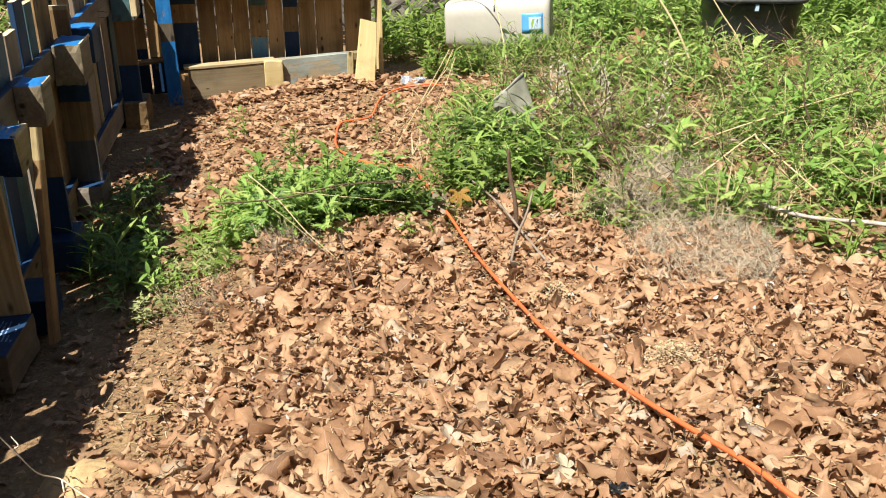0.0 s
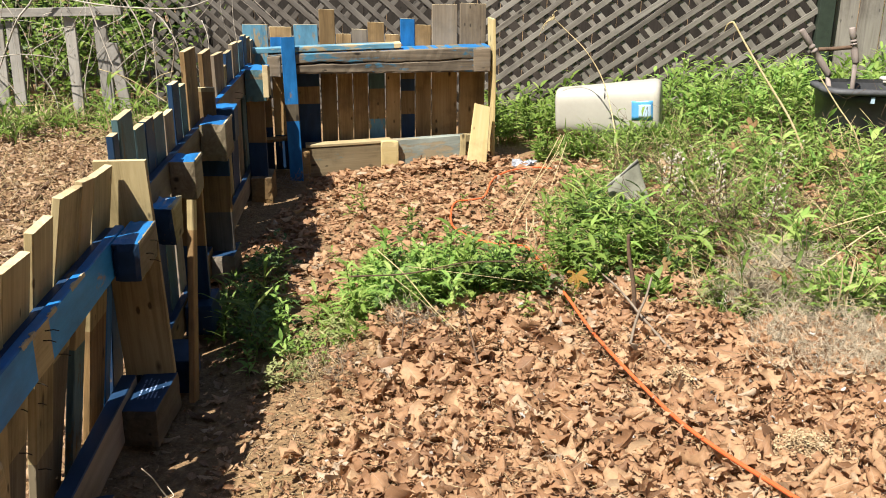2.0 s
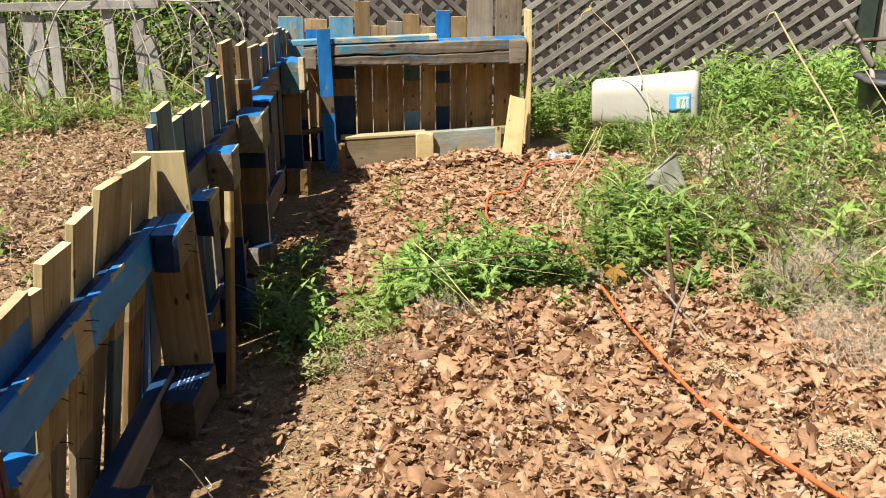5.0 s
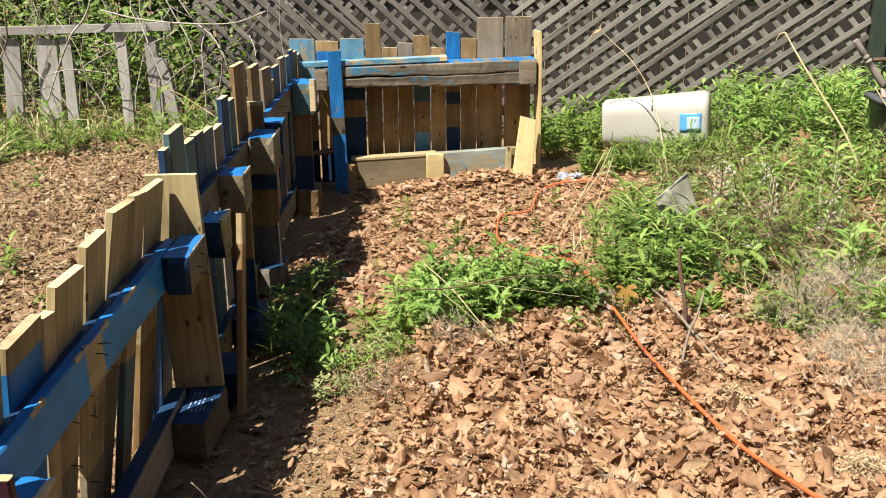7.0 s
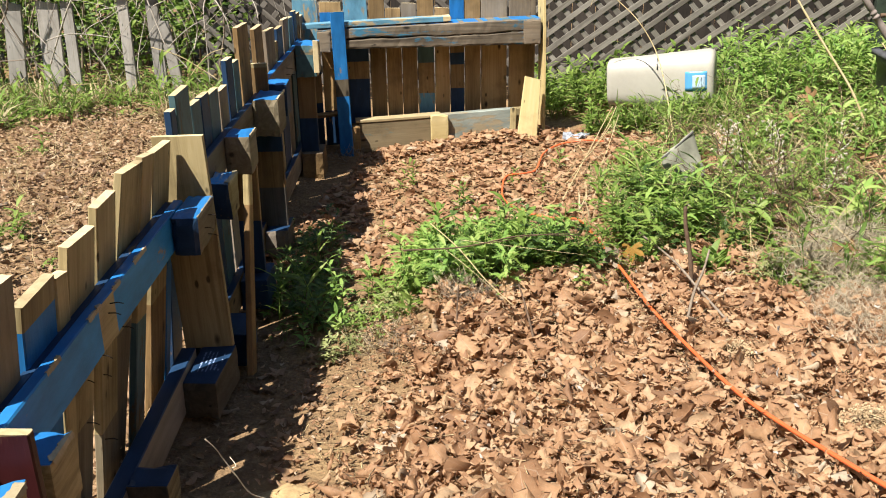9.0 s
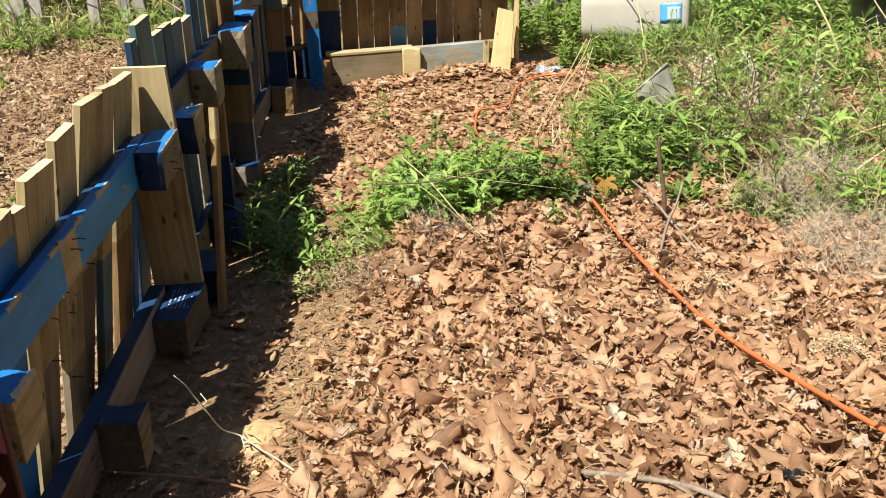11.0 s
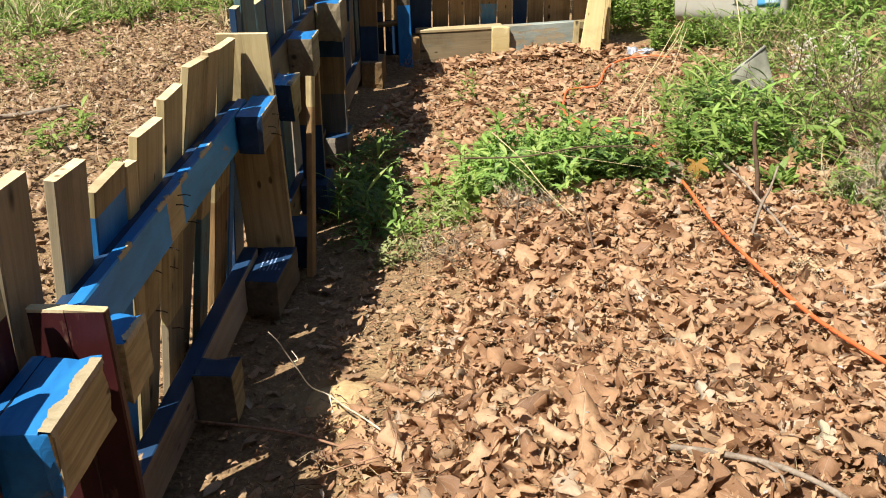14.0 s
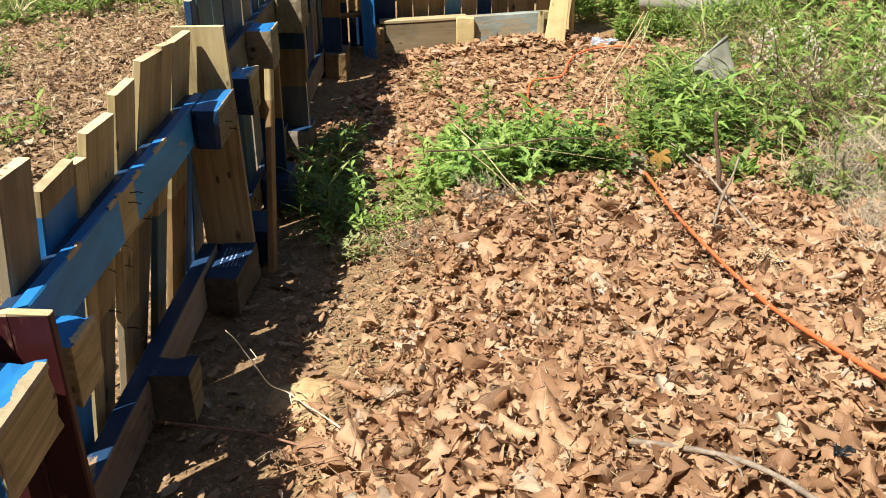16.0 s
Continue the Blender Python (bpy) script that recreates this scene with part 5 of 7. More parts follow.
BIG = [leaf_form(s, 9, 6, 0.95 + 0.4 * (s % 4), 0.7 + 0.35 * (s % 3), 0.30) for s in range(20)]
CURLS = [leaf_form(70 + s, 7, 6, 2.0 + 0.12 * s, 0.45, 0.22) for s in range(12)]
SMALL = [leaf_form(40 + s, 4, 2, 1.1, 1.0, 0.32, 0.7) for s in range(12)]
MEDIUM = [leaf_form(140 + s, 4, 4, 0.9 + 0.2 * (s % 4), 0.9, 0.30) for s in range(10)]
FLAT_BIG = [leaf_form(90 + s, 9, 6, 0.5, 0.8, 0.30) for s in range(5)]
MAPLE = [maple_form(s) for s in range(6)]
ALL_BIG = BIG + CURLS + FLAT_BIG[:2]


def lay(p, high, steep=0.32):
    n = len(p)
    z = ground(p[:, 0], p[:, 1]) + rng.uniform(0.002, high, n)
    tilt = np.abs(rng.normal(0, steep, n))
    flip = rng.random(n) < 0.45
    tilt = np.where(flip, np.pi - tilt * 0.9, tilt)
    z = z + np.where(flip, 0.012, 0.0)
    return np.c_[p, z], turns(rng.uniform(0, 6.283, n), tilt, rng.uniform(0, 6.283, n))


def off_loam(x, y):
    """No litter on the bare heap of loam at the shade's edge."""
    return ease(0.055, 0.075, np.hypot(x + 0.765, (y - 1.545) / 1.25))


def in_bed(x, y):
    return off_loam(x, y) * ease(-0.84, -0.36, x) ** 1.6 * ease(0.15, 0.75, y + 0.12 * np.sin(x * 9)) * ease(2.6, 1.7, x + 0.15 * np.sin(y * 7)) * np.where(y < bed_edge(x), 1.0, 0.0)


def patchy(x, y, scale=1.0, seed=0.0):
    return 0.5 + 0.5 * np.sin(x * 7.3 * scale + seed + 1.7 * np.sin(y * 3.1 * scale)) * np.sin(y * 6.1 * scale + 0.7 * seed + 1.3 * np.sin(x * 4.7 * scale))


def build_litter():
    p = sample(14500, -0.95, 2.6, 0.10, 3.1, in_bed)
    path = np.array([(q.x, q.y) for q in CORD_LINE])
    p = p[np.min(np.hypot(p[:, None, 0] - path[None, :, 0], p[:, None, 1] - path[None, :, 1]), 1) > 0.026]
    at, M = lay(p, 0.042, 0.54)
    size = np.clip(rng.lognormal(-3.10, 0.40, len(p)) * (1 + 0.22 * ease(1.7, 1.1, p[:, 1])), 0.016, 0.098) * (0.5 + 0.5 * ease(-0.80, -0.45, p[:, 0]))
    close = (np.abs(p[:, 0] - 0.15) < 0.75) & (p[:, 1] > 0.95) & (p[:, 1] < 1.75) & (at[:, 2] - ground(p[:, 0], p[:, 1]) > 0.022) & (size > 0.048)
    single = np.flatnonzero(close)[:300]
    rest = np.setdiff1d(np.arange(len(p)), single)
    bed = tagged(new("leaf_litter", spread("leaf_litter", ALL_BIG, at[rest], M[rest], size[rest], DRY)),
                 "thick bed of curled tan dead leaves on the ground", "dead leaves", kind="stuff")
    forms = []
    for k, (P, F, uv) in enumerate(ALL_BIG):
        forms.append(quads("leaf", P, F, DRY_ONE, uv))
    for i in single:
        ob = new("leaf", forms[int(rng.integers(0, len(forms)))])
        ob.matrix_basis = Matrix.Translation(at[i].tolist()) @ Matrix((M[i] * size[i]).tolist()).to_4x4()
        ob.parent = bed

    # finer litter under and between: the bed's crumbs, the far strip, under the fence, beyond it
    def fines(name, label, n, box, keep, lo, hi, high, steep=0.4, mat=DRY, forms=SMALL):
        q = sample(n, *box, keep)
        a, m = lay(q, high, steep)
        tagged(new(name, spread(name, forms, a, m, np.exp(rng.uniform(math.log(lo), math.log(hi), n)), mat)), label, "dead leaves", kind="stuff")

    fines("leaf_crumbs", "broken brown leaf crumbs covering the soil", 20000, (-1.2, 2.3, 0.25, 3.2), lambda x, y: np.where(y < bed_edge(x) + 0.1, 0.12 + 0.88 * ease(-0.95, -0.74, x), 0.1) * off_loam(x, y) * ease(0.15, 0.75, y + 0.12 * np.sin(x * 9)) * ease(2.4, 1.7, x + 0.15 * np.sin(y * 7)), 0.004, 0.026, 0.034, 0.7)
    fines("leaf_litter", "small curled tan leaf pieces on the leaf bed", 13000, (-0.8, 2.3, 0.3, 3.0), in_bed, 0.010, 0.034, 0.060, 0.9)
    fines("leaf_crumbs", "small bleached grey-white scraps on the leaf bed", 480, (-0.8, 2.3, 0.8, 2.9), in_bed, 0.006, 0.022, 0.062, 0.9, BLEACH)
    fines("leaf_crumbs", "small reddish-brown dead leaves before the far pallet", 3500, (-1.35, 0.5, 2.9, 5.3),
          lambda x, y: np.where(x < 0.05, 1.0, 0.4) * np.where(x < -1.2, 0.6, 1.0) * (0.25 + 0.75 * patchy(x, y, 2.2, 1.0)), 0.006, 0.045, 0.018, 0.35, RUSTY)
    fines("leaf_litter", "pale tan dead leaves before the far pallet", 3600, (-1.35, 0.45, 2.95, 5.3),
          lambda x, y: np.where(x < 0.05, 1.0, 0.4) * (0.3 + 0.7 * patchy(x, y, 1.6, 2.0)), 0.022, 0.075, 0.022, 0.40, DRY, MEDIUM)
    fines("leaf_litter", "curled leaves drifted against the far pallet's foot", 420, (-1.3, -0.3, 4.75, 5.2),
          lambda x, y: np.where(np.abs(y - (4.88 + 0.275 * (x + 1.36))) < 0.14, 1.0, 0.0), 0.03, 0.090, 0.032, 0.45, DRY, MEDIUM)
    fines("leaf_litter", "flat dark leaves in the fence's shade", 420, (-1.25, -0.75, 0.4, 4.6), lambda x, y: np.where(x > -1.03 - 0.183 * (y - 1.5), 1.0, 0.0), 0.02, 0.06, 0.008, 0.18, DULL)
    fines("leaf_litter", "dead leaves strewn beyond the pallet fence", 24000, (-4.4, -1.12, 0.4, 6.1),
          lambda x, y: ease(-1.05 - 0.183 * (y - 1.5), -1.3 - 0.183 * (y - 1.5), x) * ease(-4.5, -3.7, x + 0.15 * np.sin(y * 6)) * ease(0.3, 0.9, y + 0.12 * np.sin(x * 8)) * (1 - 0.6 * ease(5.2, 5.9, y)), 0.012, 0.062, 0.035, 0.5, DULL)
    fines("leaf_litter", "dead leaves caught between green weeds", 5500, (0.0, 2.8, 2.1, 6.3), lambda x, y: np.where(y > bed_edge(x), 1.0, 0.0), 0.02, 0.085, 0.05, 0.5, DRY, MEDIUM)


build_litter()


def scattered_bits(name, label, n, x0, x1, y0, y1, lo, hi, r, mat):
    """Short broken stems lying over and between the leaves."""
    rnd = random.Random(n)
    bm = bmesh.new()
    for _ in range(n):
        x, y = rnd.uniform(x0, x1), rnd.uniform(y0, y1)
        if y > float(bed_edge(x)) or x < -0.8:
            continue
        a, long = rnd.uniform(0, 6.28), rnd.uniform(lo, hi)
        p = Vector((x, y, gz(x, y) + rnd.uniform(0.022, 0.05)))
        d = Vector((math.cos(a), math.sin(a), rnd.uniform(-0.25, 0.25))) * long
        side = Vector((-d.y, d.x, 0)) * rnd.uniform(-0.2, 0.2)
        tube(bm, [p, p + d * 0.5 + side, p + d], r * rnd.uniform(0.6, 1.4), r * 0.5, 3)
    tagged(part(name, bm, mat), label, "stem bits", kind="stuff")


scattered_bits("stem_bits", "short straw-coloured stem bits among dead leaves", 1500, -0.8, 1.3, 0.8, 2.9, 0.015, 0.08, 0.0011, STALK)
scattered_bits("stem_bits", "short dark stem bits among dead leaves", 1500, -0.8, 1.3, 0.8, 2.9, 0.012, 0.07, 0.0013, DARK_TWIG)


def single_leaf(name, label, at, size, yaw, tilt, form, mat):
    P, F, uv = form
    ob = new(name, quads(name, P, F, mat, uv))
    ob.matrix_basis = Matrix.Translation(at) @ Matrix(turns(np.array([radians(yaw)]), np.array([radians(tilt)]), np.array([0.4]))[0].tolist()).to_4x4() @ Matrix.Scale(size, 4)
    return tagged(ob, label, "leaf")


single_leaf("leaf", "bleached cream dead leaf on the leaf bed", (0.208, 1.293, gz(0.208, 1.293) + 0.045), 0.062, 10, 25, FLAT_BIG[0], PALE_DRY)
single_leaf("leaf", "amber maple leaf caught on the cord among weeds", (0.05, 2.85, gz(0.05, 2.85) + 0.105), 0.082, 200, 60, MAPLE[1], AMBER)
single_leaf("leaf", "dull grey-brown maple leaf lying on the cord", (0.005, 2.845, gz(0.005, 2.845) + 0.075), 0.085, 120, 40, MAPLE[4], GREY_BROWN)
single_leaf("leaf", "large curled tan leaf at the clump's foot", (-0.30, 2.545, gz(-0.30, 2.545) + 0.05), 0.125, 80, 25, FLAT_BIG[3], DRY_ONE)
for x, y, s in ((-1.16, 4.93, 0.10), (-1.06, 4.90, 0.08), (-0.92, 4.98, 0.09)):
    single_leaf("leaf", "large pale tan dead leaf against the far pallet's foot", (x, y, gz(x, y) + 0.03), s, x * 900 % 360, 35, FLAT_BIG[int(x * -10) % 5], DRY_ONE)
for x, y, z, wide, yaw in ((1.266, 4.2, 0.24, 0.105, 160), (1.598, 4.2, 0.235, 0.095, 200), (1.798, 3.9, 0.24, 0.10, 185), (0.981, 4.6, 0.25, 0.10, 90), (0.86, 4.4, 0.18, 0.085, 20), (0.728, 2.75, 0.135, 0.075, 140),
                           (0.67, 2.78, 0.125, 0.065, 230), (0.941, 2.45, 0.145, 0.055, 60), (0.42, 3.08, 0.08, 0.07, 10), (0.36, 3.02, 0.06, 0.065, 250)):
    single_leaf("leaf", "large rusty dead maple leaf resting on weeds", (x, y, z), wide, yaw, 30 + yaw % 37, MAPLE[int(x * 37 + y * 10) % 6], RUST_LEAF)


def build_chips(x, y, n, r, label, lo=0.002, hi=0.009):
    """A small spill of wood chips."""
    q = np.c_[rng.normal(x, r, n), rng.normal(y, r * 0.9, n)]
    at, M = lay(q, 0.03, 0.8)
    at[:, 2] += 0.035 * np.exp(-((q - (x, y)) ** 2).sum(1) / (2 * r * r))
    F = np.array([[3, 2, 1, 0], [4, 5, 6, 7], [0, 1, 5, 4], [1, 2, 6, 5], [2, 3, 7, 6], [3, 0, 4, 7]])
    chips = []
    for k in range(6):
        slim = (0.10, 0.16, 0.24, 0.30, 0.36, 0.42)[k]
        flat = np.array([[-0.5, -slim], [0.5, -slim * 0.8], [0.42, slim], [-0.38, slim * 0.9]]) + rng.uniform(-0.12, 0.12, (4, 2))
        chips.append((np.r_[np.c_[flat, np.zeros(4)], np.c_[flat * 0.96, rng.uniform(0.03, 0.10, 4)]], F, np.zeros((8, 2))))
    me = spread("wood_chips", chips, at, M, np.exp(rng.uniform(math.log(lo), math.log(hi), n)), CHIP)
    me.polygons.foreach_set("use_smooth", np.zeros(len(me.polygons), bool))
    tagged(new("wood_chips", me), label, "wood chips", kind="stuff")


build_chips(0.285, 2.14, 1700, 0.042, "small spill of pale wood chips on leaves")
build_chips(0.475, 1.67, 2600, 0.046, "crumbly pile of pale wood chips on leaves")


def soil_mound(x, y, r, high, seed):
    """A low crumbly heap of earth."""
    rnd = random.Random(seed)
    bm = bmesh.new()
    rings, n = [], 22
    for k in range(7):
        f = k / 6
        ring = []
        for j in range(n):
            a = 6.2832 * j / n
            q = r * f * (1 + 0.18 * math.sin(2 * a + seed) + 0.1 * math.sin(5 * a))
            px, py = x + q * math.cos(a), y + 1.3 * q * math.sin(a)
            ring.append(bm.verts.new((px, py, gz(px, py) - 0.004 + high * (1 - f * f) * (1 + rnd.uniform(-0.12, 0.12)) + rnd.uniform(-1, 1) * 0.0015)))
        rings.append(ring)
    for a, b in zip(rings, rings[1:]):
        for j in range(n):
            bm.faces.new((a[j], b[j], b[(j + 1) % n], a[(j + 1) % n])).smooth = True
    bmesh.ops.remove_doubles(bm, verts=bm.verts[:], dist=0.0005)
    tagged(part("soil_mound", bm, SAND), "low heap of pale tan loam at the shade's edge", "soil")


soil_mound(-0.770, 1.548, 0.068, 0.030, 1)
soil_mound(-0.715, 1.43, 0.04, 0.012, 2)


# ---- weeds ----
def blade(n, length, width, arch, fold, base, way, up, full=0.35):
    """A folded, arching leaf from base: way is its outward heading, up how steeply it starts (radians)."""
    t = np.linspace(0, 1, n + 1)
    half = width * np.sin(np.pi * np.clip(t * (1 - 0.04) + 0.03, 0, 1) ** (0.5 + full))
    ang = up - arch * t
    seg = length / n
    r = np.r_[0, np.cumsum(np.cos((ang[:-1] + ang[1:]) / 2)) * seg]
    z = np.r_[0, np.cumsum(np.sin((ang[:-1] + ang[1:]) / 2)) * seg]
    d, s = np.array([math.cos(way), math.sin(way)]), np.array([-math.sin(way), math.cos(way)])
    mid = np.c_[base[0] + r * d[0], base[1] + r * d[1], base[2] + z]
    off = np.c_[half * s[0], half * s[1], half * fold]
    P = np.stack([mid - off * [1, 1, -1], mid, mid + off], 1).reshape(-1, 3)
    i = (np.arange(n)[:, None] * 3 + np.arange(2)).ravel()
    uv = np.stack([np.c_[np.full(n + 1, a), t] for a in (0.0, 0.5, 1.0)], 1).reshape(-1, 2)
    return P, np.c_[i, i + 1, i + 4, i + 3], uv


def joined(pieces):
    V, F, T, b = [], [], [], 0
    for P, f, uv in pieces:
        V.append(P), F.append(f + b), T.append(uv)
        b += len(P)
    return np.concatenate(V), np.concatenate(F), np.concatenate(T)


def stem_form(path, r):
    """A three-sided stem through path."""
    path = np.array(path, float)
    k = np.array([[math.cos(a), math.sin(a), 0] for a in (0, 2.1, 4.2)])
    P = (path[:, None] + k[None] * (r * np.linspace(1, 0.5, len(path)))[:, None, None]).reshape(-1, 3)
    F = [[a * 3 + j, a * 3 + (j + 1) % 3, a * 3 + 3 + (j + 1) % 3, a * 3 + 3 + j] for a in range(len(path) - 1) for j in range(3)]
    return P, np.array(F), np.full((len(P), 2), 0.25)


def lance_plant(seed, high=0.25, leaves=15, long=0.075, wide=0.009):
    """An upright weed with narrow leaves all round its stem."""
    r = np.random.default_rng(seed)
    lean = r.uniform(-0.2, 0.2, 2)
    line = [np.r_[lean * high * f * f, high * f] for f in np.linspace(0, 1, 4)]
    out = [stem_form(line, 0.0022)]
    for k in range(leaves):
        f = 0.15 + 0.85 * (k + r.random() * 0.5) / leaves
        b = np.r_[lean * high * f * f, high * min(f, 1)]
        out.append(blade(3, long * r.uniform(0.7, 1.25) * (1.1 - 0.35 * f), wide * r.uniform(0.8, 1.4), r.uniform(0.3, 1.2), r.uniform(0.05, 0.35), b, 2.4 * k + r.uniform(-0.4, 0.4), r.uniform(0.1, 0.7) + 0.4 * f))
    return joined(out)


def lobed_plant(seed, high=0.14, leaves=10, long=0.07):
    """A bushy weed whose leaves are cut into pointed lobes."""
    r = np.random.default_rng(seed)
    line = [(0, 0, 0), (r.uniform(-0.01, 0.01), r.uniform(-0.01, 0.01), high * 0.5), (r.uniform(-0.02, 0.02), r.uniform(-0.02, 0.02), high)]
    out = [stem_form(line, 0.0025)]
    for k in range(leaves):
        f = 0.1 + 0.9 * (k + 0.5) / leaves
        way, up = 2.4 * k + r.uniform(-0.4, 0.4), r.uniform(0.1, 0.9)
        L = long * r.uniform(0.7, 1.25)
        b = np.array([0, 0, high * f])
        out.append(blade(3, L, L * 0.12, 0.7, 0.3, b, way, up))
        for g, side in ((0.35, 1), (0.35, -1), (0.6, 1), (0.6, -1), (0.82, 1), (0.82, -1)):
            tip = b + np.array([math.cos(way) * math.cos(up - 0.35 * g), math.sin(way) * math.cos(up - 0.35 * g), math.sin(up - 0.35 * g)]) * L * g * 0.95
            out.append(blade(1, L * (0.5 - 0.25 * g) * r.uniform(0.8, 1.2), L * 0.105, 0.3, 0.2, tip, way + side * r.uniform(0.6, 1.0), up * 0.5 + r.uniform(-0.2, 0.2), 0.2))
    return joined(out)


def cress_plant(seed, high=0.12, leaves=16, spread_=0.068, long=0.034):
    """A low bushy weed: thin stems ending in small rounded, cut leaves held flat to the light."""
    r = np.random.default_rng(seed)
    out = []
    for k in range(leaves):
        way, q = 2.4 * k + r.uniform(-0.5, 0.5), math.sqrt((k + 0.5) / leaves)
        tip = np.array([math.cos(way) * spread_ * q, math.sin(way) * spread_ * q, high * (1.05 - 0.55 * q * q) * r.uniform(0.75, 1.15)])
        out.append(stem_form([(0, 0, 0), tip * [0.4, 0.4, 0.6], tip], 0.0010))
        turn, size = r.uniform(0, 6.28), 0.9 * long * r.uniform(0.7, 1.3)
        for d in (-1.15, 0.0, 1.15, 2.4, -2.4)[:int(r.integers(3, 6))]:
            out.append(blade(2, size * (1.0 if d == 0 else 0.8), size * r.uniform(0.17, 0.26), r.uniform(0.2, 1.0), r.uniform(0.1, 0.4), tip, turn + d, r.uniform(-0.2, 0.9), 0.25))
    return joined(out)


def tuft(seed, high=0.16, blades=12, wide=0.003):
    """A tuft of grass."""
    r = np.random.default_rng(seed)
    return joined([blade(3, high * r.uniform(0.5, 1.3), wide * r.uniform(0.7, 1.4), r.uniform(0.5, 1.9), 0.4, np.array([r.normal(0, 0.01), r.normal(0, 0.01), 0]),
                         r.uniform(0, 6.28), r.uniform(0.9, 1.5), 0.1) for _ in range(blades)])


def creeper(seed):
    """Small round leaves close to the ground."""
    r = np.random.default_rng(seed)
    return joined([blade(2, r.uniform(0.018, 0.035), r.uniform(0.007, 0.012), 0.5, 0.2, np.array([r.normal(0, 0.025), r.normal(0, 0.025), r.uniform(0.005, 0.05)]), r.uniform(0, 6.28), r.uniform(0, 0.7), 0.3)
                   for _ in range(9)])


def rosette(seed, leaves=13, long=0.10):
    """A low weed: broad strap leaves standing out of one root."""
    r = np.random.default_rng(seed)
    return joined([blade(5, long * r.uniform(0.7, 1.25), long * r.uniform(0.085, 0.13), r.uniform(0.3, 1.3), r.uniform(0.15, 0.4), np.array([r.normal(0, 0.006), r.normal(0, 0.006), 0.0]),
                         2.4 * k + r.uniform(-0.3, 0.3), r.uniform(0.6, 1.35), 0.75) for k in range(leaves)])


def wisp(seed, stems=5, high=0.11):
    """A dead feathery weed: curling hair-thin stems set with short side hairs."""
    r = np.random.default_rng(seed)
    out = []
    for k in range(stems):
        way, up, p = r.uniform(0, 6.28), r.uniform(0.5, 1.5), np.array([r.normal(0, 0.012), r.normal(0, 0.012), 0.0])
        line, turn, drop = [p], r.uniform(-0.5, 0.5), r.uniform(0.15, 0.55)
        for _ in range(6):
            p = p + np.array([math.cos(way) * math.cos(up), math.sin(way) * math.cos(up), math.sin(up)]) * high / 5 * r.uniform(0.7, 1.3)
            line.append(p)
            way, up = way + turn + r.uniform(-0.3, 0.3), up - drop
        out.append(stem_form(line, 0.0009))
        for a, b in zip(line[1:], line[2:]):
            for f in (0.0, 0.33, 0.66):
                q = a + (b - a) * f
                d = r.normal(0, 1, 3)
                out.append(stem_form([q, q + d / np.linalg.norm(d) * r.uniform(0.008, 0.022)], 0.00065))
    return joined(out)


ROSETTE = [rosette(s) for s in range(3)]
WISP = [wisp(s) for s in range(9)]
LANCE = [lance_plant(s, 0.16 + 0.03 * (s % 4), 11 + s % 5, 0.080, 0.0085) for s in range(8)]
TALL = [lance_plant(20 + s, 0.38 + 0.05 * (s % 3), 22, 0.12, 0.0115) for s in range(5)]
LOBED = [lobed_plant(s, 0.10 + 0.025 * (s % 4), 9 + s % 4, 0.072) for s in range(8)]
TUFTS = [tuft(s, 0.12 + 0.03 * (s % 3), 11) for s in range(6)]
CREEP = [creeper(s) for s in range(6)]
GRASSY = [lance_plant(120 + s, 0.14 + 0.03 * s, 9, 0.13, 0.0065) for s in range(5)]
CRESS = [cress_plant(s, 0.09 + 0.025 * (s % 4), 9 + s % 4) for s in range(8)]
CLUMP = [lobed_plant(200 + s, 0.11 + 0.02 * (s % 3), 17, 0.044) for s in range(6)]
FUZZ = [lobed_plant(80 + s, 0.09, 14, 0.045) for s in range(5)]


def weeds(name, label, forms, mat, p, lo=0.7, hi=1.25, sink=0.01, lean=0.25):
    n = len(p)
    at = np.c_[p, ground(p[:, 0], p[:, 1]) - sink]
    M = turns(rng.uniform(0, 6.28, n), np.abs(rng.normal(0, lean, n)), rng.uniform(0, 6.28, n))
    ob = new(name, spread(name, forms, at, M, rng.uniform(lo, hi, n), mat))
    return tagged(ob, label, "weeds", kind="stuff")


def field(x, y):
    """Where the weeds stand: beyond the leaf bed on the yard's right, thin before the bin."""
    w = np.where(y > bed_edge(x) + 0.06, 1.0, 0.0) * ease(-0.02, 0.3, x + 0.12 * np.sin(y * 5))
    w = w * (1 - 0.75 * ease(0.55, 0.15, x) * ease(4.1, 4.6, y) * ease(5.6, 5.2, y))
    bald = np.exp(-((x - 0.72) / 0.28) ** 2 - ((y - 3.75) / 0.5) ** 2)
    w = w * np.where((y < 3.5) & (x < 0.12), 0.15, 1.0)
    thin = 1 - 0.45 * np.exp(-((x - 0.35) / 0.35) ** 2 - ((y - 3.6) / 0.8) ** 2)
    bare = np.exp(-((x - 0.40) / 0.22) ** 2 - ((y - 3.08) / 0.20) ** 2)
    thin = thin * (1 - 0.88 * bare) * (1 - 0.8 * np.exp(-((x - 0.68) / 0.17) ** 2 - ((y - 2.80) / 0.22) ** 2))
    return w * thin * (0.05 + 0.95 * patchy(x, y) ** 2.2) * (1 - 0.85 * bald)


def ellipse(n, cx, cy, rx, ry):
    a, r = rng.uniform(0, 6.28, n), np.sqrt(rng.random(n))
    return np.c_[cx + rx * r * np.cos(a), cy + ry * r * np.sin(a)]


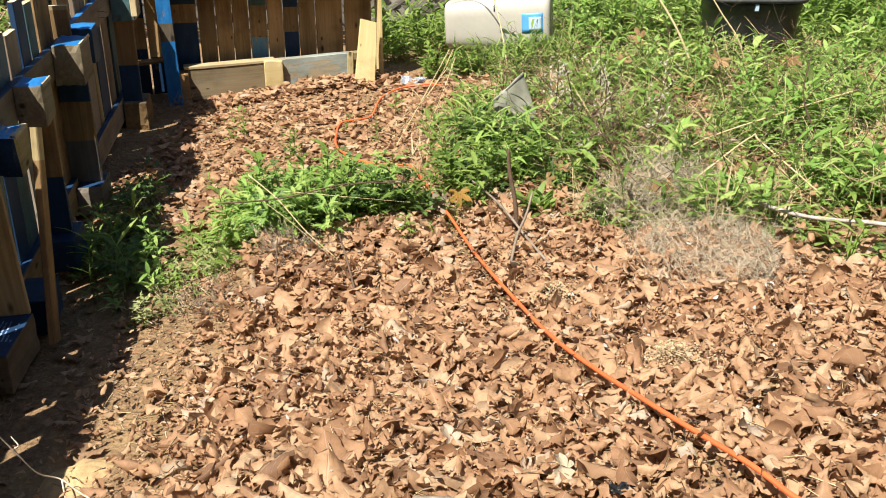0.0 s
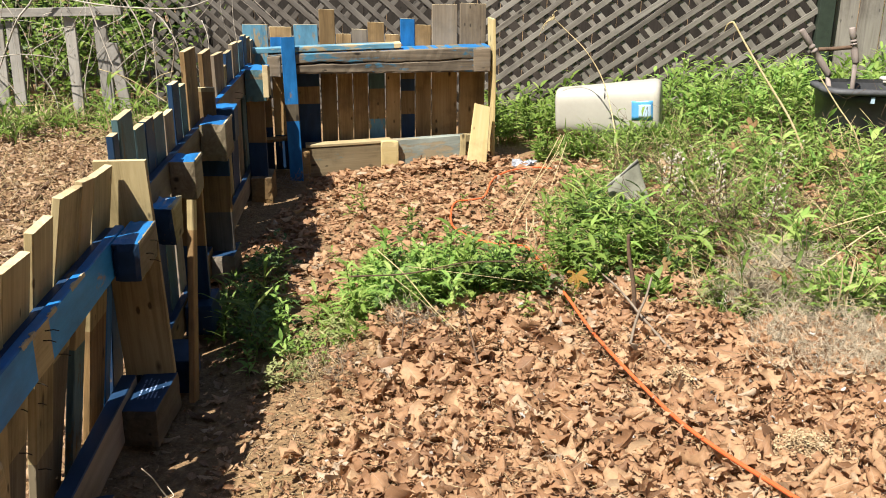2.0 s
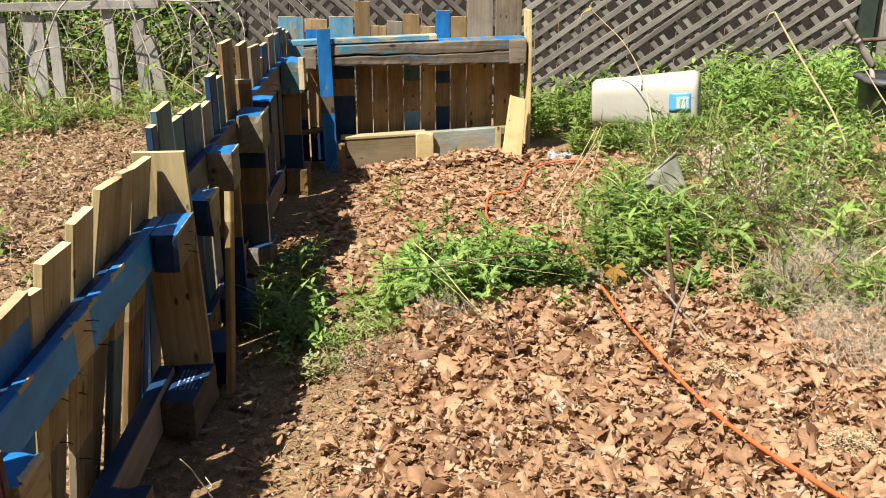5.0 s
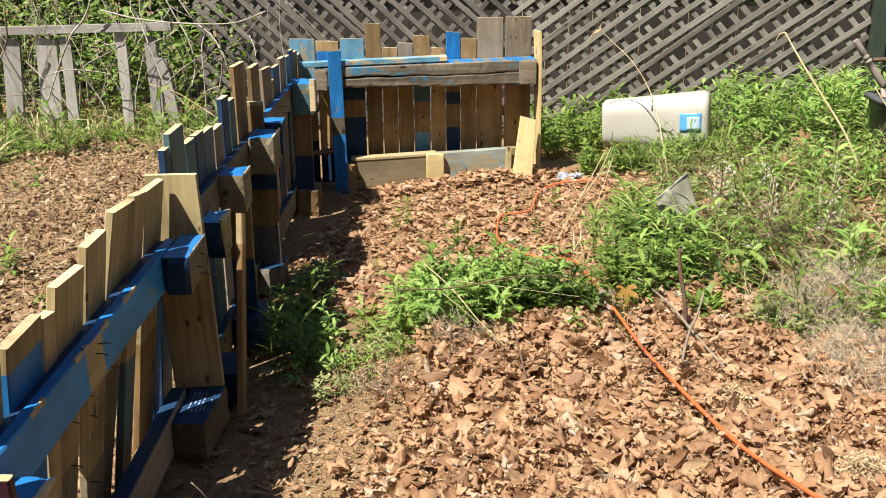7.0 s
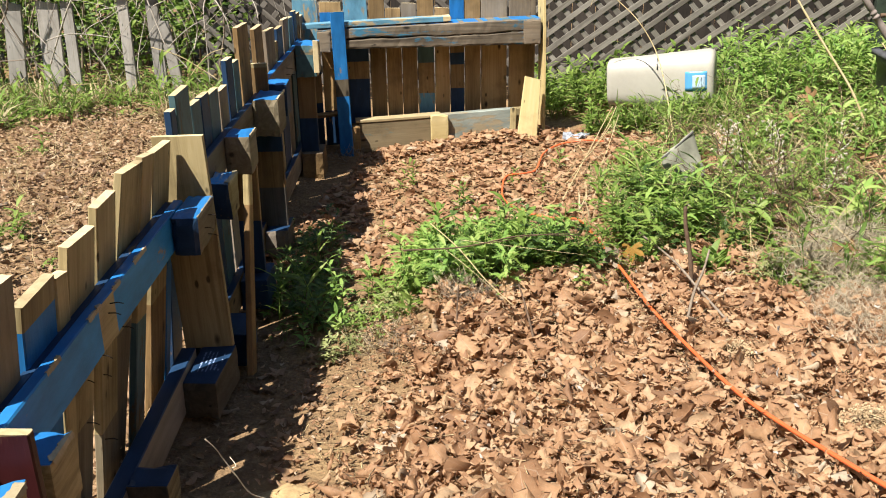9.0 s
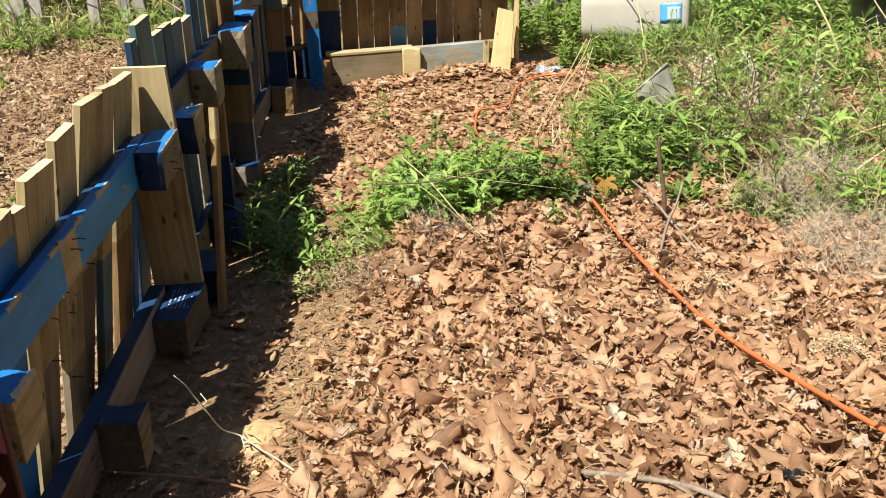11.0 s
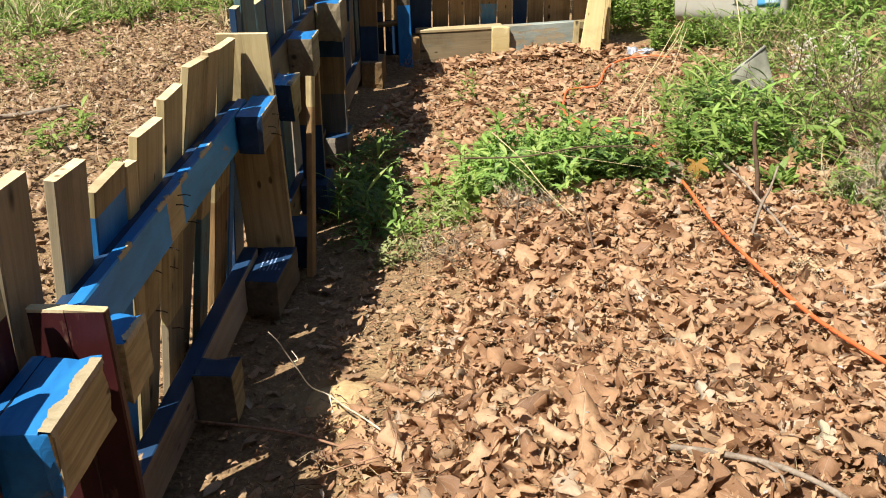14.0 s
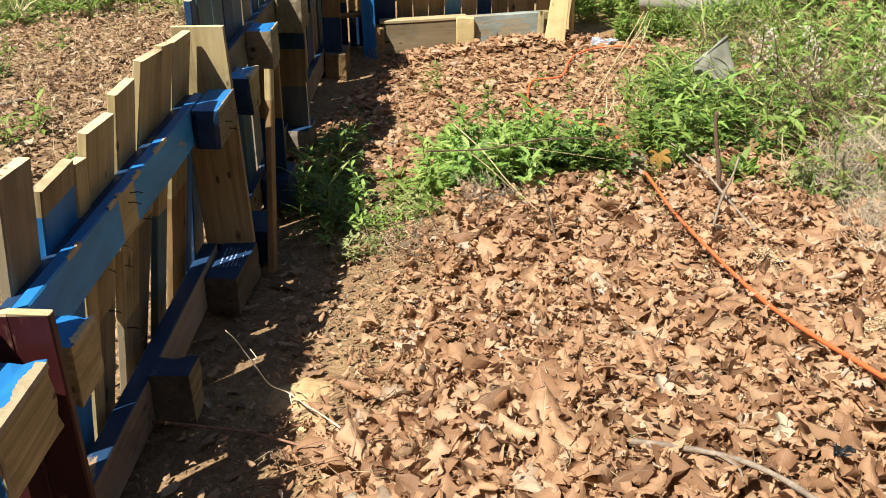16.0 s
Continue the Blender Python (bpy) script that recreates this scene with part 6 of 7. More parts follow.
def build_weeds():
    right = (0.0, 3.2, 2.1, 6.4)
    weeds("weed_patch", "upright green weeds with narrow leaves", LANCE, FRESH, sample(200, *right, field), 0.5, 1.2)
    weeds("weed_patch", "bushy green weeds with cut leaves", LOBED, FRESH, sample(330, *right, field), 0.5, 1.15)
    weeds("weed_patch", "pale cut-leaved weeds in bright sun", LOBED, LIME, sample(330, 0.75, 3.0, 2.4, 4.8, field), 0.6, 1.25)
    weeds("weed_patch", "low weeds with small round leaves", CRESS, FRESH, sample(220, *right, field), 0.5, 1.1)
    weeds("grey_weed", "dusty grey-green sprigs between the weeds", FUZZ, SAGE, sample(150, 0.0, 2.4, 2.5, 5.2, field), 0.6, 1.1)
    weeds("weed_patch", "bright young weed tops", CLUMP, LIME, sample(190, 0.0, 3.0, 2.6, 5.6, field), 0.8, 1.4, -0.02)
    weeds("weed_patch", "tall bright narrow-leaved weeds", LANCE, LIME, sample(110, 0.8, 3.0, 2.7, 5.6, field), 0.9, 1.6)
    weeds("ground_cover", "low round-leaved green ground cover", CREEP, FRESH, sample(950, *right, lambda x, y: field(x, y) + 0.2 * np.where(y > bed_edge(x) + 0.1, 1.0, 0.0) * ease(0.3, 0.8, x)), 0.7, 1.5)
    weeds("ground_cover", "low dark green ground cover", CREEP, DEEP, sample(700, *right, field), 0.8, 1.6)
    weeds("weed_patch", "long narrow grassy leaves among the weeds", GRASSY, FRESH, sample(300, *right, field), 0.6, 1.2)
    weeds("grass", "thin green grass between the weeds", TUFTS, FRESH, sample(420, *right, field), 0.5, 1.2)
    weeds("dry_grass", "bleached dry grass between the weeds", TUFTS, STRAW, sample(650, 0.0, 2.6, 2.4, 6.3, field), 0.5, 1.3, 0.01, 0.8)
    weeds("weed_patch", "tall leafy weeds before the lattice", TALL, FRESH, sample(150, 0.55, 3.2, 5.2, 6.38, lambda x, y: ease(0.45, 1.0, x) + 0 * y), 0.7, 1.05)
    weeds("weed_patch", "tall bright green weeds before the lattice", TALL, LIME, sample(130, 0.55, 3.2, 5.1, 6.38, lambda x, y: ease(0.45, 1.0, x) + 0 * y), 0.7, 1.0)
    weeds("weed_patch", "green weeds under the lattice", LANCE, FRESH, sample(170, -0.45, 0.7, 5.65, 6.4, lambda x, y: np.ones_like(x)), 0.8, 1.5)
    weeds("weed_patch", "green weeds around the cream bin", LANCE, FRESH, sample(70, -0.1, 0.75, 5.0, 5.3, lambda x, y: np.ones_like(x)), 0.5, 0.95)
    weeds("grass", "thin tall grass before the cream bin", TUFTS, FRESH, sample(60, -0.1, 0.75, 5.1, 5.35, lambda x, y: np.ones_like(x)), 0.9, 1.7, 0.0, 0.15)
    weeds("weed_patch", "green weeds round the black tub", LANCE, FRESH, sample(80, 1.15, 2.2, 4.2, 4.7, lambda x, y: np.ones_like(x)), 0.5, 0.95)
    mid = np.r_[ellipse(56, -0.40, 2.80, 0.21, 0.23), ellipse(14, -0.57, 2.86, 0.13, 0.12), ellipse(4, -0.66, 2.70, 0.07, 0.10)]
    weeds("weed_clump", "dense low clump of fresh green weeds", CLUMP, LIME, mid, 0.95, 1.6)
    weeds("weed_clump", "cut-leaved weeds in the clump", LOBED, FRESH, np.r_[ellipse(24, -0.40, 2.78, 0.21, 0.21), ellipse(6, -0.62, 2.9, 0.08, 0.08), ellipse(3, -0.67, 2.68, 0.07, 0.08)], 0.6, 0.95)
    weeds("weed_clump", "loose green weeds on the clump's shaded flank", LOBED, LIME, np.r_[ellipse(9, -0.66, 3.02, 0.10, 0.14), ellipse(5, -0.72, 2.80, 0.06, 0.08), ellipse(6, -0.32, 3.0, 0.16, 0.08)], 0.8, 1.25)
    weeds("weed_clump", "darker round-leaved weeds in the clump", CRESS, DEEP, np.r_[ellipse(12, -0.38, 2.80, 0.24, 0.22), ellipse(4, -0.16, 2.84, 0.08, 0.08)], 0.9, 1.5)
    weeds("weed_clump", "upright shoots standing over the clump", LANCE, FRESH, np.r_[ellipse(9, -0.36, 2.84, 0.24, 0.18), ellipse(4, -0.60, 2.92, 0.08, 0.10)], 0.85, 1.2, 0.0, 0.12)
    weeds("weed_clump", "narrow-leaved weeds beside the clump", LANCE, FRESH, np.r_[ellipse(7, -0.14, 2.86, 0.06, 0.06), ellipse(9, -0.42, 2.92, 0.18, 0.08)], 0.7, 1.0)
    centre = np.r_[ellipse(9, 0.2, 3.35, 0.15, 0.25), ellipse(11, 0.32, 3.5, 0.23, 0.3), ellipse(9, 0.12, 3.75, 0.2, 0.3)]
    weeds("weed_clump", "leafy green weeds around the canvas scrap", CRESS, FRESH, centre, 0.7, 1.3)
    weeds("weed_clump", "narrow-leaved weeds around the canvas scrap", LANCE, FRESH, np.r_[ellipse(14, 0.15, 3.45, 0.2, 0.3), ellipse(10, 0.07, 3.9, 0.15, 0.3), ellipse(5, 0.15, 3.8, 0.05, 0.06)], 0.7, 1.15)
    weeds("weed_clump", "upright weeds before the canvas scrap", LANCE, FRESH, ellipse(7, 0.28, 3.62, 0.09, 0.05), 0.6, 0.9)
    weeds("weed_clump", "dark cut-leaved weeds around the canvas scrap", LOBED, DEEP, np.r_[ellipse(14, 0.27, 3.50, 0.16, 0.16), ellipse(8, 0.10, 3.62, 0.10, 0.2)], 0.7, 1.3)
    weeds("weed_patch", "cut-leaved green weeds around the seed stalks", LOBED, FRESH, np.r_[ellipse(34, 0.72, 3.70, 0.34, 0.50), ellipse(8, 0.62, 3.2, 0.2, 0.12)], 0.7, 1.3)
    weeds("weed_patch", "bright low weeds around the seed stalks", CLUMP, LIME, np.r_[ellipse(22, 0.78, 3.60, 0.34, 0.5), ellipse(8, 0.55, 4.2, 0.2, 0.2)], 0.8, 1.3)
    weeds("grass", "long strap leaves among the weeds by the canvas scrap", GRASSY, LIME, ellipse(16, 0.30, 3.45, 0.25, 0.35), 0.7, 1.2)
    weeds("rosette", "pale green rosette of strap leaves on the leaf bed's edge", ROSETTE, FRESH, np.array([[0.325, 2.83], [0.345, 2.86], [0.30, 2.86], [0.335, 2.80], [0.315, 2.84]]), 0.75, 1.0, -0.02, 0.1)
    weeds("weed_clump", "cut-leaved weeds beside the cord at the bed's edge", LOBED, FRESH, np.r_[ellipse(9, 0.13, 3.12, 0.12, 0.14), ellipse(4, 0.10, 2.93, 0.05, 0.05), ellipse(4, -0.10, 3.0, 0.06, 0.08)], 0.7, 1.2)
    weeds("weed_clump", "dark round-leaved weeds beside the cord", CRESS, DEEP, ellipse(7, 0.16, 3.2, 0.12, 0.12), 0.8, 1.3)
    weeds("dry_grass", "bleached dry grass around the canvas scrap", TUFTS, STRAW, ellipse(60, 0.08, 3.6, 0.25, 0.5), 0.5, 1.1, 0.01, 0.9)
    weeds("weed_clump", "loose narrow-leaved weeds in the fence's shade", GRASSY, FRESH, np.r_[ellipse(13, -1.08, 2.80, 0.09, 0.30), ellipse(4, -0.97, 2.5, 0.05, 0.14)], 0.5, 0.95)
    weeds("weed_clump", "low green weeds at the edge of the shade", CRESS, FRESH, np.r_[ellipse(8, -1.07, 2.68, 0.10, 0.3), ellipse(3, -0.78, 2.5, 0.08, 0.14)], 0.45, 0.8)
    weeds("weed_clump", "dark low weeds deep in the fence's shade", CRESS, DEEP, np.r_[ellipse(14, -1.16, 3.1, 0.08, 0.3), ellipse(9, -1.05, 2.70, 0.10, 0.25)], 0.7, 1.15)
    weeds("weed_clump", "long grassy weeds deep in the fence's shade", GRASSY, FRESH, np.r_[ellipse(2, -1.14, 3.15, 0.06, 0.2), ellipse(4, -1.0, 2.72, 0.08, 0.2)], 0.45, 0.8)
    weeds("weed_clump", "sparse cut-leaved weeds between clump and shade", LOBED, FRESH, np.r_[ellipse(7, -0.76, 2.74, 0.09, 0.14), ellipse(4, -0.70, 2.58, 0.06, 0.06)], 0.45, 0.8)
    weeds("grey_weed", "dusty sprigs between clump and shade", FUZZ, SAGE, np.r_[ellipse(5, -0.74, 2.68, 0.10, 0.14), ellipse(2, -0.70, 2.5, 0.08, 0.08)], 0.45, 0.8)
    weeds("seedling", "pale young shoots standing in the shade's edge", LANCE, LIME, np.array([[-0.90, 2.52], [-0.88, 2.60], [-0.86, 2.46], [-0.92, 2.66], [-0.95, 2.36]]), 0.55, 0.85)
    weeds("grey_weed", "dusty grey-green sprigs by the shade's edge", FUZZ, SAGE, np.r_[ellipse(7, -0.83, 2.38, 0.05, 0.14), ellipse(5, -0.72, 2.56, 0.08, 0.08)], 0.5, 0.85)
    weeds("dry_grass", "short straw-coloured grass at the shade's edge", TUFTS, STRAW, ellipse(26, -0.76, 2.42, 0.10, 0.14), 0.25, 0.55, 0.0, 0.7)
    weeds("grey_weed", "sunlit grey-green sprigs on bare soil", CRESS, SAGE, np.r_[ellipse(5, -0.76, 2.54, 0.10, 0.10), ellipse(3, -0.84, 2.30, 0.03, 0.08)], 0.4, 0.75)
    weeds("seedling", "small green weeds at the leaf bed's edge", CLUMP, FRESH, np.array([[0.40, 3.0], [0.44, 2.96], [0.46, 3.04], [0.04, 2.74], [-0.04, 2.70], [-0.12, 2.62], [0.10, 3.05], [-0.02, 2.98], [0.52, 2.66], [0.56, 2.60], [-0.16, 2.86], [0.30, 3.16]]), 0.5, 0.9)
    weeds("seedling", "narrow-leaved weeds at the leaf bed's edge", LANCE, FRESH, np.array([[0.42, 2.98], [0.02, 2.80], [-0.06, 2.92], [0.08, 3.12], [-0.10, 3.02], [0.0, 3.22], [0.14, 3.2]]), 0.5, 0.85)
    weeds("seedling", "young green shoots in the far leaf strip", LANCE, FRESH, np.array([[-0.66, 3.75], [-0.64, 3.78], [-0.9, 3.4], [-0.45, 4.1], [-0.3, 3.9], [-0.6, 3.3], [-0.72, 3.2], [-0.25, 4.4], [-0.947, 4.22], [-0.955, 4.24], [-1.02, 4.16]]), 0.45, 0.8)
    weeds("grey_weed", "grey-green feathery weed at the leaf bed's edge", FUZZ, SAGE, np.r_[ellipse(17, 0.60, 2.72, 0.18, 0.18), ellipse(6, 0.80, 2.6, 0.2, 0.1)], 0.7, 1.25)
    weeds("grass", "dark spiky grass clump among the weeds", TUFTS, DEEP, ellipse(16, 0.42, 3.12, 0.05, 0.06), 0.6, 1.0, 0.0, 0.1)
    edge = lambda y: np.interp(y, [4.3, 4.76, 5.2, 5.7, 6.05], [-4.0, -3.76, -3.6, -3.45, -2.4])
    left = lambda x, y: ease(0.15, -0.15, x - edge(y)) * (0.3 + 0.7 * patchy(x, y, 0.8, 2.0))
    weeds("weed_patch", "green undergrowth along the picket fence", LANCE, FRESH, sample(170, -5.6, -1.9, 4.2, 6.4, left), 0.5, 1.0)
    weeds("ground_cover", "low green plants along the picket fence", CREEP, FRESH, sample(1300, -5.6, -1.9, 4.2, 6.4, left), 0.9, 1.9)
    weeds("grass", "grass along the picket fence", TUFTS, FRESH, sample(620, -5.6, -1.9, 4.2, 6.4, left), 0.6, 1.5)
    weeds("dry_grass", "dry grass along the picket fence", TUFTS, STRAW, sample(380, -5.0, -1.8, 4.2, 6.2, left), 0.8, 1.7, 0, 0.6)
    weeds("grass", "long grassy leaves at the picket fence's foot", GRASSY, FRESH, np.r_[ellipse(26, -2.5, 5.5, 0.4, 0.3), ellipse(14, -3.4, 5.4, 0.4, 0.3)], 0.9, 1.7)
    weeds("dry_grass", "bleached leaning grass at the picket fence's foot", TUFTS, STRAW, ellipse(40, -2.45, 5.4, 0.35, 0.3), 1.2, 2.2, 0.0, 0.6)
    weeds("seedling", "green seedlings in the leaves beyond the fence", LOBED, FRESH, np.r_[ellipse(9, -2.33, 2.9, 0.12, 0.12), ellipse(12, -3.1, 3.75, 0.2, 0.15), ellipse(5, -1.95, 2.78, 0.05, 0.1), ellipse(14, -3.3, 4.3, 0.35, 0.2)], 0.5, 0.9)


build_weeds()


def strands(name, label, n, cx, cy, rx, ry, high, mat, r, category="dry weed", kind=""):
    """A brittle dead weed: many fine forked stalks."""
    rnd = random.Random(n)
    bm = bmesh.new()
    for _ in range(n):
        a, q = rnd.uniform(0, 6.28), math.sqrt(rnd.random())
        x, y = cx + rx * q * math.cos(a), cy + ry * q * math.sin(a)
        d = Vector((rnd.uniform(-1, 1), rnd.uniform(-1, 1), rnd.uniform(0.1, 1.1))).normalized() * high * rnd.uniform(0.5, 1.2)
        p = Vector((x, y, gz(x, y) + rnd.uniform(0, high * 0.5)))
        m = p + d * 0.5 + Vector((rnd.uniform(-1, 1), rnd.uniform(-1, 1), rnd.uniform(-1, 1))) * high * 0.12
        tube(bm, [p, m, p + d], r * rnd.uniform(0.6, 1.2), r * 0.5, 3)
        for _ in range(2):
            f = m + Vector((rnd.uniform(-1, 1), rnd.uniform(-1, 1), rnd.uniform(-0.4, 0.9))) * high * 0.3
            tube(bm, [m, f], r * 0.6, r * 0.4, 3)
    return tagged(part(name, bm, mat), label, category, kind=kind)


strands("dead_bush", "brittle pale grey dead weed lying over leaves", 520, 0.72, 2.30, 0.19, 0.30, 0.085, bark("dry_weed", (0.32, 0.255, 0.175), (0.53, 0.44, 0.32)), 0.0009)
weeds("dead_bush", "pale feathery dead weed standing at the bed's edge", WISP, FEATHERY, np.r_[ellipse(52, 0.76, 2.94, 0.12, 0.13), ellipse(20, 0.60, 2.70, 0.10, 0.08)], 1.1, 1.75, -0.02, 0.45)
weeds("dead_bush", "curled brown-grey wisps of dead weed lying over leaves", WISP, FEATHERY, np.r_[ellipse(100, 0.74, 2.33, 0.20, 0.26), ellipse(30, 0.88, 2.45, 0.12, 0.14)], 0.7, 1.25, -0.02, 1.0)
strands("dead_bush", "fine pale dead stems at the weed clump's foot", 170, -0.49, 2.57, 0.07, 0.06, 0.085, bark("pale_dead_weed", (0.24, 0.19, 0.13), (0.47, 0.39, 0.28)), 0.0008)
strands("dead_bush", "brown brittle twigs lying at the bed's edge", 70, -0.66, 2.31, 0.07, 0.10, 0.06, TWIG, 0.0009)
strands("dead_bush", "fine dark dead stalks among green weeds", 60, 0.62, 3.35, 0.25, 0.35, 0.30, DARK_TWIG, 0.0016)
strands("dead_bush", "small greyish dead weed at the clump's foot", 70, -0.43, 2.50, 0.09, 0.05, 0.07, TWIG, 0.0011)
strands("dead_bush", "tangled straw stalks by the canvas scrap", 60, 0.0, 4.0, 0.2, 0.45, 0.12, STALK, 0.0014)
strands("dead_bush", "thin dead stalks standing all over the weed patch", 330, 1.15, 4.0, 1.0, 1.6, 0.34, DARK_TWIG, 0.0015, kind="stuff")
strands("dead_bush", "fallen straw stalks lying through the weed patch", 400, 1.05, 3.8, 1.0, 1.5, 0.22, STALK, 0.0015, kind="stuff")
strands("dead_bush", "pale brown dead weed around the seed stalks", 120, 0.70, 3.75, 0.28, 0.45, 0.14, bark("brown_dead_weed", (0.15, 0.105, 0.075), (0.34, 0.27, 0.21)), 0.0013)
strands("dead_bush", "straw and twigs strewn on leaves beyond the fence", 420, -2.6, 3.4, 1.1, 1.5, 0.16, STALK, 0.0013, kind="stuff")
strands("dead_bush", "curled grey dead fern frond before the far pallet", 26, -1.40, 4.70, 0.09, 0.05, 0.10, TWIG, 0.0022)
strands("dead_bush", "pale straw tangle on the weeds", 70, 1.35, 2.75, 0.25, 0.2, 0.16, STALK, 0.0016)


def seed_heads():
    """Dark stalks with tufts of white fluff."""
    rnd = random.Random(4)
    fluff = plain("seed_fluff", (0.50, 0.45, 0.38), 0.95, 0.1, 0.15, 80)
    for k, (x, y, h) in enumerate(((0.55, 3.75, 0.32), (0.62, 3.55, 0.28), (0.70, 3.62, 0.34), (0.78, 3.40, 0.25), (0.48, 3.95, 0.30), (0.60, 4.05, 0.22), (0.86, 3.75, 0.30), (0.52, 3.3, 0.14), (0.30, 3.3, 0.10), (0.14, 3.42, 0.09), (0.55, 4.3, 0.2))):
        s = thing("seed_stalk", "dark dead stalk with white fluffy seed tufts", "dry weed", (x, y, gz(x, y)), "fluffy seed stalks")
        top = Vector((x + rnd.uniform(-0.12, 0.12), y + rnd.uniform(-0.1, 0.1), gz(x, y) + h))
        foot = Vector((x, y, gz(x, y)))
        settle(part("stem", tube(bmesh.new(), curve([foot, foot.lerp(top, 0.5) + Vector((0.01, 0, 0.02)), top], 8), 0.003, 0.0015, 5), DARK_TWIG), s)
        bm = bmesh.new()
        for _ in range(30):
            c = foot.lerp(top, rnd.uniform(0.25, 1.0)) + Vector((rnd.gauss(0, 1), rnd.gauss(0, 1), rnd.gauss(0, 0.7))) * 0.026
            for _ in range(4):
                d = Vector((rnd.uniform(-1, 1), rnd.uniform(-1, 1), rnd.uniform(-1, 1))) * 0.008
                tube(bm, [c - d, c + d], 0.0016, 0.0006, 3)
        tagged(settle(part("fluff", bm, fluff, None, "white seed fluff"), s), kind="stuff")


seed_heads()


# ---- vines and shrubs along the old fence ----
def vine(r, y, mat, *spots):
    """One bare vine stem hanging before the old fence, through spots (x, z)."""
    rnd = random.Random(len(spots) + int(spots[0][0] * 1000))
    pts = [(x, y + rnd.uniform(-0.06, 0.04), z) for x, z in spots]
    stick("vine", "bare pale vine stem hanging over the old picket fence", pts, r, r * 0.7, mat, (), "vine", 20)


vine(0.0075, 5.90, PALE_VINE, (-3.37, 0.92), (-3.476, 0.729), (-3.571, 0.604), (-3.705, 0.39), (-3.83, 0.12))
vine(0.0060, 5.90, PALE_VINE, (-3.16, 0.90), (-3.105, 0.73), (-3.052, 0.607), (-2.989, 0.426), (-2.929, 0.285), (-2.87, 0.193), (-2.70, 0.02))
vine(0.0055, 5.90, PALE_VINE, (-2.92, 0.90), (-2.836, 0.731), (-2.759, 0.608), (-2.715, 0.457), (-2.738, 0.372), (-2.732, 0.28))
vine(0.0055, 5.90, PALE_VINE, (-2.80, 0.90), (-2.695, 0.732), (-2.637, 0.65), (-2.655, 0.54), (-2.646, 0.317), (-2.652, 0.0))
vine(0.0050, 5.90, PALE_VINE, (-3.56, 0.363), (-3.506, 0.248), (-3.43, 0.118), (-3.388, 0.0))
vine(0.0040, 5.88, PALE_VINE, (-3.80, 0.33), (-3.629, 0.376), (-3.474, 0.367), (-3.313, 0.351))
vine(0.0030, 5.88, PALE_VINE, (-3.559, 0.37), (-3.465, 0.428), (-3.301, 0.5), (-3.12, 0.62))
vine(0.0070, 5.88, TWIG, (-4.12, 0.66), (-4.055, 0.473), (-3.987, 0.314), (-3.944, 0.183), (-3.85, 0.03))
vine(0.0095, 5.85, TWIG, (-4.36, 0.14), (-4.25, 0.282), (-4.151, 0.385), (-4.059, 0.544), (-4.0, 0.80))
vine(0.0045, 5.85, TWIG, (-4.42, 0.15), (-4.269, 0.178), (-4.12, 0.195), (-3.973, 0.205), (-3.80, 0.25))
vine(0.0040, 5.90, PALE_VINE, (-3.158, 0.0), (-3.158, 0.166), (-3.113, 0.41), (-3.052, 0.537), (-2.861, 0.635), (-2.80, 0.80))
vine(0.0055, 5.92, PALE_VINE, (-2.68, 0.68), (-2.589, 0.609), (-2.516, 0.514), (-2.479, 0.417), (-2.47, 0.2))
vine(0.0045, 5.88, PALE_VINE, (-3.95, 0.42), (-3.843, 0.316), (-3.707, 0.172), (-3.60, 0.02))
vine(0.0035, 5.90, PALE_VINE, (-2.97, 0.24), (-2.886, 0.328), (-2.74, 0.428), (-2.66, 0.47))
vine(0.0055, 5.80, PALE_VINE, (-3.30, 0.78), (-3.05, 0.725), (-2.75, 0.70), (-2.40, 0.70), (-2.15, 0.78))
vine(0.0035, 5.40, STALK, (-3.724, -0.10), (-3.548, 0.02), (-3.432, 0.105), (-3.21, 0.123))
vine(0.0030, 5.40, STALK, (-2.80, 0.36), (-2.646, 0.306), (-2.515, 0.229), (-2.382, 0.159))
vine(0.0030, 5.40, STALK, (-2.66, 0.02), (-2.608, 0.134), (-2.48, 0.296), (-2.351, 0.35))


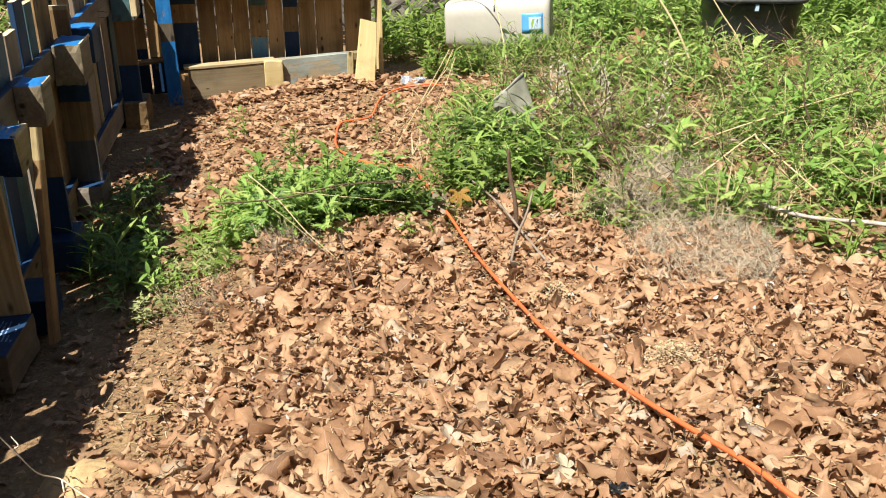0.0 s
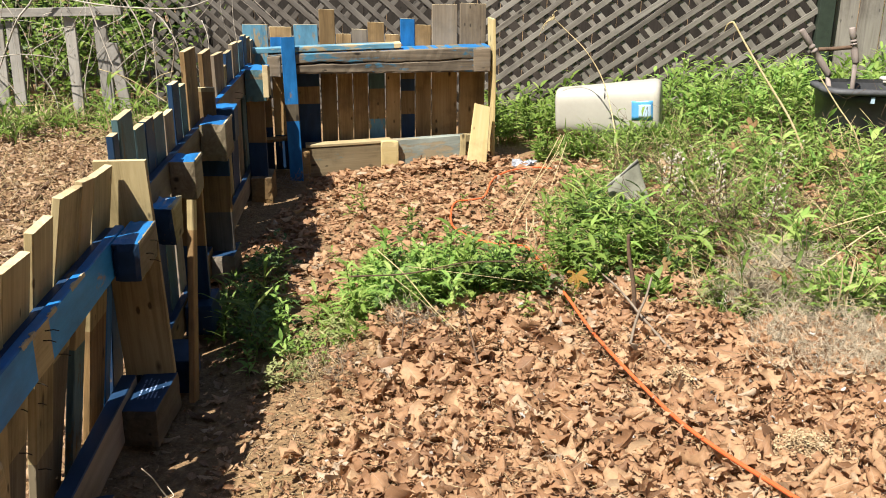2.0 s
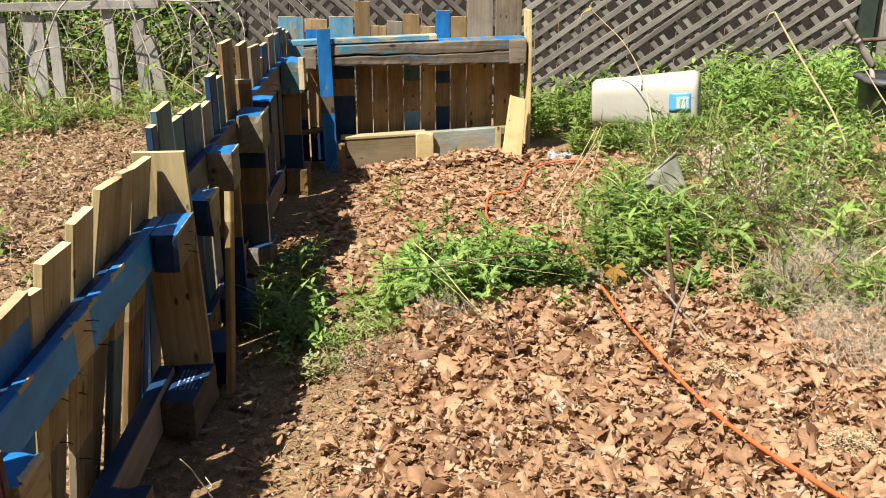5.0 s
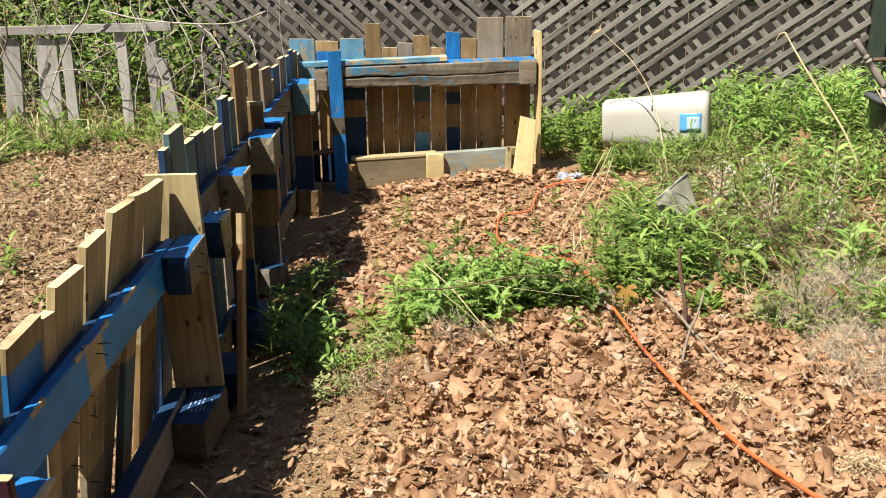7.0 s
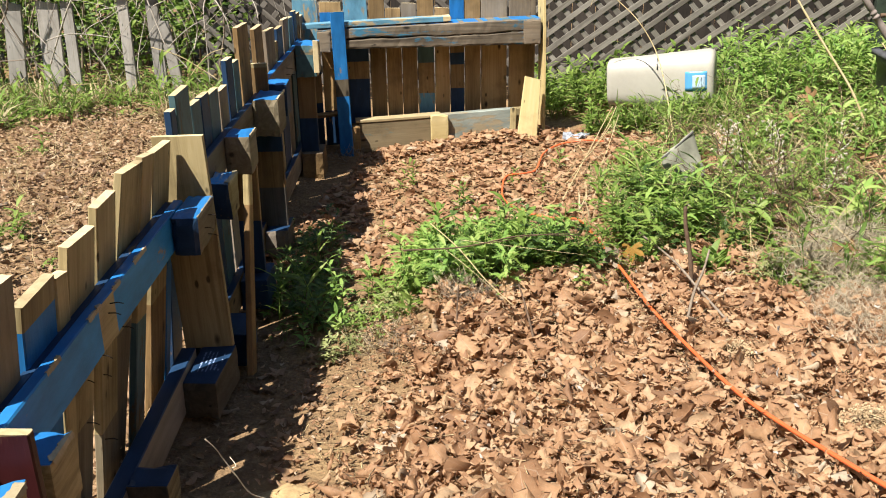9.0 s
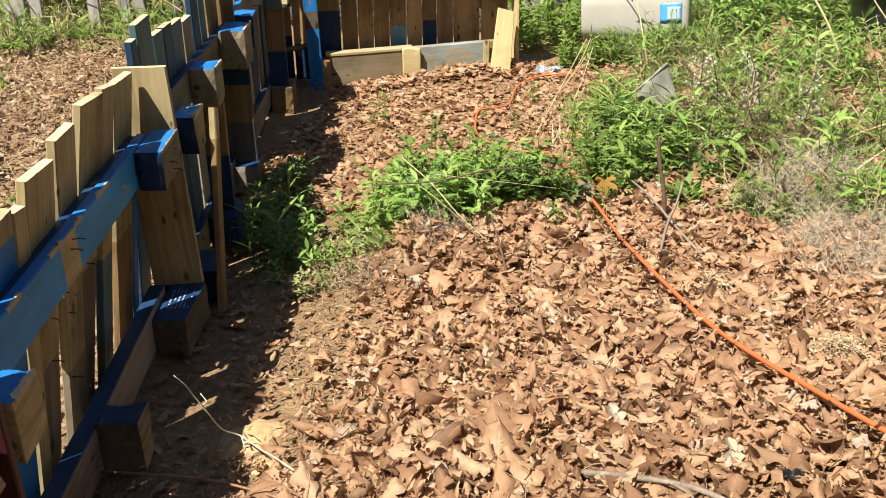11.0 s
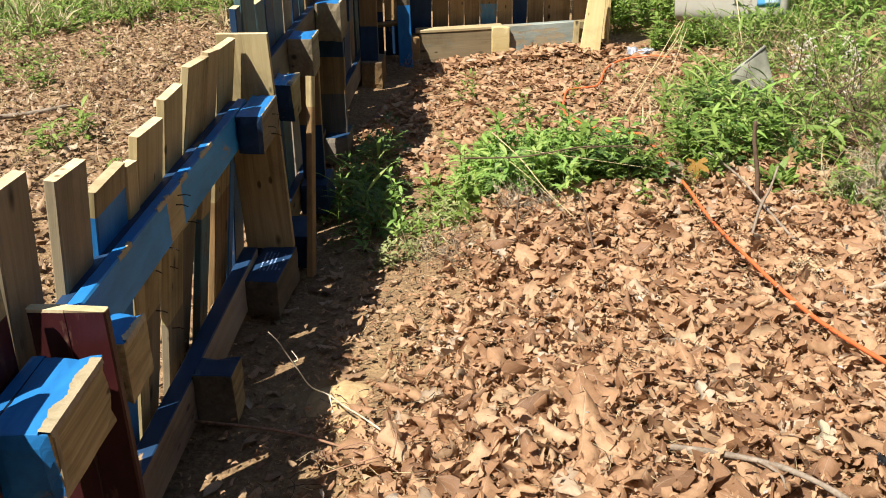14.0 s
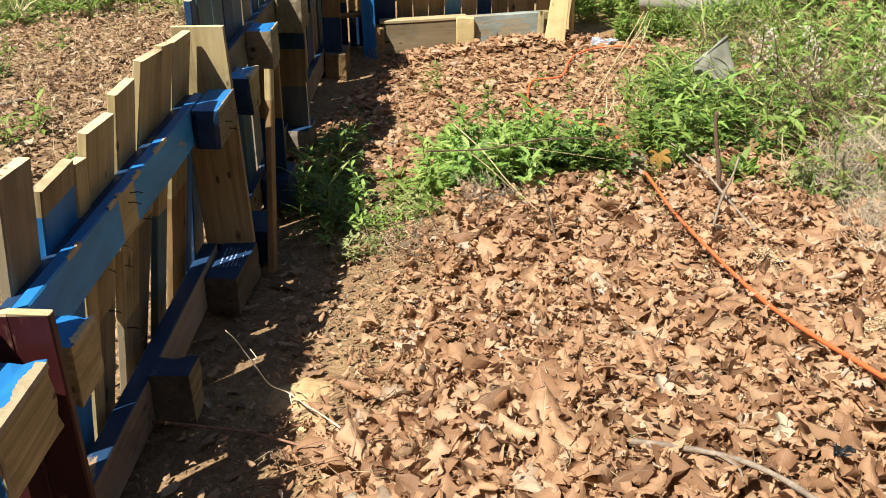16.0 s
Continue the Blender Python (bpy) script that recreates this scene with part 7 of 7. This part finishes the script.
def build_vines():
    """The finer tangle: thin stems that arch and droop across the old fence."""
    rnd = random.Random(21)
    bm = bmesh.new()
    for k in range(85):
        x = rnd.uniform(-5.0, -2.1)
        if x > -3.0 and rnd.random() < 0.5:
            continue
        d = Vector((rnd.uniform(-0.55, 0.55), rnd.uniform(-0.15, 0.1), rnd.uniform(-0.5, 0.05)))
        pts, p = [], Vector((x, rnd.uniform(5.55, 6.3), rnd.uniform(0.5, 1.25)))
        for _ in range(6):
            pts.append(p.copy())
            d = d + Vector((rnd.uniform(-0.25, 0.25), rnd.uniform(-0.1, 0.1), rnd.uniform(-0.32, 0.1)))
            p = p + d * 0.26
            if p.z < -0.05 or p.y > 6.42 or p.y < 5.0:
                break
        if len(pts) > 2:
            r = rnd.choice((0.0014, 0.0018, 0.0022, 0.0028))
            tube(bm, curve(pts, 6 * len(pts)), r, r * 0.5, 5, 0.1)
    tagged(part("vine_tangle", bm, PALE_VINE), "tangle of bare pale vines over the old fence", "vines", kind="stuff")


build_vines()


def shrubs(name, label, n, box, mat, size, seed):
    """A thicket: bare stems with many leaves along them."""
    x0, x1, y0, y1, z1 = box
    stems = bmesh.new()
    rnd = random.Random(seed)
    spots = []
    for _ in range(n):
        x, y = rnd.uniform(x0, x1), rnd.uniform(y0, y1)
        h = z1 * rnd.uniform(0.55, 1.1)
        line = curve([(x, y, -0.1), (x + rnd.uniform(-0.1, 0.1), y + rnd.uniform(-0.1, 0.1), h * 0.5), (x + rnd.uniform(-0.3, 0.3), y + rnd.uniform(-0.2, 0.2), h)], 8)
        tube(stems, line, 0.008, 0.003, 5)
        for q in line[1:]:
            for _ in range(9):
                spots.append(q + Vector((rnd.gauss(0, 0.10), rnd.gauss(0, 0.08), rnd.gauss(0, 0.07))))
    holder = thing(name, label, "shrub", ((x0 + x1) / 2, (y0 + y1) / 2, 0))
    settle(part("stem_thicket", stems, TWIG), holder)
    at = np.array([tuple(s) for s in spots])
    k = len(at)
    leafs = [blade(3, 1.0, 0.24, 0.8, 0.3, np.zeros(3), 0.0, 0.4)]
    me = spread("foliage", leafs, at, turns(rng.uniform(0, 6.28, k), np.abs(rng.normal(0, 0.6, k)), rng.uniform(0, 6.28, k)), rng.uniform(0.7, 1.4, k) * size, mat)
    settle(new("foliage", me), holder)


shrubs("shrub", "bright green shrub leaves behind the picket fence", 20, (-3.95, -2.8, 6.25, 6.9, 0.8), FRESH, 0.06, 1)
shrubs("shrub", "green shrub thicket behind the picket fence", 40, (-6.0, -3.9, 6.3, 7.3, 1.1), FRESH, 0.05, 2)
shrubs("shrub", "dark shrub thicket beyond the old fence", 120, (-6.5, -2.9, 7.4, 8.4, 2.2), DEEP, 0.12, 3)
shrubs("shrub", "green shrubs beyond the board gate", 50, (2.2, 5.0, 6.9, 8.2, 1.8), FRESH, 0.06, 4)
